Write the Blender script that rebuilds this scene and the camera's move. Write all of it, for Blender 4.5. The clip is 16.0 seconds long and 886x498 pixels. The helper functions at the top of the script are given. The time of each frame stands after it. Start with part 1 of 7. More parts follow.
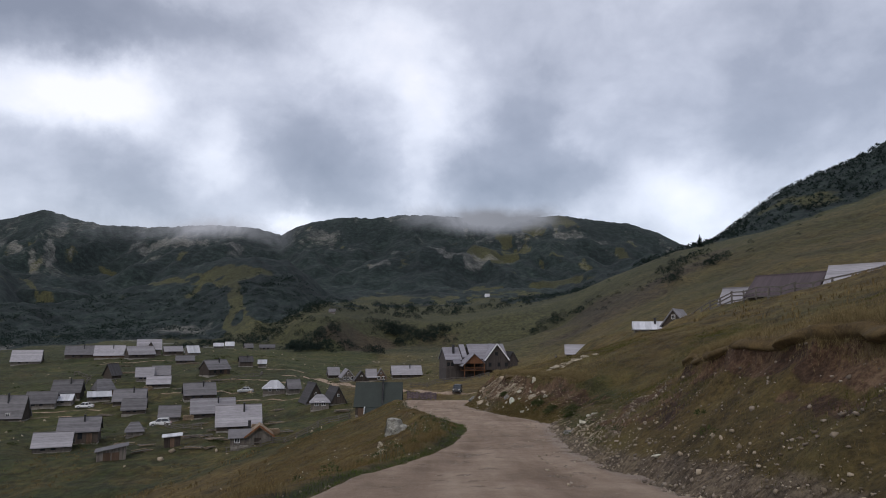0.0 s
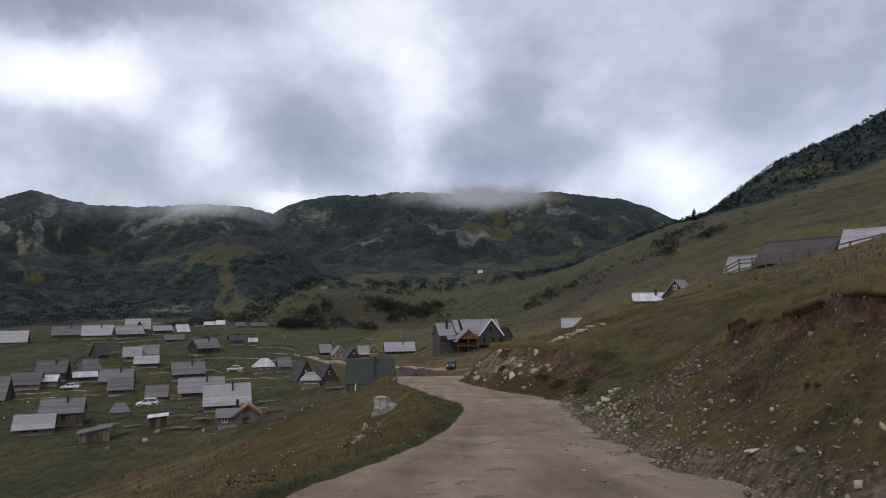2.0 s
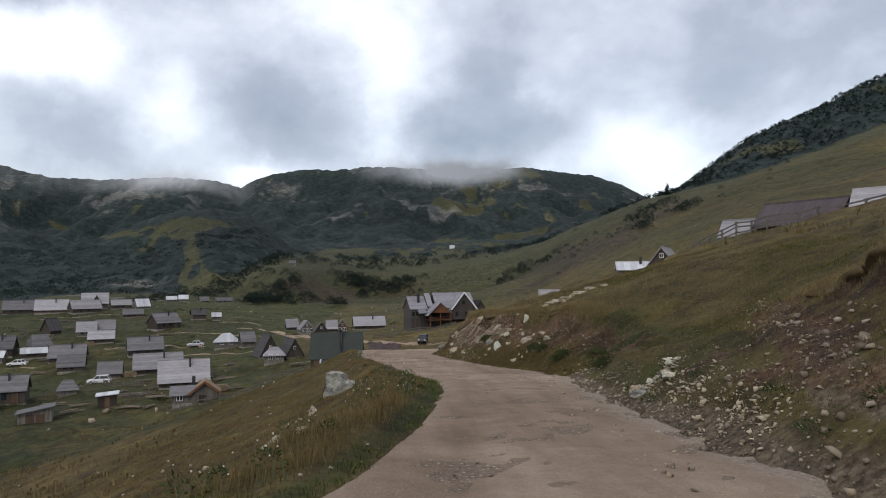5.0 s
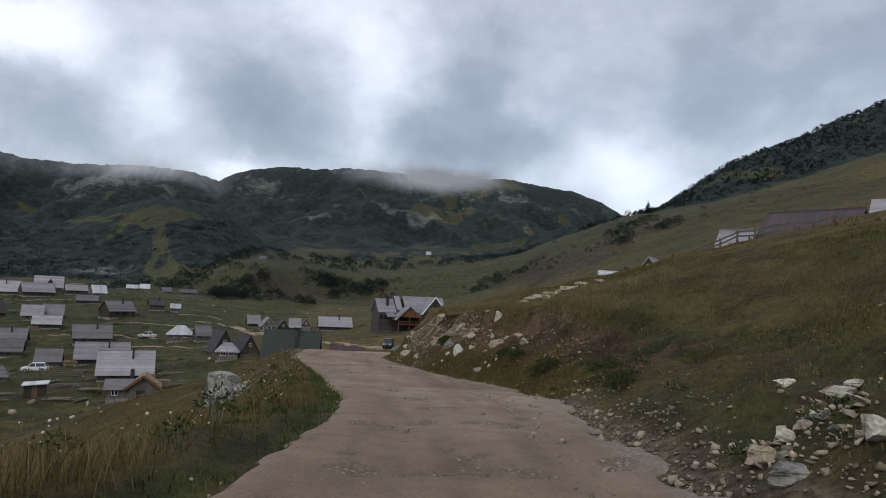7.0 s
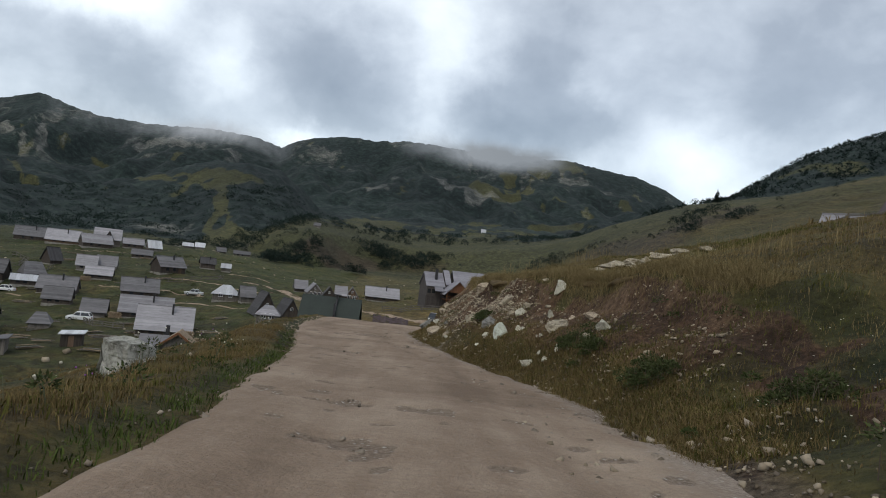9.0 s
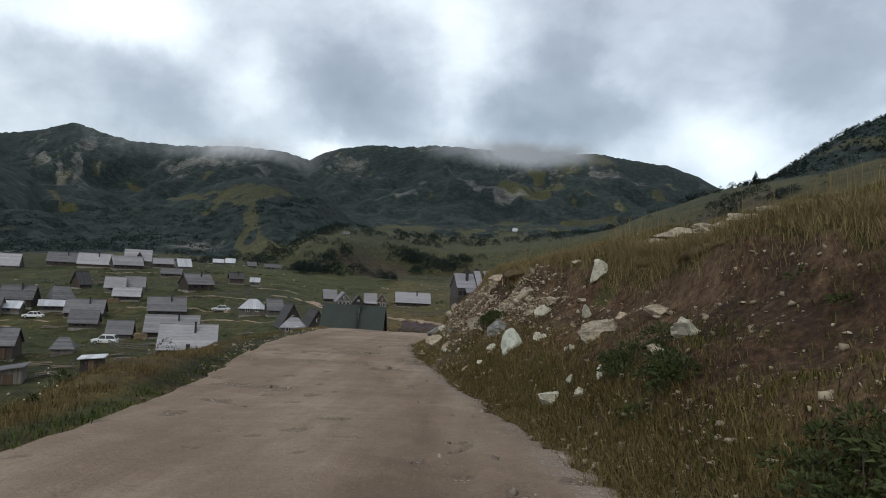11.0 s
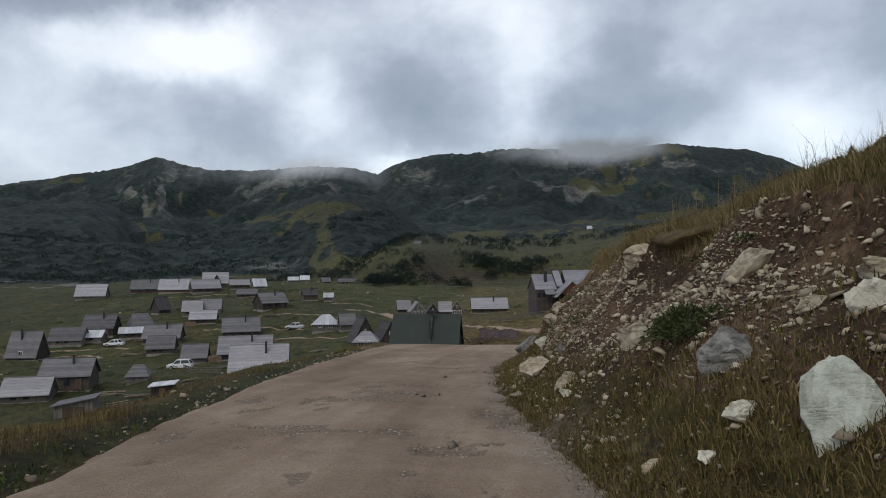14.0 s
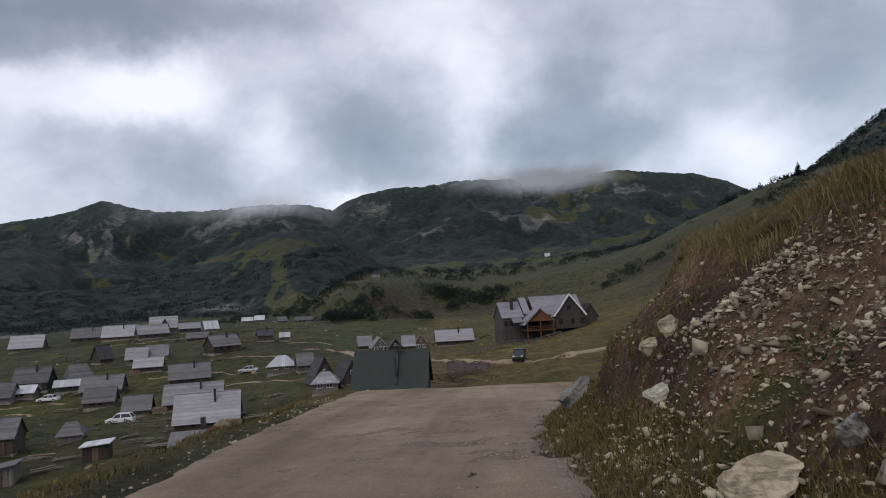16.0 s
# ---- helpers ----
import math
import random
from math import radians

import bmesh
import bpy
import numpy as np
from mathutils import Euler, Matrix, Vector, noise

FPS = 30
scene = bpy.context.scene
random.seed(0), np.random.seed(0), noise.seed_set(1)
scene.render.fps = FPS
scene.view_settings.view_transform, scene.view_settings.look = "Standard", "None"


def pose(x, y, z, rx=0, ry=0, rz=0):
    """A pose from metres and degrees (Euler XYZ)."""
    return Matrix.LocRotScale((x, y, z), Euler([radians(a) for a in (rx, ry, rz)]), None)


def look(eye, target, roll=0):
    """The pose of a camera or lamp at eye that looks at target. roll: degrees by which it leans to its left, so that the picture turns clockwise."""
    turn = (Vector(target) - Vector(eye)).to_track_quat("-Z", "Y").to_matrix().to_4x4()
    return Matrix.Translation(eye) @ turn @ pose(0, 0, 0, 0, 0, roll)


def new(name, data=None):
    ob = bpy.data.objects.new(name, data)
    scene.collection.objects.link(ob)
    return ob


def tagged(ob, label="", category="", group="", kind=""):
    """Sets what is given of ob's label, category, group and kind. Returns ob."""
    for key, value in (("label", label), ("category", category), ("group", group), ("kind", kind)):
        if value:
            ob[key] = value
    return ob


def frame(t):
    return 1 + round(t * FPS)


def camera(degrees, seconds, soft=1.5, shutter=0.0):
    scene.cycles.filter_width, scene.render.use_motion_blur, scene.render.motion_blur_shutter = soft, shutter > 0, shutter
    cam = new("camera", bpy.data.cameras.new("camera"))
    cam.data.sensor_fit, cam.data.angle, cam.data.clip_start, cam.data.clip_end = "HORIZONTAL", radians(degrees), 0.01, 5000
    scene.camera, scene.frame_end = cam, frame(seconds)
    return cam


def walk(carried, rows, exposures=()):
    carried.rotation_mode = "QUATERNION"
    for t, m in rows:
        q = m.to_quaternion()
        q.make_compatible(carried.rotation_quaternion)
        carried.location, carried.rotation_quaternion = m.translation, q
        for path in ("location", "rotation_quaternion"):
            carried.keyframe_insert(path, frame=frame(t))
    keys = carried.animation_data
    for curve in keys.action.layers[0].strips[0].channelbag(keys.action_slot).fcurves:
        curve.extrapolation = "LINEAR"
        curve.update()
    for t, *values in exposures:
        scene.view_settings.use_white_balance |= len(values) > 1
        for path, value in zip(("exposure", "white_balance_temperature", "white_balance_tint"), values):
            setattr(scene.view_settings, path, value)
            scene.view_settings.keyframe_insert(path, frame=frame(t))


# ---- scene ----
cam = camera(67.7, 16.0, soft=1.0)
PATH = [
    (0, (0.001, 0.001, 0.001), (0.001, 1.985, 0.251), 0.00),
    (0.5, (0.020, 1.001, -0.085), (0.052, 2.991, 0.112), -0.66),
    (1, (0.010, 1.990, -0.186), (0.032, 3.984, -0.030), 1.40),
    (1.5, (0.042, 2.999, -0.302), (0.079, 4.987, -0.082), -0.87),
    (2, (0.040, 4.068, -0.453), (0.062, 6.060, -0.271), -0.61),
    (2.5, (0.055, 5.189, -0.592), (0.037, 7.184, -0.450), -0.23),
    (3, (0.030, 6.317, -0.723), (-0.064, 8.315, -0.687), 1.07),
    (3.5, (0.023, 7.353, -0.863), (-0.024, 9.351, -0.780), -0.23),
    (4, (-0.005, 8.442, -1.007), (-0.104, 10.438, -0.947), 1.86),
    (4.5, (0.085, 9.573, -1.147), (0.111, 11.572, -1.093), -1.91),
    (4.7, (0.071, 10.025, -1.222), (0.149, 12.022, -1.134), -1.40),
    (6.8, (1.347, 17.457, -2.117), (1.506, 19.445, -1.968), 1.48),
    (7, (1.478, 18.151, -2.214), (1.653, 20.139, -2.079), 2.84),
    (7.5, (1.691, 19.993, -2.391), (1.794, 21.990, -2.404), 4.27),
    (8, (1.978, 21.734, -2.531), (2.037, 23.733, -2.511), 6.29),
    (8.5, (2.248, 23.414, -2.653), (2.296, 25.411, -2.547), 6.05),
    (9, (2.470, 25.013, -2.758), (2.485, 27.012, -2.703), 6.66),
    (9.2, (2.582, 25.627, -2.798), (2.510, 27.625, -2.786), 6.28),
    (11.3, (3.581, 31.152, -3.043), (3.505, 33.149, -2.962), 1.91),
    (11.5, (3.617, 31.622, -3.070), (3.551, 33.617, -2.958), 0.66),
    (12, (3.596, 32.854, -3.143), (3.355, 34.839, -3.117), 4.11),
    (12.5, (3.545, 33.995, -3.226), (3.337, 35.981, -3.125), 0.38),
    (13, (3.364, 35.204, -3.306), (3.112, 37.188, -3.283), 0.94),
    (13.5, (3.166, 36.499, -3.406), (2.907, 38.481, -3.342), -1.73),
    (14, (2.818, 37.856, -3.513), (2.514, 39.832, -3.443), -0.55),
    (14.5, (2.419, 39.329, -3.620), (2.120, 41.303, -3.509), 0.76),
    (15, (2.053, 40.892, -3.740), (1.825, 42.871, -3.568), -1.71),
    (15.5, (1.675, 42.466, -3.827), (1.478, 44.454, -3.733), -1.60),
    (16, (1.301, 43.981, -3.875), (1.128, 45.966, -3.709), -3.15),
]
EXPOSURE = [(0, -0.1, 6400, 14), (2, -0.05, 6450, 14), (2.5, -0.12, 6450, 13), (3, 0.1, 6500, 12), (3.5, -0.05, 6450, 12), (4.0, 0.15, 6500, 11), (4.7, 0.22, 6550, 10), (7, -0.08, 6350, 10), (7.5, 0.2, 6450, 8), (8, 0.32, 6550, 5), (8.5, 0.1, 6500, 6), (9, 0.05, 6450, 6), (11.5, 0.05, 6450, 5), (12, 0.25, 6450, 6), (12.5, 0.0, 6450, 5), (13, 0.0, 6400, 10), (13.5, -0.04, 6450, 6), (14, -0.1, 6400, 8), (14.5, -0.12, 6400, 9), (15, -0.33, 6400, 12), (15.5, -0.08, 6500, 13), (16, -0.15, 6400, 12)]
walk(cam, [(t, look(eye, target, roll)) for t, eye, target, roll in PATH], EXPOSURE)

# ---------------------------------------------------------------- world and light
def link(tree, a, b):
    tree.links.new(a, b)


def vmath(nt, op, a, b=None):
    n = nt.nodes.new("ShaderNodeVectorMath")
    n.operation = op
    for i, v in enumerate((a, b)):
        if v is None:
            continue
        if isinstance(v, (tuple, list, Vector)):
            n.inputs[i].default_value = v
        else:
            nt.links.new(v, n.inputs[i])
    return n


def fmath(nt, op, a, b=None, clamp=False):
    n = nt.nodes.new("ShaderNodeMath")
    n.operation, n.use_clamp = op, clamp
    for i, v in enumerate((a, b)):
        if v is None:
            continue
        if isinstance(v, (int, float)):
            n.inputs[i].default_value = v
        else:
            nt.links.new(v, n.inputs[i])
    return n.outputs[0]


def noise_tex(nt, vec, scale, detail=4.0, rough=0.55, dist=0.0):
    n = nt.nodes.new("ShaderNodeTexNoise")
    n.inputs["Scale"].default_value, n.inputs["Detail"].default_value = scale, detail
    n.inputs["Roughness"].default_value, n.inputs["Distortion"].default_value = rough, dist
    if vec is not None:
        nt.links.new(vec, n.inputs["Vector"])
    return n


def ramp(nt, fac, stops):
    n = nt.nodes.new("ShaderNodeValToRGB")
    while len(n.color_ramp.elements) < len(stops):
        n.color_ramp.elements.new(0.5)
    for e, (at, c) in zip(n.color_ramp.elements, stops):
        e.position = at
        e.color = (*c, 1) if len(c) == 3 else c
    nt.links.new(fac, n.inputs[0])
    return n.outputs[0]


def mixc(nt, fac, a, b, mode="MIX"):
    n = nt.nodes.new("ShaderNodeMix")
    n.data_type, n.blend_type = "RGBA", mode
    for i, v in ((0, fac), (6, a), (7, b)):
        if isinstance(v, (int, float)):
            n.inputs[i].default_value = v
        elif isinstance(v, tuple):
            n.inputs[i].default_value = (*v, 1)
        else:
            nt.links.new(v, n.inputs[i])
    return n.outputs[2]


def make_sky():
    w = bpy.data.worlds.new("overcast_sky")
    scene.world = w
    w.use_nodes = True
    nt = w.node_tree
    nt.nodes.clear()
    out = nt.nodes.new("ShaderNodeOutputWorld")
    bg = nt.nodes.new("ShaderNodeBackground")
    tc = nt.nodes.new("ShaderNodeTexCoord")
    d = vmath(nt, "NORMALIZE", tc.outputs["Generated"]).outputs[0]
    # clouds lie on a low ceiling: stretch the pattern towards the horizon
    sep = nt.nodes.new("ShaderNodeSeparateXYZ")
    link(nt, d, sep.inputs[0])
    up = fmath(nt, "ADD", fmath(nt, "ABSOLUTE", sep.outputs[2]), 0.55)
    inv = fmath(nt, "DIVIDE", 1.0, up)
    sc = nt.nodes.new("ShaderNodeVectorMath")
    sc.operation = "SCALE"
    link(nt, d, sc.inputs[0])
    link(nt, inv, sc.inputs["Scale"])
    n1 = noise_tex(nt, sc.outputs[0], 2.6, 5.0, 0.5, 0.2).outputs[0]
    flat = vmath(nt, "MULTIPLY", d, (1.0, 1.0, 1.35)).outputs[0]
    n2 = noise_tex(nt, flat, 6.5, 7.0, 0.52, 0.25).outputs[0]
    n3 = noise_tex(nt, flat, 17.0, 6.0, 0.55, 0.3).outputs[0]
    val = fmath(nt, "ADD", fmath(nt, "MULTIPLY", n1, 0.40), fmath(nt, "MULTIPLY", n2, 0.50))
    val = fmath(nt, "ADD", val, fmath(nt, "MULTIPLY", n3, 0.16))
    val = fmath(nt, "ADD", val, 0.09)
    # the large forms, with torn edges: brighter gaps and darker cloud bellies
    bd = d
    for scale, much in ((4.5, 0.11), (14.0, 0.05)):
        tear = vmath(nt, "SUBTRACT", noise_tex(nt, d, scale, 6.0, 0.6).outputs[1], (0.5, 0.5, 0.5)).outputs[0]
        bd = vmath(nt, "ADD", bd, vmath(nt, "MULTIPLY", tear, (much, much, much)).outputs[0]).outputs[0]
    bd = vmath(nt, "NORMALIZE", bd).outputs[0]
    at = nt.nodes.new("ShaderNodeSeparateXYZ")
    link(nt, bd, at.inputs[0])
    yaw = fmath(nt, "ARCTAN2", at.outputs[0], at.outputs[1])
    rise = fmath(nt, "ARCSINE", at.outputs[2])
    for a, e, wide, tall, gain in CLOUDS:
        p = fmath(nt, "DIVIDE", fmath(nt, "SUBTRACT", yaw, radians(a)), radians(wide))
        q = fmath(nt, "DIVIDE", fmath(nt, "SUBTRACT", rise, radians(e)), radians(tall))
        r2 = fmath(nt, "ADD", fmath(nt, "MULTIPLY", p, p), fmath(nt, "MULTIPLY", q, q))
        g = fmath(nt, "EXPONENT", fmath(nt, "MULTIPLY", fmath(nt, "POWER", r2, 1.35), -1.0))
        val = fmath(nt, "ADD", val, fmath(nt, "MULTIPLY", g, gain))
    col = ramp(nt, val, [(0.18, (0.235, 0.25, 0.285)), (0.42, (0.355, 0.375, 0.42)), (0.60, (0.55, 0.575, 0.63)), (0.78, (0.80, 0.83, 0.88)), (0.95, (1.0, 1.0, 1.0))])
    sky = nt.nodes.new("ShaderNodeTexSky")
    sky.sky_type, sky.sun_disc = "NISHITA", False
    sky.sun_elevation, sky.sun_rotation = radians(48), radians(200)
    mix = mixc(nt, 0.04, col, sky.outputs[0])
    link(nt, mix, bg.inputs[0])
    bg.inputs[1].default_value = SKY
    link(nt, bg.outputs[0], out.inputs[0])
    lamp = bpy.data.lights.new("sun", "SUN")
    lamp.energy, lamp.angle, lamp.color = 0.95, radians(30), (1.0, 0.88, 0.70)
    ob = new("sun", lamp)
    ob.matrix_world = look((0, 0, 50), Vector((0, 0, 50)) + Vector((0.25, 0.62, -0.75)))


SKY = 1.0
# bearing, elevation, half width, half height in degrees, and how much brighter or darker
CLOUDS = [(-34, 17.3, 7, 2.6, 0.30), (-27, 18.5, 4, 3, 0.24), (-19.8, 16, 2.3, 2.6, 0.14), (-20, 12.5, 2, 3, 0.06), (-5, 24, 7, 4, 0.22), (-1.5, 19, 3, 3.5, 0.18), (-2, 13, 2, 3.5, 0.12),
          (-13.2, 9.3, 2.6, 1.3, 0.24), (18, 21, 5, 4, -0.10), (21, 11, 5, 2.5, 0.10), (33, 13, 6, 4, -0.02), (-30, 24, 9, 3, -0.42), (-42, 22, 6, 4, -0.30),
          (-17, 24, 5, 2, -0.12), (-29, 12.5, 7, 2.6, -0.18), (-24, 10, 6, 2, -0.14), (-12, 15.5, 4.4, 3.8, -0.24), (-9, 12.5, 5, 2.8, -0.16), (6.5, 15, 4.8, 3.6, -0.26),
          (3.5, 12.5, 4, 2.4, -0.20), (10.5, 13, 3.7, 2.5, -0.22), (8, 19, 3.4, 4.2, -0.16), (25.6, 16, 4.7, 4.2, -0.18), (36, 19, 8, 5, -0.22)]
make_sky()

# ---------------------------------------------------------------- shape of the land
ROAD_Y = np.array([-30, 0, 9.5, 13, 15, 20, 23, 25, 28, 30, 33, 38, 42, 47, 54, 57, 60, 66, 74, 84, 100, 130.0])
ROAD_L = np.array([-2.4, -2.15, -1.95, -1.62, -0.85, 0.05, 0.5, 0.75, 0.85, 0.7, 0.25, -0.3, -1.05, -2.0, -3.05, -3.2, -3.3, -3.8, -3.6, -1.0, 4.0, 12.0])
ROAD_R = np.array([3.4, 3.5, 3.5, 3.4, 3.3, 3.5, 3.8, 4.0, 4.42, 4.7, 4.75, 4.3, 3.3, 2.2, 1.65, 2.1, 3.8, 7.5, 11, 14, 16.0, 19.0])
ROAD_Z = np.array([2.3, -1.15, -2.26, -2.66, -2.88, -3.34, -3.544, -3.68, -3.908, -4.06, -4.36, -4.8, -5.08, -5.32, -5.8, -5.98, -6.15, -6.6, -8.0, -9.8, -11.6, -13.0])
FINE_Y = np.arange(-30, 130.01, 0.5)


def smoothed(values, n=7):
    v = np.interp(FINE_Y, ROAD_Y, values)
    pad = np.concatenate([np.full(n, v[0]), v, np.full(n, v[-1])])
    k = np.hanning(2 * n + 3)[1:-1]
    return np.convolve(pad, k / k.sum(), "valid")


FINE_L, FINE_R, FINE_Z = smoothed(ROAD_L), smoothed(ROAD_R), smoothed(ROAD_Z)


def road_left(y):
    return np.interp(y, FINE_Y, FINE_L)


def road_right(y):
    return np.interp(y, FINE_Y, FINE_R)


def road_level(y):
    return np.interp(y, FINE_Y, FINE_Z)


def step(a, b, v):
    t = np.clip((v - a) / (b - a), 0, 1)
    return t * t * (3 - 2 * t)


def lattice(ix, iy, seed):
    h = np.sin(ix * 127.1 + iy * 311.7 + seed * 74.7) * 43758.5453
    return h - np.floor(h)


def vnoise(x, y, seed=0):
    """Smooth value noise, -1 to 1."""
    ix, iy = np.floor(x), np.floor(y)
    fx, fy = x - ix, y - iy
    fx, fy = fx * fx * fx * (fx * (fx * 6 - 15) + 10), fy * fy * fy * (fy * (fy * 6 - 15) + 10)
    a, b = lattice(ix, iy, seed), lattice(ix + 1, iy, seed)
    c, d = lattice(ix, iy + 1, seed), lattice(ix + 1, iy + 1, seed)
    return 2 * (a + (b - a) * fx + (c - a) * fy + (a - b - c + d) * fx * fy) - 1


def fbm(x, y, octaves=4, seed=0, gain=0.5):
    total, amp = 0.0, 1.0
    for k in range(octaves):
        total = total + amp * vnoise(x, y, seed + k)
        x, y, amp = x * 2.03 + 17.3, y * 2.03 - 9.1, amp * gain
    return total


# profiles of the ground beside the road: distance from the road's edge, rise
BANK_A = ([0, 0.5, 1.4, 3.0, 4.0, 4.28, 5.2, 8, 31, 80, 200], [0, 0.28, 0.75, 1.42, 1.98, 2.48, 2.85, 3.9, 10.4, 25, 60])
BANK_B = ([0, 1.0, 2.0, 3.6, 5.5, 8.5, 31, 80, 200], [0, 0.4, 0.8, 1.35, 2.3, 3.7, 10.4, 25, 60])
BANK_C = ([0, 0.35, 0.7, 1.1, 1.5, 2.0, 2.35, 4.5, 8.5, 31, 80, 200], [0, 0.3, 0.80, 1.15, 1.34, 1.66, 2.36, 3.0, 4.25, 10.4, 25, 60])
BANK_D = ([0, 0.5, 1.0, 1.5, 2.0, 2.4, 4.5, 8.5, 31, 80, 200], [0, 0.27, 0.74, 1.12, 1.56, 2.2, 2.95, 4.1, 10.4, 25, 60])
LEFT = ([0, 0.4, 1.2, 3.5, 10, 40, 120], [0, 0.22, 0.1, -1.25, -3.5, -13, -40])
LEFT_LOW = ([0, 0.4, 1.2, 3.5, 10, 40, 120], [0, 0.06, -0.12, -1.25, -3.5, -13, -40])

FAR_U = [-0.879, -0.667, -0.497, -0.327, -0.156, 0.014, 0.184, 0.286, 0.354, 0.524, 0.694, 0.949]
FAR_Y = [150, 210, 280, 400, 560, 760, 1000, 1450]
FAR_Z = np.array([
    [-19.9, -20.3, -20.6, -19.2, -14.5, -13.2, -9.0, -2.0, 2.6, 11.3, 17.8, 27.0],
    [-16.2, -14.7, -13.7, -13.1, -13.9, -12.6, -5.0, 5.0, 11.6, 24.0, 34.0, 52.6],
    [-12.1, -10.1, -8.6, -7.0, -12.0, -9.7, 2.1, 17, 27.1, 44.2, 60.2, 87.9],
    [9.7, 5.7, -0.4, -4.4, 9.0, -3.1, 20.0, 38, 49.0, 63.5, 85.5, 121.0],
    [32.6, 24.1, 13.6, 7.9, 16.9, 10.8, 27.9, 45, 56.7, 117.9, 165.6, 232.5],
    [63.8, 54.1, 47.6, 66.5, 29.4, 25.6, 41.7, 59, 70.4, 123.2, 170.2, 259.3],
    [109.8, 99.5, 92.6, 87.4, 71.1, 65.1, 79.7, 102, 116.8, 144.6, 179.7, 268.6],
    [235.0, 254.1, 235.0, 229.9, 247.7, 255.4, 256.7, 239, 184.5, 197.1, 235.1, 324.7]])


CREST_U = [-1.508, -0.969, -0.82, -0.721, -0.67, -0.612, -0.565, -0.528, -0.476, -0.354, -0.284, -0.248, -0.228, -0.202, -0.164, -0.112, -0.06, 0.017, 0.11, 0.178, 0.229, 0.288, 0.33, 0.362, 0.43, 0.539, 0.637]
CREST_Z = [150.0, 205.0, 229.0, 242.0, 252.0, 270.0, 250.0, 237.0, 233.0, 237.0, 229.0, 214.0, 230.0, 245.0, 253.0, 250.0, 262.0, 253.0, 253.0, 260.0, 247.0, 238.0, 219.0, 191.0, 173.0, 191.0, 214.0]


def cubic(a, b, c, d, t):
    return b + 0.5 * t * (c - a + t * (2 * a - 5 * b + 4 * c - d + t * (3 * (b - c) + d - a)))


def grid_height(x, y):
    """The valley and the open hill on the right, between a few levels."""
    u = np.clip(x / np.maximum(y, 60), FAR_U[0], FAR_U[-1])
    fu = np.interp(u, FAR_U, np.arange(len(FAR_U)))
    fy = np.interp(y, FAR_Y, np.arange(len(FAR_Y)))
    iu, iy = np.minimum(fu.astype(int), len(FAR_U) - 2), np.minimum(fy.astype(int), len(FAR_Y) - 2)
    tu, ty = fu - iu, fy - iy
    ty = ty * ty * (3 - 2 * ty) * 0.4 + ty * 0.6
    rows = []
    for k in (0, 1):
        z = [FAR_Z[iy + k, np.clip(iu + j, 0, len(FAR_U) - 1)] for j in (-1, 0, 1, 2)]
        rows.append(cubic(*z, tu))
    top = np.interp(u, CREST_U, CREST_Z)
    rows[1] = np.where(iy == len(FAR_Y) - 2, top, rows[1])
    return rows[0] * (1 - ty) + rows[1] * ty


# crests of the nearer hills: bearing x / y, level at 700 m, 1000 m and 400 m
MID_U = [-1.3, -0.85, -0.79, -0.695, -0.602, -0.53, -0.45, -0.379, -0.327, -0.284, -0.233, -0.198, -0.164, -0.114, -0.06, 0.05]
MID_Z = [60, 42, 37, 31, 31, 40, 50, 66, 79, 84, 79, 63, 40, 19, 5, -20]
SPUR_U = [-1.5, -0.9, -0.807, -0.71, -0.662, -0.623, -0.576, -0.5]
SPUR_Z = [170, 142, 140, 131, 108, 68, 46, 20]
BROW_U = [-0.5, -0.3, -0.267, -0.235, -0.202, -0.17, -0.138, -0.1, -0.035, 0.03, 0.116, 0.2, 0.3]
BROW_Z = [-7, -7, -5, 1.5, 7, 9, 8.2, 8.6, 7.2, 7.2, 12, 21, 36]


def smax(a, b, k):
    d = np.clip((a - b) / k, -30, 30)
    return np.maximum(a, b) + k * 0.5 * np.exp(-np.abs(d) * 1.6)


def hills_height(x, y):
    """The hillock behind the village, the wooded ridge, the spur and the mountain, each before the next."""
    u = x / np.maximum(y, 60)
    w = 0.010 * vnoise(y * 0.012, y * 0, 141)
    zb = np.interp(u, BROW_U, BROW_Z)
    yb = 405 - 34 * np.exp(-((u + 0.17) / 0.045) ** 2) + 14 * vnoise(x * 0.03, x * 0, 142)
    z = zb + np.where(y < yb, -0.27 * (yb - y) - 0.0009 * (yb - y) ** 2, 0.095 * (y - yb))
    z = np.maximum(z, np.interp(y, [280, 330, 450], [-11, -9.5, -3]))
    um = u + w
    ym = np.interp(u, [-0.62, -0.36], [560, 700])
    zm = -3 + (np.interp(um, MID_U, MID_Z) + 3) * ym / 700
    mid = zm + np.where(y < ym, -0.315 * (ym - y), -0.22 * (y - ym)) - 5 * np.exp(-((y - ym) / 30) ** 2) * 0.4
    z = smax(z, mid, 3.0)
    spur = np.interp(u + 2 * w, SPUR_U, SPUR_Z) - np.where(y < 1000, 0.26 * (1000 - y), 0.3 * (y - 1000))
    z = smax(z, spur, 5.0)
    top = np.interp(u, CREST_U, CREST_Z)
    face = 52 + (top - 52) * np.clip((y - 850) / 600, 0, 1) ** 1.2
    return np.where(y > 850, np.maximum(np.minimum(z, np.maximum(mid, spur)), face), z)


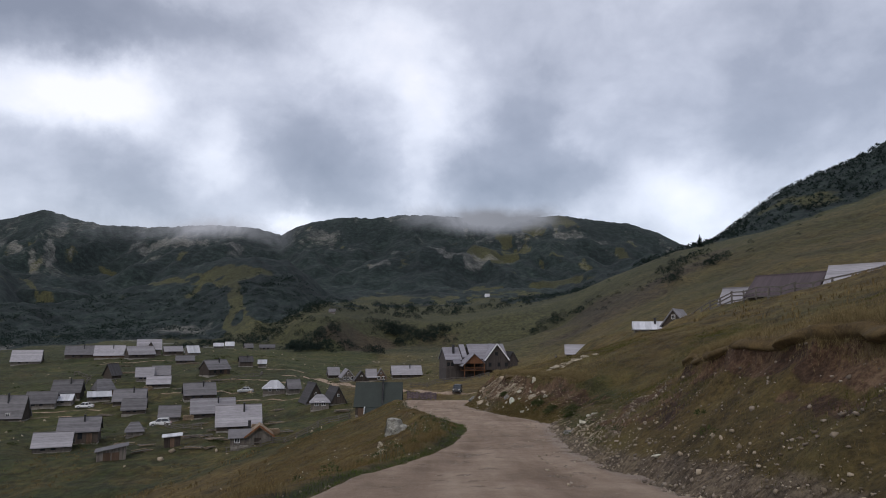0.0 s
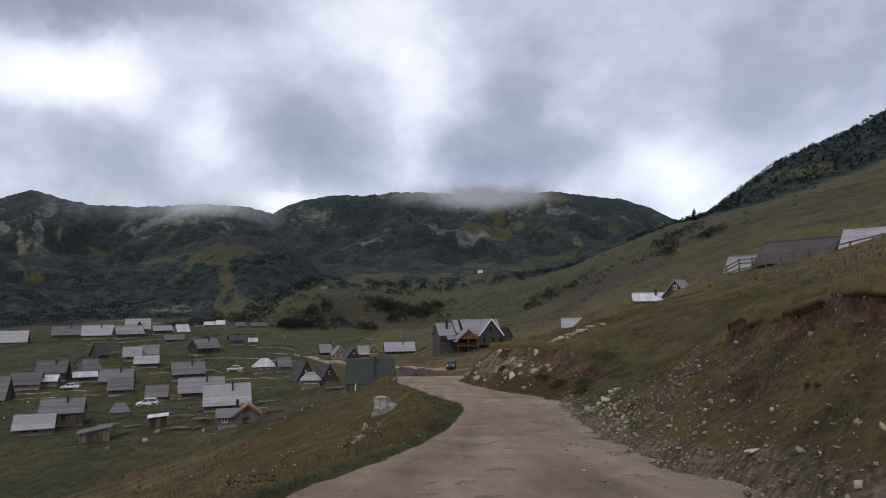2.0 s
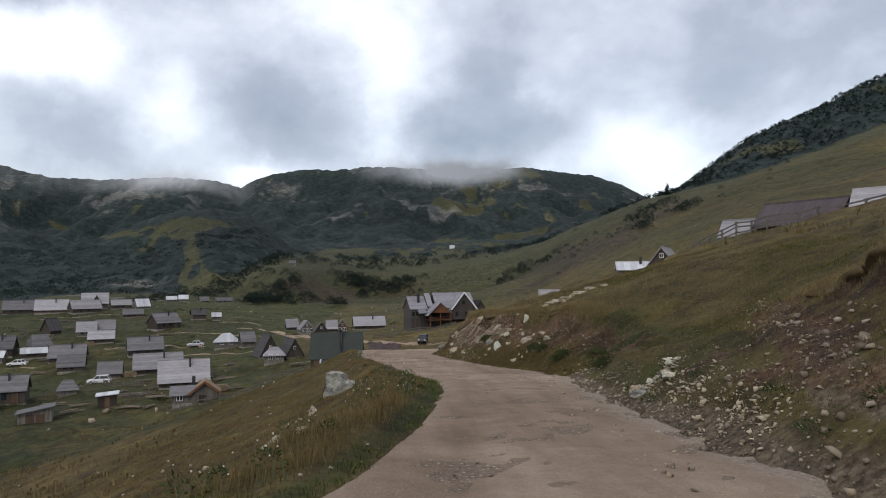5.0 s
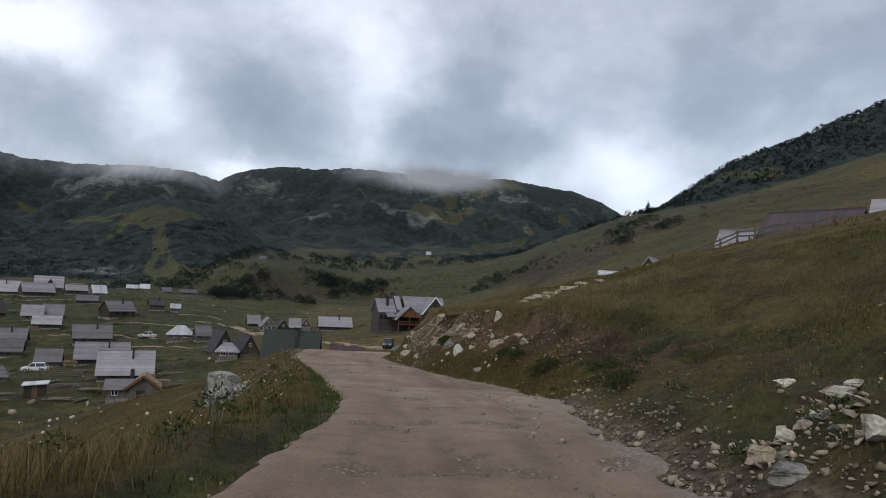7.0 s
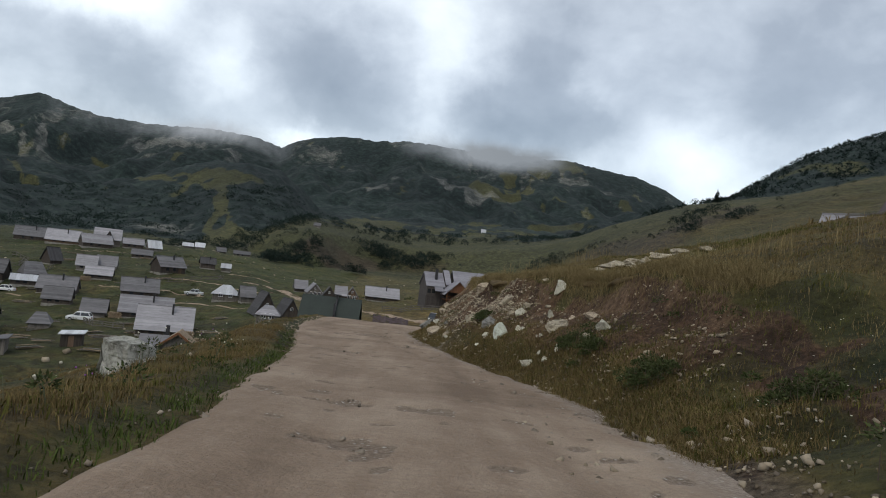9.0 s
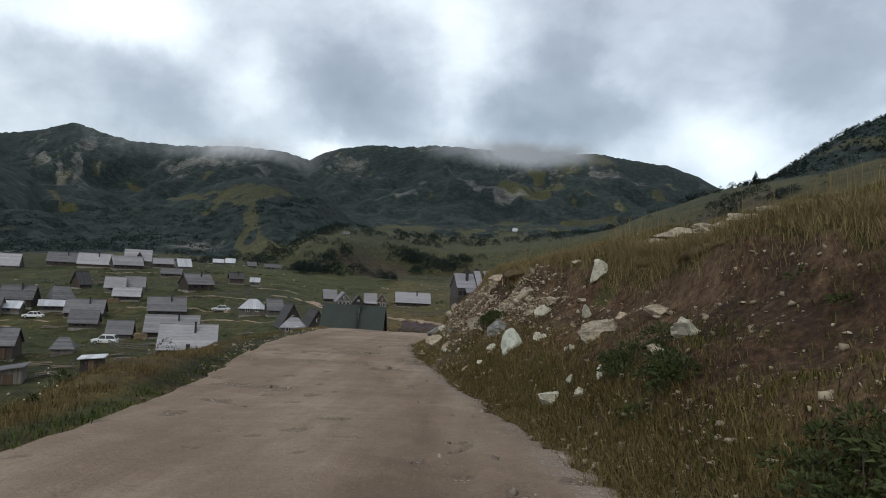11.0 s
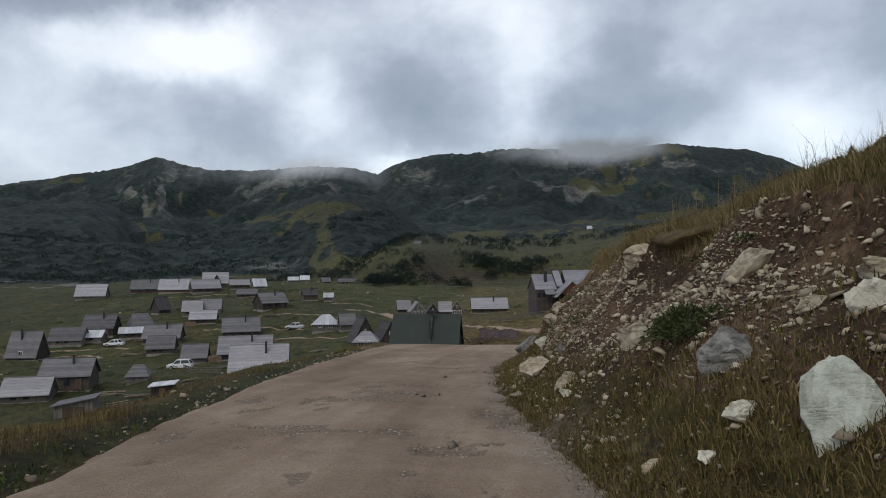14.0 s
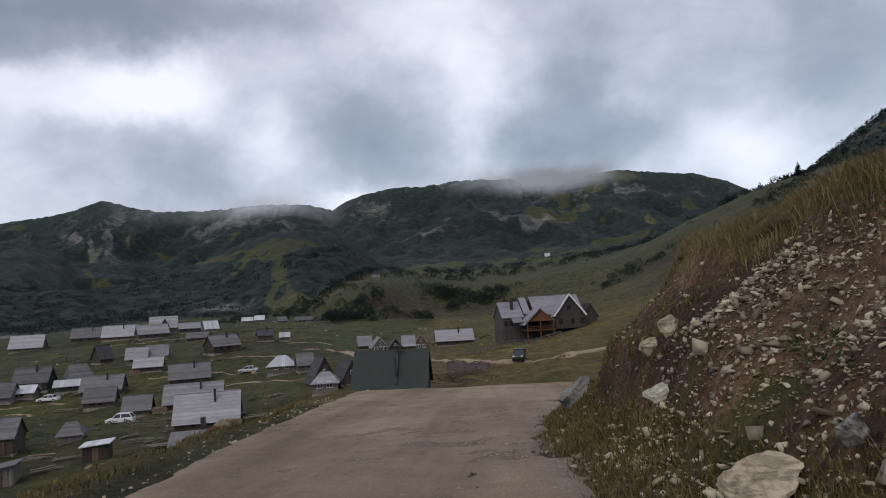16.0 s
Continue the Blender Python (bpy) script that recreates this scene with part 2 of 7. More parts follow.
def far_height(x, y):
    u = x / np.maximum(y, 60)
    k = (1 - step(0.10, 0.24, u)) * step(285, 335, y)
    z = grid_height(x, y) * (1 - k) + hills_height(x, y) * k
    # behind the crest the land falls away
    return z - 0.35 * np.maximum(y - 1460, 0)


def village_height(x, y):
    return -28.4 + 0.0333 * x + 0.0873 * y - 3 * np.exp(-((x + 72) / 38) ** 2 - ((y - 158) / 35) ** 2) - 2 * np.exp(-((x + 47) / 25) ** 2 - ((y - 185) / 25) ** 2)


def lip_line(y):
    """Distance from the road of the torn edge of turf along the first bank."""
    return np.interp(y, [0, 14, 16.5, 25], [2.5, 2.75, 3.25, 5.0]) + 0.22 * vnoise(y * 0.9, y * 0, 144) + 0.1 * vnoise(y * 2.7, y * 0, 145)


def near_height(x, y):
    yy = np.clip(y, -30, 130)
    r, l, z = x - road_right(yy), road_left(yy) - x, road_level(yy)
    wob = 0.14 * fbm(x * 0.45, y * 0.45, 3, 5)
    rr = np.maximum(r + wob * step(0.6, 2.0, r), 0)
    lip = lip_line(yy)
    ra = np.where(rr < lip, rr * 4.15 / lip, np.where(rr < 8, 4.15 + (rr - lip) * 3.85 / (8 - lip), rr))
    a, b, c = np.interp(ra, *BANK_A), np.interp(rr, *BANK_B), np.interp(rr, *BANK_C)
    wa, wc = 1 - step(20, 27, yy), step(31, 37, yy) * (1 - step(57, 63, yy))
    late = step(43.5, 46, yy)
    c = c * (1 - late) + np.interp(rr, *BANK_D) * late
    c = c * (1 - 0.10 * step(48.5, 51.5, yy)) + 0.5 * step(0.8, 1.15, rr) * (1 - step(2.0, 4.0, rr)) * step(48.5, 50.5, yy) * (1 - step(55, 58, yy))
    rise = a * wa + c * wc + b * (1 - wa - wc)
    hump = 0.7 * step(16, 20, yy) * (1 - step(23, 27, yy)) + 0.4 * step(37, 40, yy) * (1 - step(44, 48, yy))
    left = np.interp(np.maximum(l, 0), *LEFT) * hump + np.interp(np.maximum(l, 0), *LEFT_LOW) * (1 - hump)
    mound = 0.6 * np.exp(-((l - 1.1) / 0.75) ** 2) * step(37, 40, yy) * (1 - step(42, 46, yy))
    left = left + 0.30 * mound * (1 + 0.4 * vnoise(y * 0.35, y * 0, 8))
    lumps = 0.16 * fbm(x * 1.15, y * 1.15, 3, 146) * step(0.4, 1.2, r) * (1 - step(4, 6, r)) * step(17, 21, yy) * (1 - step(34, 38, yy))
    return z + np.where(r > 0, rise + lumps, 0) + np.where(l > 0, left, 0)


def height(x, y):
    """The ground's level, from the road to the mountains."""
    x, y = np.asarray(x, float), np.asarray(y, float)
    near = near_height(x, y)
    k = 3.0
    vil = village_height(x, np.minimum(y, 320))
    low = np.where(x < 10, np.maximum(near, vil) + k * np.exp(-np.abs(near - vil) / k) * 0.35, near)
    low = low + 3.6 * np.exp(-((x + 10) / 15) ** 2 - ((y - 115) / 14) ** 2)
    low = low + step(14, 28, x) * (3.8 * step(60, 76, y) + 2.4 * step(82, 97, y))
    w = step(112, 165, y)
    knoll = 1.7 * np.exp(-((x - 23.5) / 8) ** 2 - ((y - 122) / 13) ** 2)
    far = far_height(x, y)
    mount = step(300, 900, y)
    rough = fbm(x * 0.011, y * 0.011, 5, 31) * (1.0 + 3.5 * mount + 7 * step(850, 1150, y)) * step(230, 420, y) * (1 - 0.8 * step(1250, 1430, y))
    gully = -np.abs(fbm(x * 0.0065, y * 0.0035, 4, 57)) * 36 * step(700, 1100, y) * (1 - step(1250, 1440, y))
    out = low * (1 - w) + (far + rough + gully) * w + knoll
    on = step(0.0, 1.0, np.maximum(x - road_right(np.clip(y, -30, 130)), road_left(np.clip(y, -30, 130)) - x))
    small = 0.09 * fbm(x * 0.9, y * 0.9, 3, 11) + (0.08 + 0.3 * step(40, 90, y)) * fbm(x * 0.16, y * 0.16, 3, 21)
    return out + small * on * (1 - step(300, 600, y)) + (1 - on) * (0.008 * fbm(x * 1.7, y * 1.7, 3, 3))
# ---- end of land ----


def level(x, y):
    return float(height(np.array([x]), np.array([y]))[0])


def pine_cover(x, y, z):
    """How much dwarf pine covers the slopes, 0 to 1."""
    u = x / np.maximum(y, 60)
    n = fbm(x * 0.013, y * 0.010, 5, 77)
    fine = fbm(x * 0.04, y * 0.03, 3, 78)
    # the wooded ridge behind the village, from its lower edge up
    foot = np.interp(u, [-0.9, -0.6, -0.42, -0.335, -0.30, -0.265, -0.2, -0.165, -0.1], [335, 345, 398, 412, 480, 452, 436, 415, 415]) + 14 * fine
    wood = step(0, 14, y - foot) * (1 - step(-0.175, -0.145, u + 0.006 * fine + 0.00025 * (560 - y)))
    low = np.interp(u, [-0.46, -0.40, -0.36, -0.33, -0.30, -0.25], [640, 630, 622, 592, 598, 602]) + 7 * fine
    top = np.interp(u, [-0.46, -0.38, -0.34, -0.30, -0.25], [646, 664, 652, 628, 606]) + 10 * fine
    shoulder = step(-6, 2, y - low) * step(-6, 2, top - y) * step(-0.46, -0.44, u) * (1 - step(-0.265, -0.245, u))
    shoulder = shoulder * (1 - 0.9 * step(0.35, 0.5, fbm(x * 0.025, y * 0.05, 3, 79)))
    strip = step(0.011, 0.004, np.abs(u + 0.316 - 0.008 * fine)) * step(405, 425, y) * (1 - step(585, 600, y))
    wood = wood * (1 - shoulder) * (1 - strip)
    # open basin with islands of pine, then the mountain's dark face
    isles = step(0.0, 0.18, n + 0.45 * fine - 0.12) * step(425, 460, y) * step(-0.2, -0.15, u) * (1 - step(0.2, 0.28, u))
    face = step(-0.15, 0.12, fbm(x * 0.016, y * 0.007, 5, 80) + 0.74 - 0.22 * step(1250, 1430, y) - 0.9 * (1 - step(700, 880, y)))
    f = np.maximum(np.maximum(wood, isles * (1 - step(820, 900, y))), face * step(700, 860, y))
    # open grass hill on the right, and the spruce ridge behind it
    hill = step(0.12, 0.2, u) * (1 - step(470, 520, y))
    f = f * (1 - 0.97 * hill)
    ridge = step(0.3, 0.36, u) * step(405, 425, y)
    return np.clip(np.maximum(f, ridge), 0, 1)


# bare or grassy marks on the mountain: bearing, distance, half width, half depth, slant
ROCKY = [(-0.652, 1210, 0.010, 85, -0.00027), (-0.600, 1195, 0.011, 48, 0), (-0.585, 1330, 0.012, 40, 0.0001), (-0.41, 1325, 0.075, 45, 0), (-0.34, 1270, 0.035, 28, 0), (-0.185, 1345, 0.020, 30, -0.0004), (-0.102, 1062, 0.017, 22, 0),
         (0.0, 1095, 0.012, 55, -0.0004), (0.048, 1080, 0.022, 34, 0.0002), (0.21, 1295, 0.03, 38, -0.0004), (0.245, 1265, 0.02, 22, 0)]
GRASSY = [(-0.63, 950, 0.006, 110, -0.00016), (-0.603, 850, 0.012, 13, 0.0003), (-0.505, 1232, 0.016, 12, 0.0003), (0.175, 940, 0.05, 22, 0), (-0.77, 1395, 0.045, 20, 0), (0.05, 905, 0.05, 18, 0)]


def marks(u, y, rows):
    out = np.zeros_like(u)
    for cu, cy, ru, ry, slant in rows:
        out = np.maximum(out, np.exp(-((u - cu - slant * (y - cy)) / ru) ** 2 - ((y - cy) / ry) ** 2))
    return out


def make_ground():
    us = np.unique(np.round(np.concatenate([np.arange(-1.5, -0.9, 0.015), np.arange(-0.9, -0.12, 0.003), np.arange(-0.12, 0.012, 0.0026), np.arange(0.012, 0.1, 0.0011), np.arange(0.1, 0.22, 0.0026), np.arange(0.22, 0.9, 0.005), np.arange(0.9, 1.45, 0.015)]), 5))
    ys = list(np.concatenate([np.arange(-34, 4, 0.7), np.arange(4, 26, 0.25), np.arange(26, 60, 0.15), np.arange(60, 66, 0.25)]))
    back = [-300, -200, -140, -100, -75, -60, -50, -42]
    y = ys[-1]
    while y < 2300:
        y += max(0.35, (y - 40) * 0.0135)
        ys.append(y)
    ys = np.array(back + ys)
    spread = np.where(ys > -34, ys + 46, 12 + 1.6 * (-34 - ys))
    X, Y = us[None, :] * spread[:, None], np.repeat(ys[:, None], len(us), 1)
    Z = height(X, Y)
    ry = np.clip(Y, -30, 130)
    Z = Z - 0.22 * step(0.15, 0.6, np.minimum(road_right(ry) - X, X - road_left(ry))) * (Y > -30) * (Y < 129)
    U = X / np.maximum(Y, 60)
    torn = fbm(X * 0.035, Y * 0.02, 4, 143)
    stony, meadow = step(0.25, 0.6, marks(U, Y, ROCKY) + 0.4 * torn), step(0.2, 0.75, marks(U, Y, GRASSY) + 0.45 * torn)
    # scattered bare rock below the crest
    stony = np.maximum(stony, 0.40 * step(1150, 1280, Y) * (1 - step(1400, 1450, Y)) * step(-0.5, -0.42, U) * (1 - step(0.27, 0.33, U)))
    cover = pine_cover(X, Y, Z) * (1 - meadow)
    Z = Z + cover * (0.8 + 1.6 * fbm(X * 0.12, Y * 0.12, 2, 91)) * step(330, 500, Y)
    n, m = X.shape
    me = bpy.data.meshes.new("ground")
    me.vertices.add(n * m)
    me.vertices.foreach_set("co", np.stack([X, Y, Z], -1).astype(np.float32).ravel())
    idx = np.arange(n * m).reshape(n, m)
    quads = np.stack([idx[:-1, :-1], idx[:-1, 1:], idx[1:, 1:], idx[1:, :-1]], -1).reshape(-1, 4)
    me.loops.add(quads.size)
    me.loops.foreach_set("vertex_index", quads.astype(np.int32).ravel())
    me.polygons.add(len(quads))
    me.polygons.foreach_set("loop_start", np.arange(0, quads.size, 4, dtype=np.int32))
    me.polygons.foreach_set("use_smooth", np.ones(len(quads), bool))
    me.update(calc_edges=True)
    yy = np.clip(Y, -30, 130)
    r, l = X - road_right(yy), road_left(yy) - X
    wc = step(31, 36, Y) * (1 - step(54, 60, Y))
    wa = 1 - step(20, 27, Y)
    away = r - lip_line(yy)
    mottle = fbm(X * 0.7, Y * 0.7, 3, 61)
    soil = step(0.4, 0.9, r) * (1 - step(2.15, 2.4, r)) * wc * step(-0.9, -0.35, mottle + 0.5 * step(1.0, 1.6, r) + 0.4 * step(41, 44, Y))
    soil = np.maximum(soil, step(-0.55, -0.35, away) * (1 - step(0.0, 0.18, away)) * wa * step(-0.7, -0.2, fbm(X * 0.8, Y * 0.8, 3, 62)))
    soil = np.maximum(soil, 0.75 * step(0.5, 1.2, r) * (1 - step(-0.8, -0.4, away)) * wa * step(0.1, 0.5, fbm(X * 0.9, Y * 0.9, 3, 60)))
    soil = np.maximum(soil, 0.75 * step(0.9, 1.4, r) * (1 - step(2.6, 3.4, r)) * step(20, 24, Y) * (1 - step(33, 37, Y)) * step(0.12, 0.45, fbm(X * 0.6, Y * 0.6, 3, 59)))
    soil = np.maximum(soil, 0.45 * step(0.6, 0.1, np.abs(r - 0.1)) * (Y < 66) * step(24, 30, Y))
    soil = np.maximum(soil, 0.9 * step(0.9, 0.3, np.abs(X - 4.8 - (Y - 17.6) * 0.435 - 0.25 * vnoise(Y * 0.8, Y * 0, 7))) * step(17, 19, Y) * (1 - step(25, 28, Y)))
    brim = np.interp(Y, [20, 64, 88, 96, 105, 115, 125], [-31, -39, -48, -46.6, -42.7, -36, -29]) + 1.6 * fbm(X * 0.12, Y * 0.12, 3, 63)
    lush = step(1.0, -1.0, X - brim) * step(20, 60, Y) * (1 - step(300, 400, Y))
    below = step(50, 56, Y + 2.5 * fbm(X * 0.2, Y * 0.2, 3, 68) - 0.06 * (X + 10)) * step(1.0, -1.5, X + 8 + 0.12 * (Y - 52) + 1.2 * fbm(X * 0.15, Y * 0.15, 3, 69)) * (1 - step(130, 160, Y))
    lush = np.maximum(lush, below)
    # the left-hand slope down to the meadow is all dry grass
    lush = lush - step(0.9, 1.8, l) * (1 - lush) * step(1.0, 3.0, X - brim) * (1 - below) * (1 - step(95, 120, Y)) * np.clip(0.75 + 0.5 * fbm(X * 0.2, Y * 0.2, 3, 64), 0, 1)
    lush = np.where((Y < 60) & (l < 0.9), np.maximum(lush, step(0.26, 0.05, np.abs(l - 0.12))), lush)
    # fresh grass on the moist slope before the bank
    moist = step(0.25, 0.7, r) * (1 - step(3.0, 4.2, r)) * step(20, 24, Y) * (1 - step(33, 37, Y))
    lush = np.maximum(lush, moist * np.clip(0.65 + 0.7 * fbm(X * 0.5, Y * 0.5, 3, 66), 0, 1))
    u = X / np.maximum(Y, 60)
    bare = 0.68 * step(-0.22, -0.18, u) * (1 - step(-0.11, -0.06, u)) * step(322, 335, Y) * (1 - step(372, 388, Y)) + 0.5 * step(-0.11, -0.08, u) * (1 - step(0.02, 0.06, u)) * step(340, 360, Y) * (1 - step(385, 400, Y)) + 0.60 * step(0.08, 0.16, u) * (1 - step(0.42, 0.5, u)) * step(205, 240, Y) * (1 - step(315, 350, Y))
    soil = np.maximum(soil, bare * np.clip(0.8 + 0.5 * fbm(X * 0.03, Y * 0.03, 4, 65), 0, 1.1))
    rock = 0.8 * stony * step(700, 800, Y)
    rock = np.maximum(rock, 0.62 * step(0.35, 0.8, fbm(X * 0.026, Y * 0.009, 5, 47) + 0.22 * step(1200, 1420, Y)) * step(900, 1150, Y) * (1 - meadow))
    rock = np.maximum(rock, step(0.45, 0.6, fbm(X * 0.05, Y * 0.05, 3, 49)) * step(280, 300, Y) * (1 - step(380, 430, Y)) * step(-0.2, -0.3, X / np.maximum(Y, 50)))
    crag = np.exp(-((X / np.maximum(Y, 60) + 0.39) / 0.07) ** 2) * step(425, 445, Y) * (1 - step(480, 520, Y))
    rock = np.maximum(rock, 0.85 * crag * step(0.0, 0.5, fbm(X * 0.04, Y * 0.03, 4, 67) + 0.25))
    rock = np.maximum(rock, (step(0.8, 0.1, np.abs(r)) + step(0.9, 0.0, np.abs(r)) * (1 - step(18, 24, Y)) * step(-0.5, 0.2, mottle)).clip(0, 1) * (Y > -20) * (Y < 90) + 0.5 * step(0.35, 0.0, np.abs(l)) * (Y > -20) * (Y < 90))
    rock = np.maximum(rock, step(0.55, 0.1, np.abs(X - 4.8 - (Y - 17.6) * 0.435 - 0.25 * vnoise(Y * 0.8, Y * 0, 7))) * step(15.6, 16.4, Y) * (1 - step(24, 27, Y)))
    col = me.color_attributes.new("cover", "FLOAT_COLOR", "POINT")
    col.data.foreach_set("color", np.stack([cover, np.clip(soil, 0, 1), np.clip(rock, 0, 1), np.clip(lush, -1, 1)], -1).astype(np.float32).ravel())
    me.materials.append(MAT["ground"])
    return tagged(new("ground", me), "dry brown and green mountain grassland with bare soil and dwarf pine slopes", "ground", kind="structure")


# potholes: place, half width and half length
POTHOLES = [(2.55, 31.6, 0.75, 0.32), (1.5, 31.1, 0.4, 0.15), (0.85, 38.4, 0.45, 0.35), (-0.05, 42.5, 0.30, 0.16), (-0.4, 44.9, 0.5, 0.35), (0.25, 44.6, 0.35, 0.2), (0.1, 47.2, 0.55, 0.9), (-0.5, 48.6, 0.4, 0.5), (0.9, 47.6, 0.25, 0.5), (-1.1, 46.4, 0.25, 0.3),
            (0.4, 52.5, 0.5, 0.6), (2.2, 19.5, 0.5, 0.5), (0.6, 17.0, 0.4, 0.6), (3.0, 26.2, 0.3, 0.3)]


def broken_road(x, y):
    """1 in the potholes of the road, where the coarse bed shows."""
    near = np.zeros_like(x)
    for px, py, w, l in POTHOLES:
        near = np.maximum(near, np.exp(-((x - px) / w) ** 2 - ((y - py) / l) ** 2))
    return step(0.42, 0.75, 0.85 * near + 0.75 * fbm(x * 2.3, y * 2.6, 4, 71))


def make_road():
    ys = np.concatenate([np.arange(-30, 72, 0.2), np.arange(72, 130, 0.8)])
    ts = np.linspace(0, 1, 41)
    l, r = road_left(ys) - 0.1, road_right(ys) + 0.25
    X = l[:, None] + (r - l)[:, None] * ts[None, :]
    Y = np.repeat(ys[:, None], len(ts), 1)
    t = np.repeat(ts[None, :], len(ys), 0)
    edge = np.minimum(t, 1 - t) * (r - l)[:, None]
    ragged = 0.24 + np.where(t < 0.5, 0.07, 0.28) * fbm(X * 1.3, Y * 1.3, 4, 15)
    ruts = -0.03 * np.exp(-((t - 0.3) / 0.07) ** 2) - 0.03 * np.exp(-((t - 0.72) / 0.07) ** 2)
    holes = -0.03 * broken_road(X, Y)
    body = road_level(np.clip(Y, -30, 130)) + 0.05 + ruts + holes + 0.006 * fbm(X * 3.0, Y * 3.0, 3, 72)
    Z = np.where(edge < 1.2, np.minimum(body, height(X, Y) + np.clip((edge - ragged) * 0.35, -0.12, 0.05) + 0.012), body)
    Z = np.where(edge < ragged, np.minimum(Z, height(X, Y) - 0.05), Z)
    Z = Z + 0.012 * fbm(X * 7, Y * 7, 2, 74) * broken_road(X, Y)
    n, m = X.shape
    idx = np.arange(n * m).reshape(n, m)
    quads = np.stack([idx[:-1, :-1], idx[:-1, 1:], idx[1:, 1:], idx[1:, :-1]], -1).reshape(-1, 4)
    me = bpy.data.meshes.new("road")
    me.from_pydata(np.stack([X, Y, Z], -1).reshape(-1, 3).tolist(), [], quads.tolist())
    me.polygons.foreach_set("use_smooth", np.ones(len(quads), bool))
    track = np.exp(-((t - 0.24) / 0.09) ** 2) + np.exp(-((t - 0.66) / 0.10) ** 2)
    loose = step(0.35, 0.0, (1 - t) * (r - l)[:, None] / 3.2) + 0.6 * step(0.25, 0.0, t * (r - l)[:, None] / 3.2)
    col = me.color_attributes.new("wear", "FLOAT_COLOR", "POINT")
    col.data.foreach_set("color", np.stack([broken_road(X, Y), np.clip(track, 0, 1), np.clip(loose, 0, 1), np.ones_like(X)], -1).astype(np.float32).ravel())
    me.materials.append(MAT["road"])
    return tagged(new("road", me), "pale dusty gravel road with worn wheel tracks and potholes", "road", kind="structure")


# ---------------------------------------------------------------- materials
MAT = {}


def material(name):
    m = bpy.data.materials.new(name)
    m.use_nodes = True
    nt = m.node_tree
    b = nt.nodes["Principled BSDF"]
    b.inputs["Specular IOR Level"].default_value = 0.25
    MAT[name] = m
    return nt, b


def bump(nt, b, height_socket, strength, distance):
    n = nt.nodes.new("ShaderNodeBump")
    n.inputs["Strength"].default_value, n.inputs["Distance"].default_value = strength, distance
    link(nt, height_socket, n.inputs["Height"])
    link(nt, n.outputs[0], b.inputs["Normal"])


def coords(nt, kind="Object"):
    return nt.nodes.new("ShaderNodeTexCoord").outputs[kind]


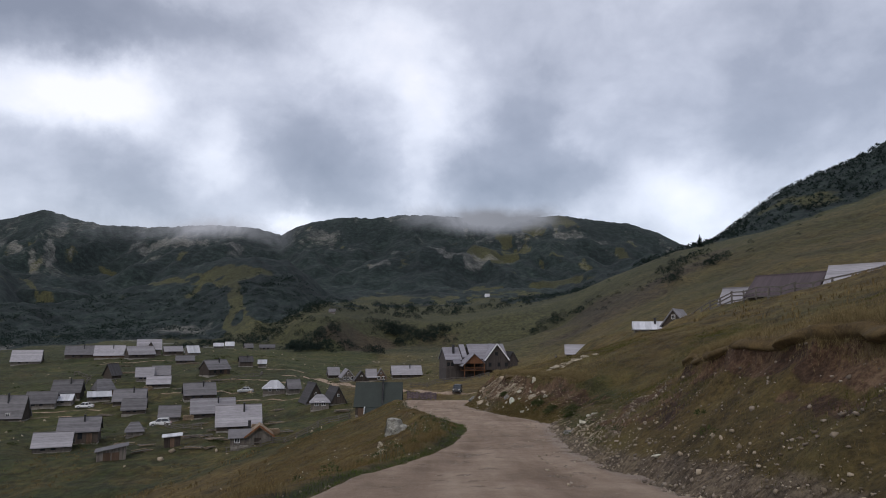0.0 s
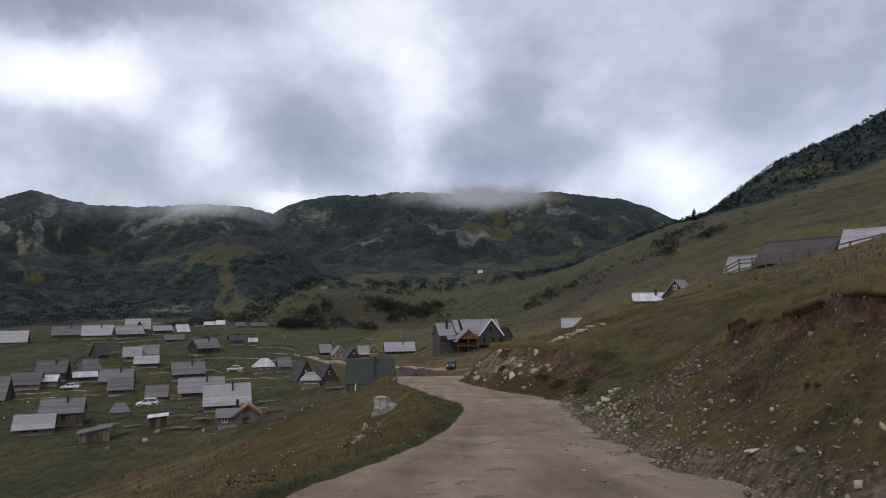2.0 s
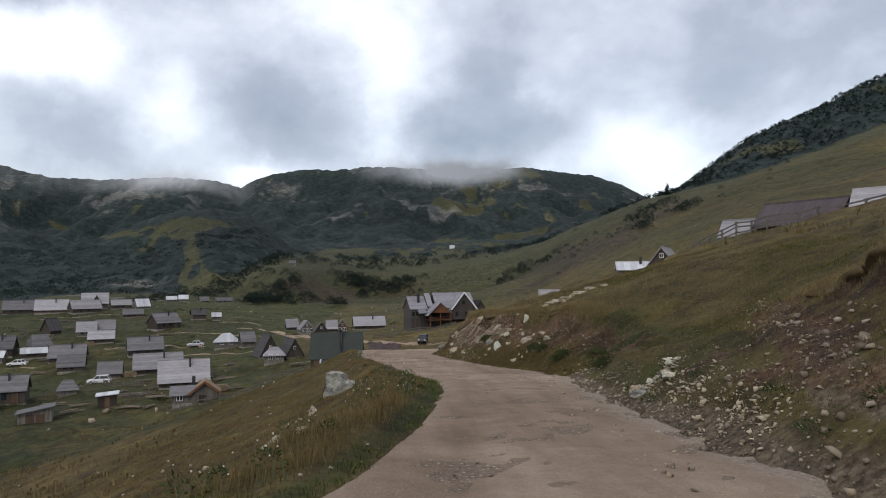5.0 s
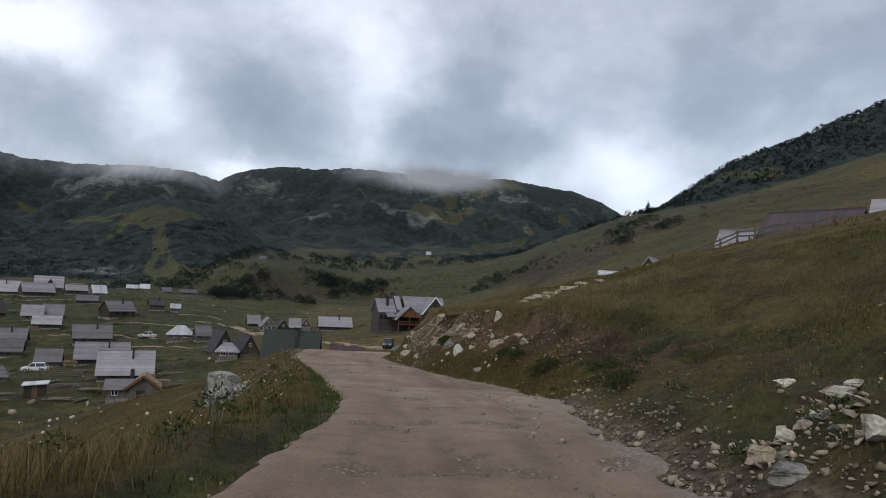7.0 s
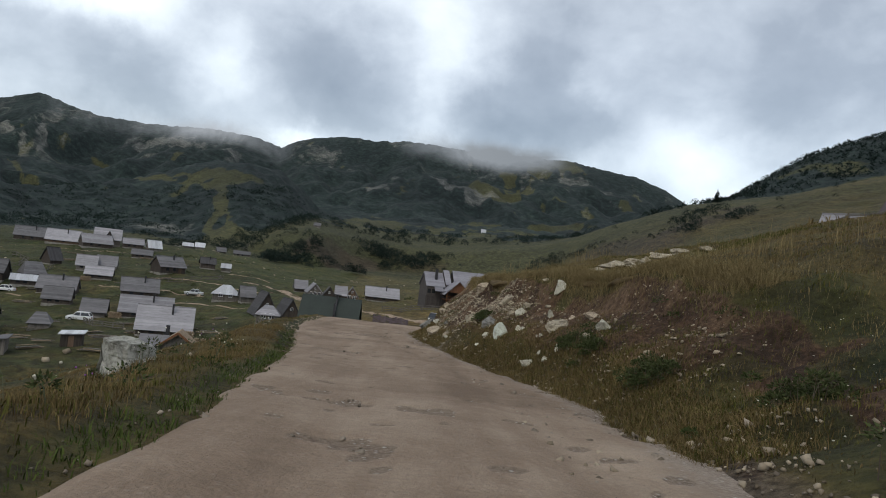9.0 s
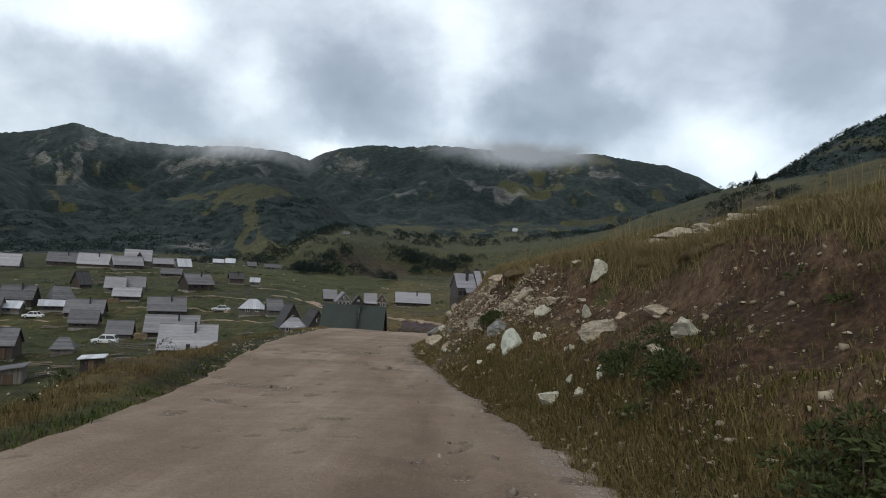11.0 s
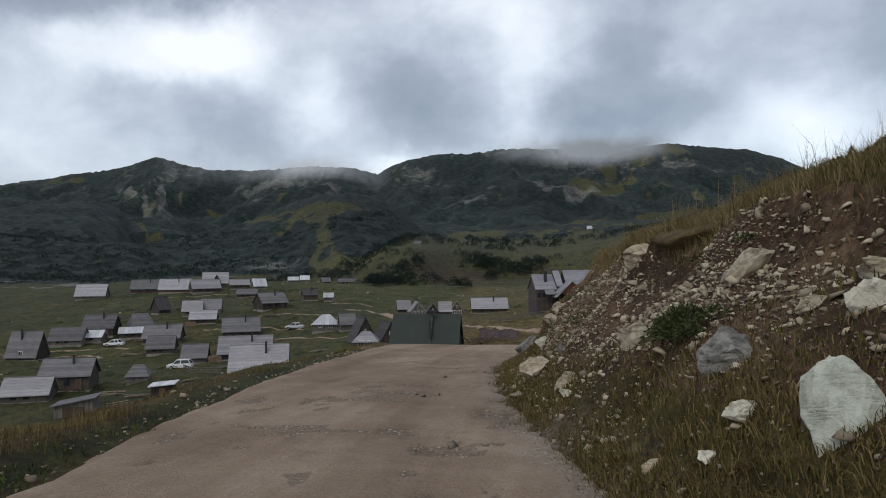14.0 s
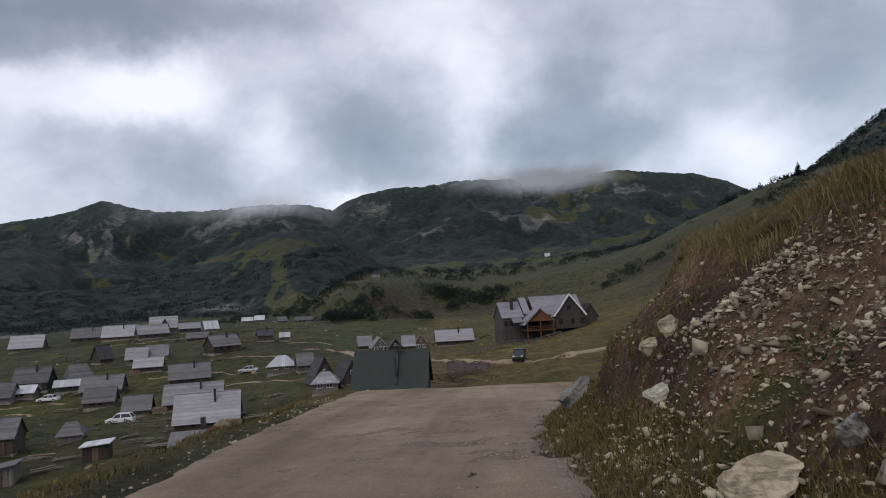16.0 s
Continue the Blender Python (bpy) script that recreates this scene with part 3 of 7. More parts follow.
def ground_material():
    nt, b = material("ground")
    p = coords(nt)
    at = nt.nodes.new("ShaderNodeAttribute")
    at.attribute_name = "cover"
    sep = nt.nodes.new("ShaderNodeSeparateColor")
    link(nt, at.outputs["Color"], sep.inputs[0])
    big = noise_tex(nt, p, 0.035, 9, 0.68).outputs[0]
    mid = noise_tex(nt, p, 0.5, 5, 0.6).outputs[0]
    fine = noise_tex(nt, p, 9.0, 6, 0.72).outputs[0]
    grain = fmath(nt, "ADD", fmath(nt, "MULTIPLY", mid, 0.5), fmath(nt, "MULTIPLY", fine, 0.5))
    dry = ramp(nt, grain, [(0.38, (0.045, 0.030, 0.011)), (0.5, (0.122, 0.083, 0.030)), (0.62, (0.22, 0.156, 0.060))])
    green = ramp(nt, grain, [(0.40, (0.031, 0.029, 0.010)), (0.60, (0.102, 0.088, 0.029))])
    sel = ramp(nt, fmath(nt, "ADD", fmath(nt, "MULTIPLY", big, 0.7), fmath(nt, "MULTIPLY", mid, 0.3)), [(0.42, (0, 0, 0)), (0.58, (1, 1, 1))])
    wet = fmath(nt, "ADD", 1.0, fmath(nt, "MINIMUM", at.outputs["Alpha"], 0.0))
    c = mixc(nt, fmath(nt, "MULTIPLY", sel, wet), dry, green)
    pos = nt.nodes.new("ShaderNodeSeparateXYZ")
    link(nt, p, pos.inputs[0])
    alpine = ramp(nt, mid, [(0.38, (0.029, 0.031, 0.014)), (0.62, (0.068, 0.068, 0.031))])
    c = mixc(nt, ramp(nt, fmath(nt, "DIVIDE", pos.outputs[1], 1500.0), [(0.07, (0, 0, 0)), (0.24, (1, 1, 1))]), c, alpine)
    lushc = ramp(nt, grain, [(0.40, (0.016, 0.022, 0.007)), (0.60, (0.054, 0.064, 0.020))])
    worn = ramp(nt, noise_tex(nt, p, 0.12, 7, 0.7).outputs[0], [(0.40, (1, 1, 1)), (0.62, (0.35, 0.35, 0.35))])
    c = mixc(nt, fmath(nt, "MULTIPLY", fmath(nt, "MAXIMUM", at.outputs["Alpha"], 0.0), worn), c, lushc)
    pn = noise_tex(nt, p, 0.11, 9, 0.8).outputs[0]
    # aerial haze is painted in: the pine greens lean towards blue
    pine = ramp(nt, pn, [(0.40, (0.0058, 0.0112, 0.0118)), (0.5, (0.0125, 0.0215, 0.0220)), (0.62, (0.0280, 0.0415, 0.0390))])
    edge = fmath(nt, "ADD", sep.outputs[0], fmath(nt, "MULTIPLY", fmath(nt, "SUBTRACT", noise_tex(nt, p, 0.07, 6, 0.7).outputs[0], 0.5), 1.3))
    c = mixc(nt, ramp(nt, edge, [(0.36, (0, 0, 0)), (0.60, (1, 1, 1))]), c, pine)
    rockc = ramp(nt, noise_tex(nt, p, 0.2, 6, 0.7).outputs[0], [(0.3, (0.07, 0.071, 0.072)), (0.7, (0.22, 0.218, 0.21))])
    gravel = ramp(nt, fine, [(0.38, (0.075, 0.053, 0.038)), (0.62, (0.27, 0.210, 0.158))])
    near = ramp(nt, fmath(nt, "DIVIDE", pos.outputs[1], 200.0), [(0.5, (0, 0, 0)), (0.6, (1, 1, 1))])
    rockc = mixc(nt, near, gravel, rockc)
    redge = fmath(nt, "ADD", sep.outputs[2], fmath(nt, "MULTIPLY", fmath(nt, "SUBTRACT", noise_tex(nt, p, 0.045, 11, 0.85).outputs[0], 0.5), 2.2))
    c = mixc(nt, ramp(nt, redge, [(0.55, (0, 0, 0)), (0.95, (0.85, 0.85, 0.85))]), c, rockc)
    soil = ramp(nt, grain, [(0.40, (0.030, 0.016, 0.009)), (0.50, (0.090, 0.050, 0.030)), (0.61, (0.21, 0.135, 0.085))])
    soil = mixc(nt, near, soil, ramp(nt, grain, [(0.40, (0.022, 0.018, 0.011)), (0.60, (0.082, 0.063, 0.040))]))
    sedge = fmath(nt, "ADD", sep.outputs[1], fmath(nt, "MULTIPLY", fmath(nt, "SUBTRACT", noise_tex(nt, p, 1.6, 5, 0.7).outputs[0], 0.5), 1.2))
    c = mixc(nt, ramp(nt, sedge, [(0.45, (0, 0, 0)), (0.62, (1, 1, 1))]), c, soil)
    # darker, closer-grown clumps all over the grassland
    clump = ramp(nt, noise_tex(nt, p, 1.1, 6, 0.7, 0.3).outputs[0], [(0.38, (0.62, 0.62, 0.62)), (0.56, (1.14, 1.14, 1.12))])
    c = mixc(nt, 1.0, c, clump, "MULTIPLY")
    wide = ramp(nt, noise_tex(nt, p, 0.055, 7, 0.7, 0.5).outputs[0], [(0.36, (0.74, 0.76, 0.75)), (0.60, (1.12, 1.10, 1.05))])
    c = mixc(nt, 1.0, c, wide, "MULTIPLY")
    vast = ramp(nt, noise_tex(nt, p, 0.007, 5, 0.6, 0.6).outputs[0], [(0.40, (0.78, 0.80, 0.82)), (0.60, (1.20, 1.18, 1.12))])
    c = mixc(nt, 1.0, c, vast, "MULTIPLY")
    link(nt, c, b.inputs["Base Color"])
    b.inputs["Roughness"].default_value = 0.95
    bump(nt, b, fmath(nt, "ADD", fine, fmath(nt, "MULTIPLY", mid, 2.0)), 0.9, 0.14)


def road_material():
    nt, b = material("road")
    p = coords(nt)
    at = nt.nodes.new("ShaderNodeAttribute")
    at.attribute_name = "wear"
    wear = nt.nodes.new("ShaderNodeSeparateColor")
    link(nt, at.outputs["Color"], wear.inputs[0])
    patch = noise_tex(nt, p, 0.4, 6, 0.65, 0.5).outputs[0]
    mp = nt.nodes.new("ShaderNodeMapping")
    mp.inputs["Scale"].default_value = (1.6, 0.14, 1)
    mp.inputs["Rotation"].default_value = (0, 0, 0.06)
    link(nt, p, mp.inputs[0])
    track = noise_tex(nt, mp.outputs[0], 1.0, 6, 0.6).outputs[0]
    grit = noise_tex(nt, p, 26, 4, 0.7).outputs[0]
    mid = noise_tex(nt, p, 3.0, 5, 0.65, 0.4).outputs[0]
    v = nt.nodes.new("ShaderNodeTexVoronoi")
    v.inputs["Scale"].default_value = 17
    link(nt, p, v.inputs["Vector"])
    peb = ramp(nt, v.outputs["Distance"], [(0.16, (1, 1, 1)), (0.34, (0, 0, 0))])
    wn = nt.nodes.new("ShaderNodeSeparateColor")
    link(nt, v.outputs["Color"], wn.inputs[0])
    some = ramp(nt, wn.outputs[0], [(0.45, (0, 0, 0)), (0.55, (1, 1, 1))])
    peb = fmath(nt, "MULTIPLY", peb, some)
    f = fmath(nt, "ADD", fmath(nt, "MULTIPLY", patch, 0.45), fmath(nt, "ADD", fmath(nt, "MULTIPLY", track, 0.42), fmath(nt, "MULTIPLY", mid, 0.18)))
    f = fmath(nt, "SUBTRACT", f, fmath(nt, "MULTIPLY", wear.outputs[1], 0.05))
    grit = ramp(nt, grit, [(0.38, (0, 0, 0)), (0.62, (1, 1, 1))])
    c = ramp(nt, f, [(0.38, (0.185, 0.130, 0.090)), (0.51, (0.272, 0.200, 0.144)), (0.64, (0.38, 0.295, 0.220))])
    c = mixc(nt, fmath(nt, "MULTIPLY", grit, 0.45), c, mixc(nt, 1.0, c, (0.66, 0.66, 0.66), "MULTIPLY"))
    # loose grey chippings at the edges, and the stony bed in the broken stretches
    edgy = fmath(nt, "ADD", wear.outputs[2], fmath(nt, "MULTIPLY", fmath(nt, "SUBTRACT", mid, 0.5), 1.4))
    edgy = ramp(nt, edgy, [(0.35, (0, 0, 0)), (0.75, (1, 1, 1))])
    c = mixc(nt, fmath(nt, "MULTIPLY", edgy, 0.5), c, mixc(nt, grit, (0.13, 0.108, 0.092), (0.38, 0.332, 0.288)))
    brk = fmath(nt, "ADD", wear.outputs[0], fmath(nt, "MULTIPLY", fmath(nt, "SUBTRACT", mid, 0.5), 1.6))
    brk = ramp(nt, brk, [(0.42, (0, 0, 0)), (0.60, (1, 1, 1))])
    c = mixc(nt, fmath(nt, "MULTIPLY", brk, 0.7), c, mixc(nt, grit, (0.075, 0.052, 0.037), (0.24, 0.185, 0.14)))
    sparse = fmath(nt, "ADD", 0.10, fmath(nt, "MAXIMUM", fmath(nt, "MULTIPLY", edgy, 0.6), fmath(nt, "MULTIPLY", brk, 0.7)))
    c = mixc(nt, fmath(nt, "MULTIPLY", peb, sparse), c, (0.48, 0.44, 0.39))
    link(nt, c, b.inputs["Base Color"])
    b.inputs["Roughness"].default_value = 0.9
    h = fmath(nt, "ADD", fmath(nt, "MULTIPLY", grit, 0.6), fmath(nt, "MULTIPLY", mid, 1.2))
    bump(nt, b, fmath(nt, "ADD", h, fmath(nt, "MULTIPLY", fmath(nt, "MULTIPLY", peb, sparse), 1.6)), 0.7, 0.035)


def plank_material(name, dark, light, width, axis=0, gap=0.15, rough=0.85, weather=0.5):
    """Boards side by side along one local axis, each with its own tone, streaked along its length."""
    nt, b = material(name)
    p = coords(nt)
    sep = nt.nodes.new("ShaderNodeSeparateXYZ")
    link(nt, p, sep.inputs[0])
    info = nt.nodes.new("ShaderNodeObjectInfo")
    run = fmath(nt, "DIVIDE", sep.outputs[axis], width)
    cell = fmath(nt, "FLOOR", run)
    part_ = fmath(nt, "FRACT", run)
    wn = nt.nodes.new("ShaderNodeTexWhiteNoise")
    wn.noise_dimensions = "2D"
    comb = nt.nodes.new("ShaderNodeCombineXYZ")
    link(nt, cell, comb.inputs[0])
    link(nt, info.outputs["Random"], comb.inputs[1])
    link(nt, comb.outputs[0], wn.inputs["Vector"])
    mp = nt.nodes.new("ShaderNodeMapping")
    s = [0.8, 0.8, 0.8]
    s[axis] = 7.0
    mp.inputs["Scale"].default_value = s
    link(nt, p, mp.inputs[0])
    streak = noise_tex(nt, mp.outputs[0], 1.0, 5, 0.65).outputs[0]
    stain = noise_tex(nt, p, 0.7, 4, 0.6).outputs[0]
    f = fmath(nt, "ADD", fmath(nt, "MULTIPLY", wn.outputs[0], 0.20), fmath(nt, "ADD", fmath(nt, "MULTIPLY", streak, 0.5), fmath(nt, "MULTIPLY", stain, weather * 0.6)))
    c = ramp(nt, f, [(0.25, dark), (0.75, light)])
    seam = ramp(nt, fmath(nt, "ABSOLUTE", fmath(nt, "SUBTRACT", part_, 0.5)), [(0.5 - gap * 0.5, (1, 1, 1)), (0.5, (0.68, 0.68, 0.68))])
    c = mixc(nt, 1.0, c, seam, "MULTIPLY")
    tone = fmath(nt, "ADD", 0.72, fmath(nt, "MULTIPLY", info.outputs["Random"], 0.5))
    c = mixc(nt, 1.0, c, tone, "MULTIPLY")
    link(nt, c, b.inputs["Base Color"])
    b.inputs["Roughness"].default_value = rough
    bump(nt, b, fmath(nt, "ADD", fmath(nt, "MULTIPLY", streak, 0.4), seam), 0.6, 0.02)


def plain_material(name, dark, light, scale=1.5, rough=0.8, metal=0.0, depth=0.02, spec=0.25):
    nt, b = material(name)
    p = coords(nt)
    n1 = noise_tex(nt, p, scale, 5, 0.62).outputs[0]
    n2 = noise_tex(nt, p, scale * 7, 4, 0.6).outputs[0]
    f = fmath(nt, "ADD", fmath(nt, "MULTIPLY", n1, 0.6), fmath(nt, "MULTIPLY", n2, 0.4))
    link(nt, ramp(nt, f, [(0.32, dark), (0.68, light)]), b.inputs["Base Color"])
    b.inputs["Roughness"].default_value, b.inputs["Metallic"].default_value = rough, metal
    b.inputs["Specular IOR Level"].default_value = spec
    if depth:
        bump(nt, b, f, 0.5, depth)
    return nt, b


ground_material()
road_material()
plain_material("turf", (0.030, 0.020, 0.009), (0.125, 0.086, 0.036), 3.0, 0.95, 0, 0.06)
plank_material("board_roof", (0.165, 0.160, 0.172), (0.36, 0.35, 0.372), 0.42, 1, 0.14)
plank_material("shingle_roof", (0.070, 0.068, 0.072), (0.185, 0.180, 0.190), 0.34, 1, 0.14)
plank_material("tin_roof", (0.30, 0.305, 0.33), (0.66, 0.68, 0.72), 0.8, 0, 0.05, 0.45, 0.3)
plank_material("dark_roof", (0.030, 0.029, 0.031), (0.075, 0.072, 0.075), 0.25)
plank_material("brown_roof", (0.048, 0.038, 0.042), (0.09, 0.072, 0.078), 0.3)
plank_material("lodge_roof", (0.13, 0.126, 0.142), (0.25, 0.243, 0.27), 0.5, 1, 0.12)
plank_material("lodge_wall", (0.040, 0.034, 0.033), (0.088, 0.076, 0.072), 0.25)
plank_material("dark_boards", (0.030, 0.024, 0.020), (0.095, 0.078, 0.066), 0.22)
plank_material("grey_boards", (0.055, 0.048, 0.042), (0.20, 0.18, 0.16), 0.2)
plank_material("brown_boards", (0.06, 0.04, 0.028), (0.15, 0.10, 0.07), 0.2)
plank_material("orange_boards", (0.10, 0.045, 0.025), (0.20, 0.095, 0.05), 0.2)
plain_material("green_roof", (0.024, 0.031, 0.028), (0.036, 0.045, 0.040), 0.5, 0.7, 0, 0.0)
plain_material("stone_base", (0.10, 0.095, 0.085), (0.33, 0.31, 0.28), 2.2, 0.9, 0, 0.06)
plain_material("dark_metal", (0.02, 0.02, 0.022), (0.05, 0.05, 0.055), 3, 0.55)
plain_material("glass_dark", (0.015, 0.018, 0.022), (0.03, 0.034, 0.04), 2, 0.12, 0, 0, 0.6)
plain_material("white_paint", (0.62, 0.62, 0.62), (0.78, 0.78, 0.78), 2, 0.6, 0, 0)


# ---------------------------------------------------------------- building helpers
def part(name, bm, mat, parent, label="", smooth=False):
    me = bpy.data.meshes.new(name)
    bm.normal_update()
    if smooth:
        for f in bm.faces:
            f.smooth = True
    bm.to_mesh(me)
    bm.free()
    me.materials.append(MAT[mat])
    ob = new(name, me)
    ob.parent = parent
    if label:
        ob["label"] = label
    return ob


def box(bm, x0, x1, y0, y1, z0, z1):
    v = [bm.verts.new(c) for c in ((x0, y0, z0), (x1, y0, z0), (x1, y1, z0), (x0, y1, z0), (x0, y0, z1), (x1, y0, z1), (x1, y1, z1), (x0, y1, z1))]
    for f in ((3, 2, 1, 0), (4, 5, 6, 7), (0, 1, 5, 4), (1, 2, 6, 5), (2, 3, 7, 6), (3, 0, 4, 7)):
        bm.faces.new([v[i] for i in f])
    return v


def beam(bm, a, b, w, h=None):
    """A squared timber from a to b."""
    a, b, h = Vector(a), Vector(b), h or w
    d = (b - a).normalized()
    s = d.cross(Vector((0, 0, 1)))
    s = s.normalized() if s.length > 1e-3 else Vector((1, 0, 0))
    u = s.cross(d)
    ring = [[bm.verts.new(p + s * i * w / 2 + u * j * h / 2) for i, j in ((-1, -1), (1, -1), (1, 1), (-1, 1))] for p in (a, b)]
    for k in range(4):
        bm.faces.new((ring[0][k], ring[0][(k + 1) % 4], ring[1][(k + 1) % 4], ring[1][k]))
    bm.faces.new(ring[0][::-1])
    bm.faces.new(ring[1])


def slab(bm, pts, thick):
    """A flat board with the given corners on top, thickened downwards along its normal."""
    pts = [Vector(p) for p in pts]
    n = (pts[1] - pts[0]).cross(pts[2] - pts[0]).normalized()
    if n.z < 0:
        n = -n
    top = [bm.verts.new(p) for p in pts]
    low = [bm.verts.new(p - n * thick) for p in pts]
    bm.faces.new(top)
    bm.faces.new(low[::-1])
    for k in range(len(pts)):
        j = (k + 1) % len(pts)
        bm.faces.new((top[k], low[k], low[j], top[j]))


def empty(name, m):
    ob = new(name)
    ob.matrix_world = m
    return ob


def base_level(x, y, w, d, turn):
    c, s = math.cos(radians(turn)), math.sin(radians(turn))
    return min(level(x + c * i * w / 2 - s * j * d / 2, y + s * i * w / 2 + c * j * d / 2) for i in (-1, 1) for j in (-1, 1))


def hut(x, y, w, d, wall_h, roof_h, turn=0.0, roof="shingle_roof", wall="dark_boards", label="", over=0.4, chimney=1, hip=0.0, windows=0, door=0, name="hut", sink=0.0, group="huts of the village"):
    """A wooden mountain hut: ridge along its local x, eaves to the front (-y)."""
    z = base_level(x, y, w, d, turn)
    top = level(x, y)
    thing = empty(name, pose(x, y, z - 0.05 - sink, 0, 0, turn))
    tagged(thing, label, "hut", group)
    foot = max(0.3, top - z + 0.25) * 0.8
    bm = bmesh.new()
    box(bm, -w / 2 - 0.06, w / 2 + 0.06, -d / 2 - 0.06, d / 2 + 0.06, -0.3, foot)
    part("stone_base", bm, "stone_base", thing)
    e = foot + wall_h
    bm = bmesh.new()
    hip_in = hip * w / 2
    prof = [(-d / 2, foot), (d / 2, foot), (d / 2, e), (0, e + roof_h), (-d / 2, e)]
    rings = []
    for sx in (-1, 1):
        rings.append([bm.verts.new((sx * (w / 2 - (hip_in if k == 3 else 0)), py, pz)) for k, (py, pz) in enumerate(prof)])
    for k in range(5):
        j = (k + 1) % 5
        bm.faces.new((rings[0][k], rings[0][j], rings[1][j], rings[1][k]))
    bm.faces.new(rings[0][::-1])
    bm.faces.new(rings[1])
    bmesh.ops.recalc_face_normals(bm, faces=bm.faces)
    part("wall", bm, wall, thing)
    t, lift = 0.12, 0.14
    ey, ez = d / 2 + over, e - over * roof_h / (d / 2)
    for side in (-1, 1):
        bm = bmesh.new()
        rx = w / 2 + over * 0.8
        slab(bm, [(-rx, side * ey, ez + lift), (rx, side * ey, ez + lift), (rx - hip_in, 0, e + roof_h + lift), (-rx + hip_in, 0, e + roof_h + lift)], t)
        # loose board ends along the eaves
        part("roof", bm, roof, thing)
    if hip:
        for side in (-1, 1):
            bm = bmesh.new()
            rx = w / 2 + over * 0.8
            slab(bm, [(side * rx, -ey, ez + lift), (side * rx, ey, ez + lift), (side * (rx - hip_in), 0.0, e + roof_h + lift)], t)
            part("roof", bm, roof, thing)
    else:
        bm = bmesh.new()
        beam(bm, (-w / 2 - over * 0.8, 0, e + roof_h + lift), (w / 2 + over * 0.8, 0, e + roof_h + lift), 0.22, 0.14)
        part("ridge_board", bm, roof, thing)
    if chimney:
        bm = bmesh.new()
        cx = 0.12 * w * (1 if chimney > 0 else -1)
        box(bm, cx - 0.15, cx + 0.15, -d * 0.17 - 0.15, -d * 0.17 + 0.15, e + roof_h * 0.5, e + roof_h + 0.55)
        box(bm, cx - 0.22, cx + 0.22, -d * 0.17 - 0.22, -d * 0.17 + 0.22, e + roof_h + 0.55, e + roof_h + 0.65)
        part("chimney", bm, "dark_metal", thing)
    if not windows and w > 4.4:
        for wx in (-0.22 * w, 0.05 * w):
            bm = bmesh.new()
            box(bm, wx - 0.38, wx + 0.38, -d / 2 - 0.05, -d / 2 + 0.02, foot + wall_h * 0.35, foot + wall_h * 0.85)
            part("window", bm, "glass_dark", thing)
    for k in range(windows):
        wx = (k - (windows - 1) / 2) * w / max(windows, 1) * 0.75
        bm = bmesh.new()
        box(bm, wx - 0.45, wx + 0.45, -d / 2 - 0.06, -d / 2 + 0.02, foot + 0.8, foot + 1.75)
        fr = part("window", bm, "white_paint", thing)
        for sx in (-1, 1):
            bm = bmesh.new()
            box(bm, wx + sx * 0.21 - 0.17, wx + sx * 0.21 + 0.17, -d / 2 - 0.075, -d / 2 - 0.05, foot + 0.88, foot + 1.67)
            part("pane", bm, "glass_dark", fr)
    if door:
        bm = bmesh.new()
        dx = w * 0.28 * (1 if door > 0 else -1)
        box(bm, dx - 0.45, dx + 0.45, -d / 2 - 0.07, -d / 2 + 0.02, foot - 0.1, foot + 1.8)
        part("door", bm, "brown_boards", thing)
    return thing


make_ground()
make_road()
# ---- huts ----


# ---------------------------------------------------------------- the village
hut(-155.3, 250.0, 9.4, 7.1, 1.3, 3.7, 24, "board_roof", "grey_boards", "weathered hut with a pale board roof on the upper meadow", chimney=0)
hut(-142.3, 262.6, 10.2, 7.5, 1.6, 3.1, 25, "shingle_roof", "dark_boards", "long low hut with a grey shingle roof and dark walls", chimney=1)
hut(-129.6, 260.2, 10.3, 7.5, 1.1, 3.5, 23, "board_roof", "brown_boards", "brown hut with a pale board roof and dark chimney", chimney=1)
hut(-116.6, 257.1, 9.3, 7.0, 1.5, 2.8, 39, "board_roof", "dark_boards", "hut with a pale board roof and dark open gable", chimney=0)
hut(-105.7, 261.5, 6.5, 4.9, 1.4, 1.7, 30, "board_roof", "dark_boards", "low hut with a light grey board roof", chimney=0)
hut(-92.1, 239.1, 5.9, 4.4, 1.1, 1.5, 21, "shingle_roof", "dark_boards", "low dark shed with a grey shingle roof in grass", chimney=0)
hut(-97.0, 258.6, 4.3, 3.5, 1.1, 2.3, 41, "tin_roof", "grey_boards", "small shed under bright sheet metal in the meadow", chimney=0)
hut(-70.7, 207.7, 7.2, 5.4, 1.9, 2.5, 51, "shingle_roof", "dark_boards", "dark timber hut with a grey roof and tall chimney", chimney=1, door=1)
hut(-97.6, 305.4, 3.5, 3.5, 1.1, 1.5, 18, "tin_roof", "grey_boards", "small far hut with a bright metal roof", chimney=0)
hut(-92.2, 316.4, 3.6, 3.5, 1.2, 1.5, 28, "shingle_roof", "dark_boards", "small far hut with a grey shingle roof", chimney=0)
hut(-68.2, 231.4, 4.2, 3.5, 1.6, 1.6, 27, "dark_roof", "dark_boards", "small dark hut with a blackened roof and chimney", chimney=1)
hut(-63.2, 234.2, 2.6, 3.5, 1.1, 1.1, 15, "tin_roof", "grey_boards", "tiny shed with a bright metal roof on grass", chimney=0)
hut(-88.8, 199.9, 4.6, 3.5, 1.5, 2.3, 22, "board_roof", "grey_boards", "grey hut with a board roof beside two others", chimney=0)
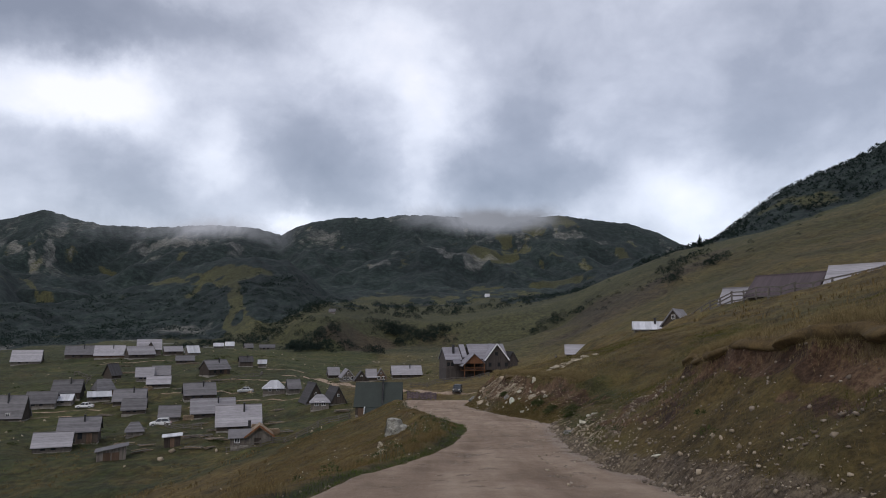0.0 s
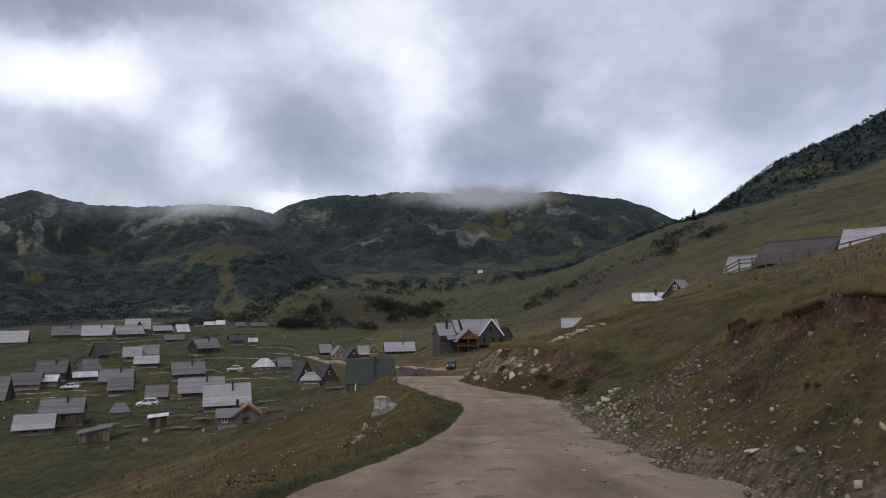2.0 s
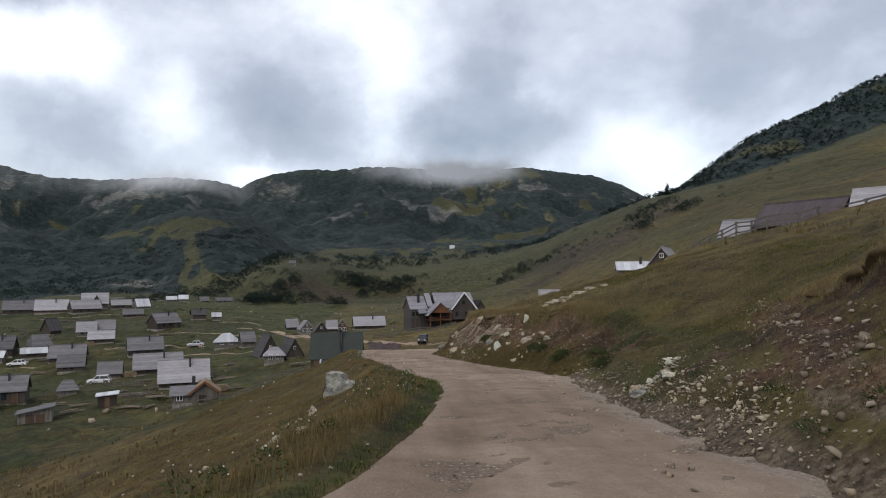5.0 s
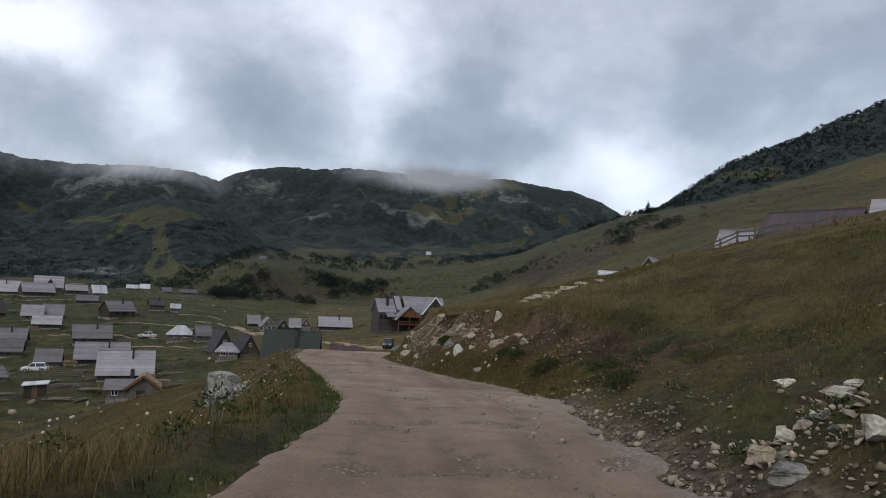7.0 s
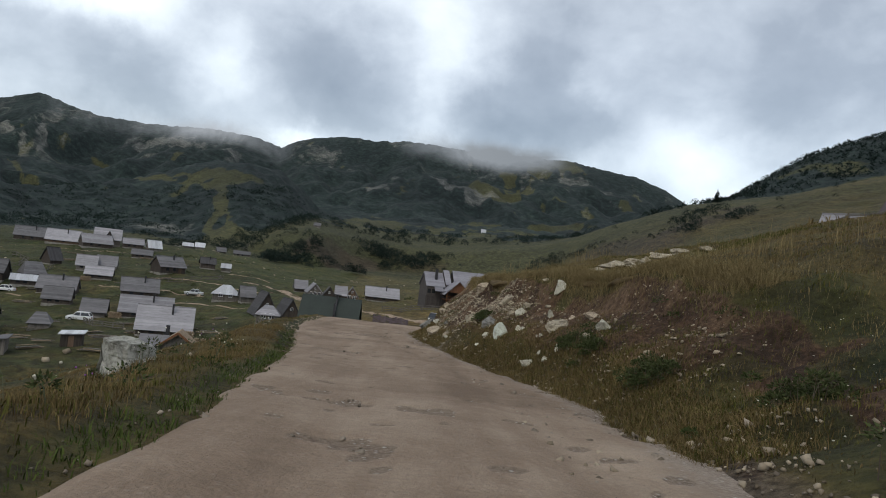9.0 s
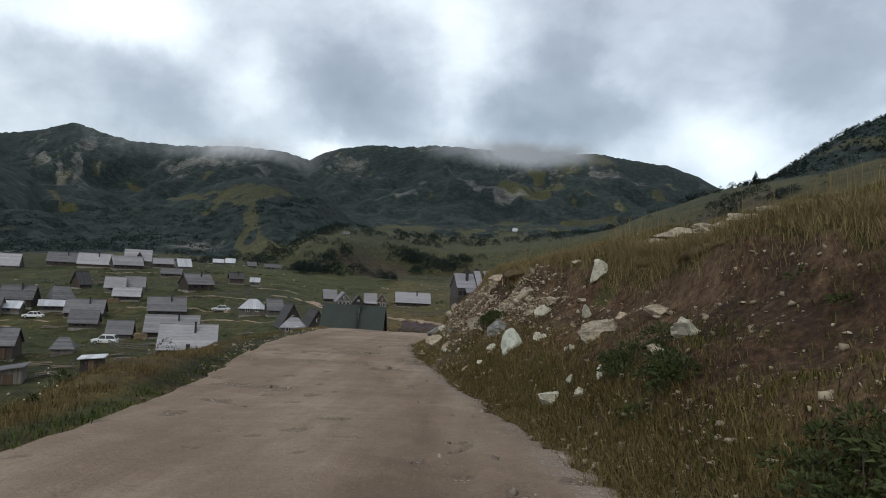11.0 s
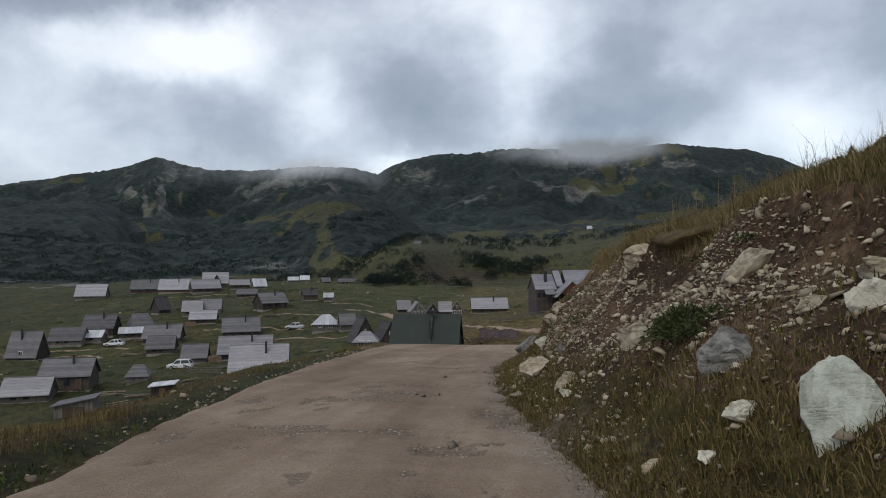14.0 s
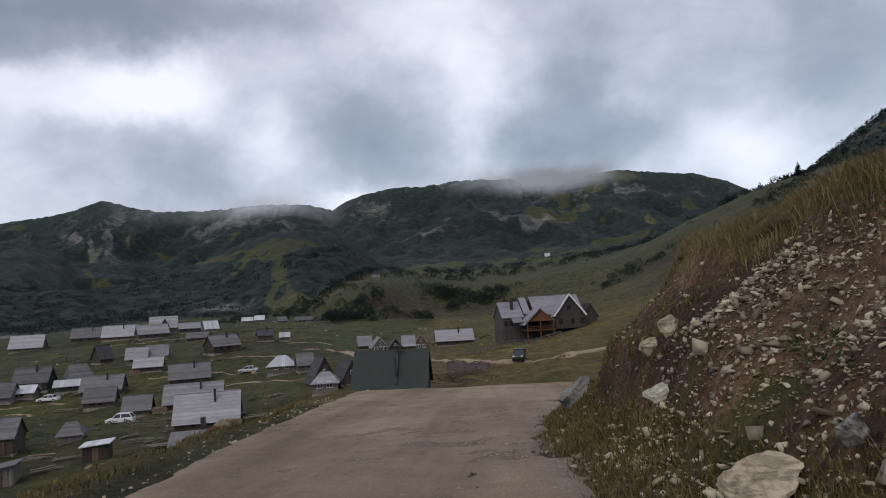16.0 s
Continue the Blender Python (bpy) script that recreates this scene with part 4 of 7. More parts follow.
hut(-85.4, 203.5, 4.7, 3.5, 1.2, 2.2, 21, "board_roof", "grey_boards", "grey hut with a pale board roof above another", chimney=0)
hut(-80.5, 190.4, 5.9, 4.4, 1.1, 1.8, 21, "board_roof", "dark_boards", "low hut with a pale board roof in the meadow", chimney=0)
hut(-100.6, 204.2, 3.4, 3.5, 1.4, 2.9, 67, "dark_roof", "dark_boards", "small blackened timber hut with a steep roof", chimney=0)
hut(-98.9, 177.6, 6.6, 4.9, 2.0, 2.7, 16, "shingle_roof", "dark_boards", "dark timber hut with a grey shingle roof and chimney", chimney=1, door=1)
hut(-100.4, 169.0, 6.5, 4.9, 1.1, 2.4, 17, "shingle_roof", "grey_boards", "low grey barn with a plain shingle roof", chimney=0)
hut(-97.0, 172.1, 4.6, 3.5, 1.1, 1.2, 16, "tin_roof", "grey_boards", "low lean shed under bright metal sheets", chimney=0)
hut(-91.2, 180.7, 4.5, 3.5, 1.8, 2.3, 52, "shingle_roof", "dark_boards", "dark hut with a half-hipped shingle roof", chimney=0, hip=.35, door=1)
hut(-89.5, 175.4, 5.1, 3.8, 1.1, 1.0, 28, "tin_roof", "dark_boards", "open shed with a bright sheet metal roof", chimney=0)
hut(-79.7, 171.8, 7.3, 5.5, 1.2, 2.5, 19, "shingle_roof", "dark_boards", "grey hut with a wide shingle roof and chimney", chimney=1)
hut(-74.0, 161.9, 5.0, 3.8, 1.2, 2.1, 19, "shingle_roof", "dark_boards", "grey hut with a shingle roof close below another", chimney=0)
hut(-62.3, 154.1, 4.2, 3.5, 1.1, 2.0, 19, "shingle_roof", "grey_boards", "low grey shed with a shingle roof near a car", chimney=0)
hut(-63.6, 175.6, 7.5, 5.6, 1.4, 2.6, 26, "shingle_roof", "dark_boards", "dark hut with a grey shingle roof and chimney", chimney=1)
hut(-53.4, 156.6, 9.3, 7.0, 1.1, 2.7, 21, "board_roof", "dark_boards", "long hut with patched grey roof above the pale one", chimney=1)
hut(-40.6, 134.3, 8.2, 6.2, 1.1, 3.3, 19, "board_roof", "dark_boards", "large hut with a pale striped board roof and chimney", chimney=1)
hut(-61.6, 135.4, 3.0, 3.5, 1.1, 1.4, 25, "shingle_roof", "grey_boards", "little hut with a pointed shingle roof", chimney=0, hip=.7)
hut(-69.7, 130.2, 6.8, 5.1, 2.3, 2.2, 21, "shingle_roof", "dark_boards", "dark timber hut with a wide grey shingle roof", chimney=1, door=1)
hut(-70.7, 123.3, 5.9, 4.5, 1.1, 2.0, 23, "board_roof", "grey_boards", "low shed with a broad grey board roof", chimney=0)
hut(-99.5, 156.2, 5.8, 4.4, 1.1, 4.3, 8, "shingle_roof", "dark_boards", "tall dark hut with a steep grey roof and gable window", chimney=-1, windows=1)
hut(-44.0, 175.2, 5.5, 4.1, 1.6, 1.7, 15, "tin_roof", "grey_boards", "small hut with a bright pyramid roof", chimney=0, hip=.8, windows=2)
hut(-38.3, 171.9, 2.9, 3.5, 1.4, 1.9, 25, "shingle_roof", "grey_boards", "grey hut with a shingle roof beside the pyramid one", chimney=0)
hut(-25.9, 141.9, 3.7, 3.5, 1.6, 1.3, 11, "board_roof", "grey_boards", "small hut with a grey pyramid roof and pointed top", chimney=0, hip=.8, windows=2)
hut(-34.2, 208.9, 3.2, 3.5, 1.1, 1.9, 20, "board_roof", "dark_boards", "small dark hut with a light board roof by the track", chimney=0)
hut(-20.7, 193.1, 2.6, 3.5, 1.1, 1.9, 10, "board_roof", "dark_boards", "small hut with a pale patched roof", chimney=0)
hut(-11.3, 205.3, 8.7, 6.5, 1.1, 2.3, 9, "board_roof", "dark_boards", "long low hut with a pale board roof and two chimneys", chimney=1)
hut(-102.6, 305.2, 4.0, 3.5, 1.1, 1.2, 19, "tin_roof", "grey_boards", "small far hut with a white metal roof", chimney=0)
hut(-86.8, 329.7, 7.1, 5.3, 1.2, 1.3, 15, "shingle_roof", "grey_boards", "long far hut with a grey roof on the hillside", chimney=0)

plain_material("car_white", (0.60, 0.61, 0.62), (0.70, 0.71, 0.72), 1.2, 0.3, 0, 0, 0.5)
plain_material("car_silver", (0.38, 0.39, 0.40), (0.46, 0.47, 0.48), 1.2, 0.3, 0.3, 0, 0.5)
plain_material("car_dark", (0.012, 0.013, 0.017), (0.022, 0.024, 0.03), 1.2, 0.3, 0, 0, 0.5)
plain_material("rubber", (0.012, 0.012, 0.012), (0.03, 0.03, 0.03), 4, 0.9)
plain_material("lamp_glass", (0.7, 0.7, 0.68), (0.8, 0.8, 0.78), 3, 0.2, 0, 0, 0.5)
plain_material("red_lamp", (0.25, 0.01, 0.01), (0.35, 0.02, 0.02), 3, 0.3, 0, 0, 0.5)
plain_material("fence_wood", (0.065, 0.058, 0.050), (0.17, 0.155, 0.14), 2.5, 0.9, 0, 0.02)
plain_material("red_cloth", (0.22, 0.03, 0.03), (0.36, 0.07, 0.06), 2.0, 0.9)
plain_material("white_sheet", (0.60, 0.61, 0.64), (0.78, 0.79, 0.82), 1.4, 0.5)
plain_material("rough_boards", (0.12, 0.085, 0.055), (0.33, 0.25, 0.17), 2.0, 0.85)
plank_material("violet_boards", (0.075, 0.058, 0.068), (0.17, 0.135, 0.155), 0.16)


def gable_house(thing, x0, x1, y0, y1, z0, eave, ridge, roof, wall, along="x", over=0.35, thick=0.14, gable=None):
    """A roofed block of a larger house; the ridge runs along x or y. Walls and two roof planes become parts."""
    def at(i, j, z):
        return (i, j, z) if along == "x" else (j, i, z)
    a0, a1, b0, b1 = (x0, x1, y0, y1) if along == "x" else (y0, y1, x0, x1)
    m = (b0 + b1) / 2
    bm = bmesh.new()
    rings = [[bm.verts.new(at(i, j, z)) for j, z in ((b0, z0), (b1, z0), (b1, eave), (m, ridge), (b0, eave))] for i in (a0, a1)]
    for k in range(5):
        bm.faces.new((rings[0][k], rings[0][(k + 1) % 5], rings[1][(k + 1) % 5], rings[1][k]))
    bm.faces.new(rings[0][::-1])
    bm.faces.new(rings[1])
    bmesh.ops.recalc_face_normals(bm, faces=bm.faces)
    part("wall", bm, wall, thing)
    drop = over * (ridge - eave) / (m - b0)
    for b, s in ((b0, -1), (b1, 1)):
        bm = bmesh.new()
        slab(bm, [at(a0 - over, b + s * over, eave - drop + thick), at(a1 + over, b + s * over, eave - drop + thick), at(a1 + over, m, ridge + thick), at(a0 - over, m, ridge + thick)], thick)
        part("roof", bm, roof, thing)


def window_part(thing, x, y, z, w, h, side=-1):
    bm = bmesh.new()
    box(bm, x - w / 2, x + w / 2, y - 0.05, y + 0.05, z, z + h)
    fr = part("window", bm, "white_paint", thing)
    for sx in (-1, 1):
        bm = bmesh.new()
        cx = x + sx * w * 0.23
        box(bm, cx - w * 0.18, cx + w * 0.18, y + side * 0.075 - 0.02, y + side * 0.075 + 0.02, z + h * 0.1, z + h * 0.9)
        part("pane", bm, "glass_dark", fr)


def box_part(name, thing, mat, *dims, label=""):
    bm = bmesh.new()
    box(bm, *dims)
    return part(name, bm, mat, thing, label)


def lodge(x, y, turn):
    z = -10.75
    t = tagged(empty("mountain_lodge", pose(x, y, z, 0, 0, turn)), "large brown timber lodge with pale roofs and orange porch", "lodge")
    box_part("stone_base", t, "lodge_wall", -8.4, 9.6, 0.9, 8.8, -4.0, 0.9)
    gable_house(t, -8.3, -4.1, 0.8, 9.0, 0.8, 3.3, 6.4, "lodge_roof", "lodge_wall", over=0.3)
    gable_house(t, -3.6, -2.3, 0.9, 9.0, 0.8, 3.8, 7.2, "lodge_roof", "lodge_wall", over=0.1)
    gable_house(t, -1.2, 9.4, 0.8, 9.0, 0.8, 3.5, 7.3, "lodge_roof", "lodge_wall", over=0.2)
    gable_house(t, 2.4, 8.8, -1.4, 5.0, 0.4, 3.3, 7.4, "lodge_roof", "lodge_wall", "y", over=0.4)
    gable_house(t, 9.9, 12.8, 1.5, 7.0, -2.0, 2.8, 5.2, "dark_roof", "lodge_wall", "y")
    for side in (-1, 1):
        bm = bmesh.new()
        beam(bm, (5.6 + side * 3.6, -1.86, 3.0), (5.6, -1.86, 7.55), 0.08, 0.34)
        part("barge_board", bm, "white_sheet", t, "pale board along the gable's edge")
    # the porch
    gable_house(t, -4.4, 1.4, -3.4, 0.6, 2.3, 2.4, 4.9, "lodge_roof", "orange_boards", "y", over=0.2)
    bm = bmesh.new()
    slab(bm, [(-5.2, -3.9, 1.6), (-5.0, 0.6, 1.6), (-1.3, 0.6, 5.15), (-1.5, -3.9, 5.15)], 0.15)
    part("porch_roof", bm, "lodge_roof", t)
    bm = bmesh.new()
    slab(bm, [(-6.8, -1.6, 2.2), (-4.6, -1.6, 2.2), (-4.4, 0.8, 3.4), (-6.6, 0.8, 3.4)], 0.12)
    part("side_roof", bm, "lodge_roof", t)
    box_part("deck", t, "orange_boards", -4.6, 1.6, -3.6, 0.6, 0.35, 0.55)
    for px in (-4.3, -1.5, 1.3):
        box_part("post", t, "orange_boards", px - 0.1, px + 0.1, -3.45, -3.25, -1.6, 2.5)
    box_part("railing", t, "orange_boards", -4.4, 1.4, -3.42, -3.34, 1.2, 1.3)
    box_part("railing", t, "orange_boards", -4.4, 1.4, -3.42, -3.34, 0.85, 0.93)
    box_part("chimney", t, "dark_metal", -6.1, -5.5, 2.6, 3.2, 4.2, 7.3)
    for wx in (3.6, 6.2, 8.3):
        bm = bmesh.new()
        box(bm, wx - 0.4, wx + 0.4, -1.47, -1.38, 1.3, 2.4)
        part("window", bm, "glass_dark", t)
    bm = bmesh.new()
    box(bm, 5.1, 5.9, -1.47, -1.38, 4.3, 5.3)
    part("window", bm, "glass_dark", t)
    for wx in (-7.7, -6.6):
        bm = bmesh.new()
        box(bm, wx - 0.4, wx + 0.4, 0.72, 0.82, 1.5, 2.5)
        part("window", bm, "glass_dark", t)
    return t


def green_house(x, y, turn):
    z = level(x, y)
    t = tagged(empty("green_roofed_house", pose(x, y, z - 0.3, 0, 0, turn)), "house under a large dark green metal roof with lean-to", "house")
    w, ridge = 7.9, -8.35 - z + 0.3
    box_part("stone_base", t, "stone_base", -w / 2 + 0.3, w / 2 - 0.3, -2.2, 4.4, -1.0, 0.9)
    gable_house(t, -w / 2 + 0.3, w / 2 - 0.3, -2.2, 4.4, 0.8, 2.3, ridge - 0.14, "green_roof", "dark_boards", over=0.3)
    bm = bmesh.new()
    slab(bm, [(-w / 2 + 1.9, -4.3, 1.25), (w / 2 - 0.6, -4.3, 1.25), (w / 2 - 0.6, -2.4, 2.1), (-w / 2 + 1.9, -2.4, 2.1)], 0.1)
    part("lean_to_roof", bm, "green_roof", t, "dark green lean-to roof with pale edge")
    box_part("trim", t, "white_sheet", -w / 2 + 1.8, -w / 2 + 1.92, -4.32, -2.4, 1.2, 2.2)
    box_part("wall", t, "dark_boards", -w / 2 + 2.2, w / 2 - 0.9, -4.0, -2.2, -0.6, 1.3)
    box_part("door", t, "brown_boards", -w / 2 + 0.7, -w / 2 + 1.6, -2.27, -2.18, 0.5, 2.2)
    bm = bmesh.new()
    box(bm, 0.55, 0.85, 0.2, 0.5, 2.5, ridge + 0.3)
    box(bm, 0.15, 1.25, 0.1, 0.6, ridge + 0.3, ridge + 0.42)
    part("chimney", bm, "dark_metal", t, "black pipe chimney with a flat cap")
    bm = bmesh.new()
    box(bm, 0.6, 0.8, -1.75, -1.65, 2.9, ridge - 0.6)
    beam(bm, (0.7, -2.1, 2.6), (0.7, 0.55, ridge + 0.1), 0.2)
    part("roof_ladder", bm, "dark_metal", t)
    return t


def front_hut(x, y, turn):
    """The old hut nearest the slope: grey boards, fresh orange edge boards on its gable."""
    z = base_level(x, y, 6, 5, turn)
    t = tagged(empty("old_hut", pose(x, y, z - 0.1, 0, 0, turn)), "old grey hut with bright orange boards along its gable", "hut", "huts of the village")
    box_part("stone_base", t, "stone_base", -3.2, 3.2, -2.6, 2.6, -0.5, 0.7)
    gable_house(t, -0.4, 3.3, -2.5, 2.4, 0.6, 2.3, 3.7, "rough_boards", "grey_boards", "y", over=0.5)
    for s in (-1, 1):
        bm = bmesh.new()
        beam(bm, (1.45 + s * 2.5, -3.05, 2.06), (1.45, -3.05, 3.95), 0.1, 0.26)
        part("edge_board", bm, "orange_boards", t, "fresh orange edge board")
    gable_house(t, -3.3, -0.3, -1.8, 2.2, 0.6, 2.0, 3.0, "shingle_roof", "grey_boards", over=0.4)
    window_part(t, -2.2, -1.86, 1.1, 0.9, 0.9)
    box_part("door", t, "dark_boards", 0.6, 1.7, -2.58, -2.48, 0.4, 1.9)
    box_part("chimney", t, "dark_metal", -0.5, 0.0, 0.2, 0.7, 2.6, 4.5)
    for px in (0.2, 3.1):
        box_part("post", t, "fence_wood", px - 0.08, px + 0.08, -3.1, -2.94, -0.3, 2.3)
    return t


def dormer_house(x, y, turn):
    z = base_level(x, y, 8.7, 6.6, turn)
    t = tagged(empty("dormer_hut", pose(x, y, z - 0.1, 0, 0, turn)), "tall grey hut with a pointed dark dormer in its roof", "hut", "huts of the village")
    box_part("stone_base", t, "stone_base", -4.3, 4.3, -3.2, 3.2, -0.6, 1.0)
    gable_house(t, -4.2, 4.2, -3.1, 3.1, 0.8, 3.0, 6.6, "board_roof", "grey_boards", over=0.4)
    gable_house(t, -1.0, 2.0, -3.3, -0.4, 2.6, 3.1, 5.7, "dark_roof", "dark_boards", "y", over=0.25)
    window_part(t, 0.5, -3.36, 3.2, 0.8, 0.9)
    return t


def steep_hut(x, y, w, d, ridge, turn, roof, wall, label, windows=0, eave=0.9):
    """A steep hut seen on its gable: ridge along local y."""
    z = base_level(x, y, w, d, turn)
    t = tagged(empty("steep_hut", pose(x, y, z - 0.1, 0, 0, turn)), label, "hut", "huts of the village")
    box_part("stone_base", t, "stone_base", -w / 2 - 0.05, w / 2 + 0.05, -d / 2 - 0.05, d / 2 + 0.05, -0.6, 0.5)
    gable_house(t, -w / 2, w / 2, -d / 2, d / 2, 0.4, eave, ridge, roof, wall, "y", over=0.3)
    for k in range(windows):
        window_part(t, (k - (windows - 1) / 2) * w / windows * 0.85, -d / 2 - 0.06, 0.7, w / windows * 0.6, 0.9)
    window_part(t, 0, -d / 2 - 0.06, eave + (ridge - eave) * 0.35, 0.5, 0.6)
    return t


def flat_shed(x, y, w, d, h, turn, roof, wall, label, tilt=0.5, doors=1):
    z = base_level(x, y, w, d, turn)
    t = tagged(empty("shed", pose(x, y, z - 0.1, 0, 0, turn)), label, "shed", "huts of the village")
    bm = bmesh.new()
    v = box(bm, -w / 2, w / 2, -d / 2, d / 2, -0.3, h)
    for k in (5, 6):
        v[k].co.z += tilt
    part("wall", bm, wall, t)
    bm = bmesh.new()
    slab(bm, [(-w / 2 - 0.35, -d / 2 - 0.4, h + 0.1 - tilt * 0.05), (w / 2 + 0.35, -d / 2 - 0.4, h + tilt * 1.05 + 0.1), (w / 2 + 0.35, d / 2 + 0.3, h + tilt * 1.05 + 0.1), (-w / 2 - 0.35, d / 2 + 0.3, h + 0.1 - tilt * 0.05)], 0.12)
    part("roof", bm, roof, t)
    for k in range(doors):
        dx = (k - (doors - 1) / 2) * w * 0.3
        box_part("door", t, "brown_boards", dx - w * 0.13, dx + w * 0.13, -d / 2 - 0.06, -d / 2 + 0.02, 0.1, h - 0.2)
    return t


def make_car(x, y, turn, paint, label, tall=False, z=None):
    """A parked car; its front looks along local -x."""
    t = tagged(empty("car", pose(x, y, (level(x, y) if z is None else z) - 0.02, 0, 0, turn)), label, "car", "parked cars")
    k = 1.0 if not tall else 1.2
    L, W = (2.05, 0.84) if not tall else (2.15, 0.88)
    bm = bmesh.new()
    prof = [(-L, 0.32), (-L, 0.62), (-L + 0.15, 0.78), (-1.05, 0.92), (L - 0.5, 0.95), (L - 0.05, 0.9), (L, 0.6), (L, 0.32)]
    rings = [[bm.verts.new((px, s * W, pz * k)) for px, pz in prof] for s in (-1, 1)]
    n = len(prof)
    for i in range(n):
        bm.faces.new((rings[0][i], rings[0][(i + 1) % n], rings[1][(i + 1) % n], rings[1][i]))
    bm.faces.new(rings[0][::-1])
    bm.faces.new(rings[1])
    bmesh.ops.recalc_face_normals(bm, faces=bm.faces)
    bmesh.ops.bevel(bm, geom=list(bm.edges), offset=0.07, segments=2, affect="EDGES", profile=0.6)
    part("body", bm, paint, t, smooth=True)
    back = L - 0.15 if tall else L - 0.75
    bm = bmesh.new()
    top = 1.42 * k
    cab = [(-1.05, 0.9 * k), (-0.45, top), (back - 0.45, top), (back, 0.92 * k)]
    rings = [[bm.verts.new((px, s * (W - (0.03 if j in (0, 3) else 0.17)), pz)) for j, (px, pz) in enumerate(cab)] for s in (-1, 1)]
    for i in range(4):
        bm.faces.new((rings[0][i], rings[0][(i + 1) % 4], rings[1][(i + 1) % 4], rings[1][i]))
    bm.faces.new(rings[0][::-1])
    bm.faces.new(rings[1])
    bmesh.ops.recalc_face_normals(bm, faces=bm.faces)
    part("windows", bm, "glass_dark", t)
    bm = bmesh.new()
    box(bm, -0.5, back - 0.4, -W + 0.14, W - 0.14, top - 0.02, top + 0.06)
    for s in (-1, 1):
        for ax, az, bx, bz in ((-1.03, 0.92 * k, -0.47, top), (0.25, 0.92 * k, 0.25, top), (back - 0.02, 0.92 * k, back - 0.46, top)):
            beam(bm, (ax, s * (W - 0.02), az), (bx, s * (W - 0.15), bz), 0.09)
    part("roof", bm, paint, t)
    for fx in (-L + 0.78, L - 0.82):
        for s in (-1, 1):
            bm = bmesh.new()
            r = 0.33 * (1.12 if tall else 1)
            bmesh.ops.create_cone(bm, cap_ends=True, segments=20, radius1=r, radius2=r, depth=0.22, matrix=Matrix.Translation((fx, s * (W - 0.08), r)) @ Matrix.Rotation(math.pi / 2, 4, "X"))
            wheel = part("wheel", bm, "rubber", t)
            bm = bmesh.new()
            bmesh.ops.create_cone(bm, cap_ends=True, segments=16, radius1=r * 0.6, radius2=r * 0.55, depth=0.03, matrix=Matrix.Translation((fx, s * (W + 0.035), r)) @ Matrix.Rotation(math.pi / 2 * -s, 4, "X"))
            part("rim", bm, "car_silver", wheel)
    for s in (-1, 1):
        box_part("headlight", t, "lamp_glass", -L - 0.02, -L + 0.06, s * W * 0.72 - 0.16, s * W * 0.72 + 0.16, 0.6 * k, 0.76 * k)
        box_part("tail_light", t, "red_lamp", L - 0.05, L + 0.02, s * W * 0.8 - 0.1, s * W * 0.8 + 0.1, 0.6 * k, 0.86 * k)
    box_part("bumper", t, "car_dark", -L - 0.05, -L + 0.1, -W + 0.1, W - 0.1, 0.34 * k, 0.5 * k)
    return t


def fence(points, label, rails=3, h=1.1, gap=2.2, seed=1, mat="fence_wood", name="wooden_fence"):
    """Posts with rough rails along a line over the ground."""
    rnd = random.Random(seed)
    x0, y0 = points[0]
    t = tagged(empty(name, pose(x0, y0, level(x0, y0))), label, "fence")
    o = Vector((x0, y0, level(x0, y0)))
    posts = []
    for (ax, ay), (bx, by) in zip(points, points[1:]):
        n = max(1, round(math.hypot(bx - ax, by - ay) / gap))
        posts += [(ax + (bx - ax) * i / n, ay + (by - ay) * i / n) for i in range(n)]
    posts.append(points[-1])
    tops = []
    for px, py in posts:
        z = level(px, py)
        a = Vector((px, py, z - 0.3)) - o
        b = Vector((px + rnd.uniform(-0.08, 0.08), py + rnd.uniform(-0.08, 0.08), z + h + rnd.uniform(-0.1, 0.2))) - o
        bm = bmesh.new()
        beam(bm, a, b, 0.14)
        part("post", bm, mat, t)
        tops.append((a, b))
    for (a0, b0), (a1, b1) in zip(tops, tops[1:]):
        for k in range(rails):
            f = 0.38 + 0.55 * k / max(1, rails - 1)
            p, q = a0.lerp(b0, f + rnd.uniform(-0.04, 0.04)), a1.lerp(b1, f + rnd.uniform(-0.04, 0.04))
            d = (q - p).normalized() * 0.25
            bm = bmesh.new()
            beam(bm, p - d, q + d, 0.05, 0.13)
            part("rail", bm, mat, t)
    return t


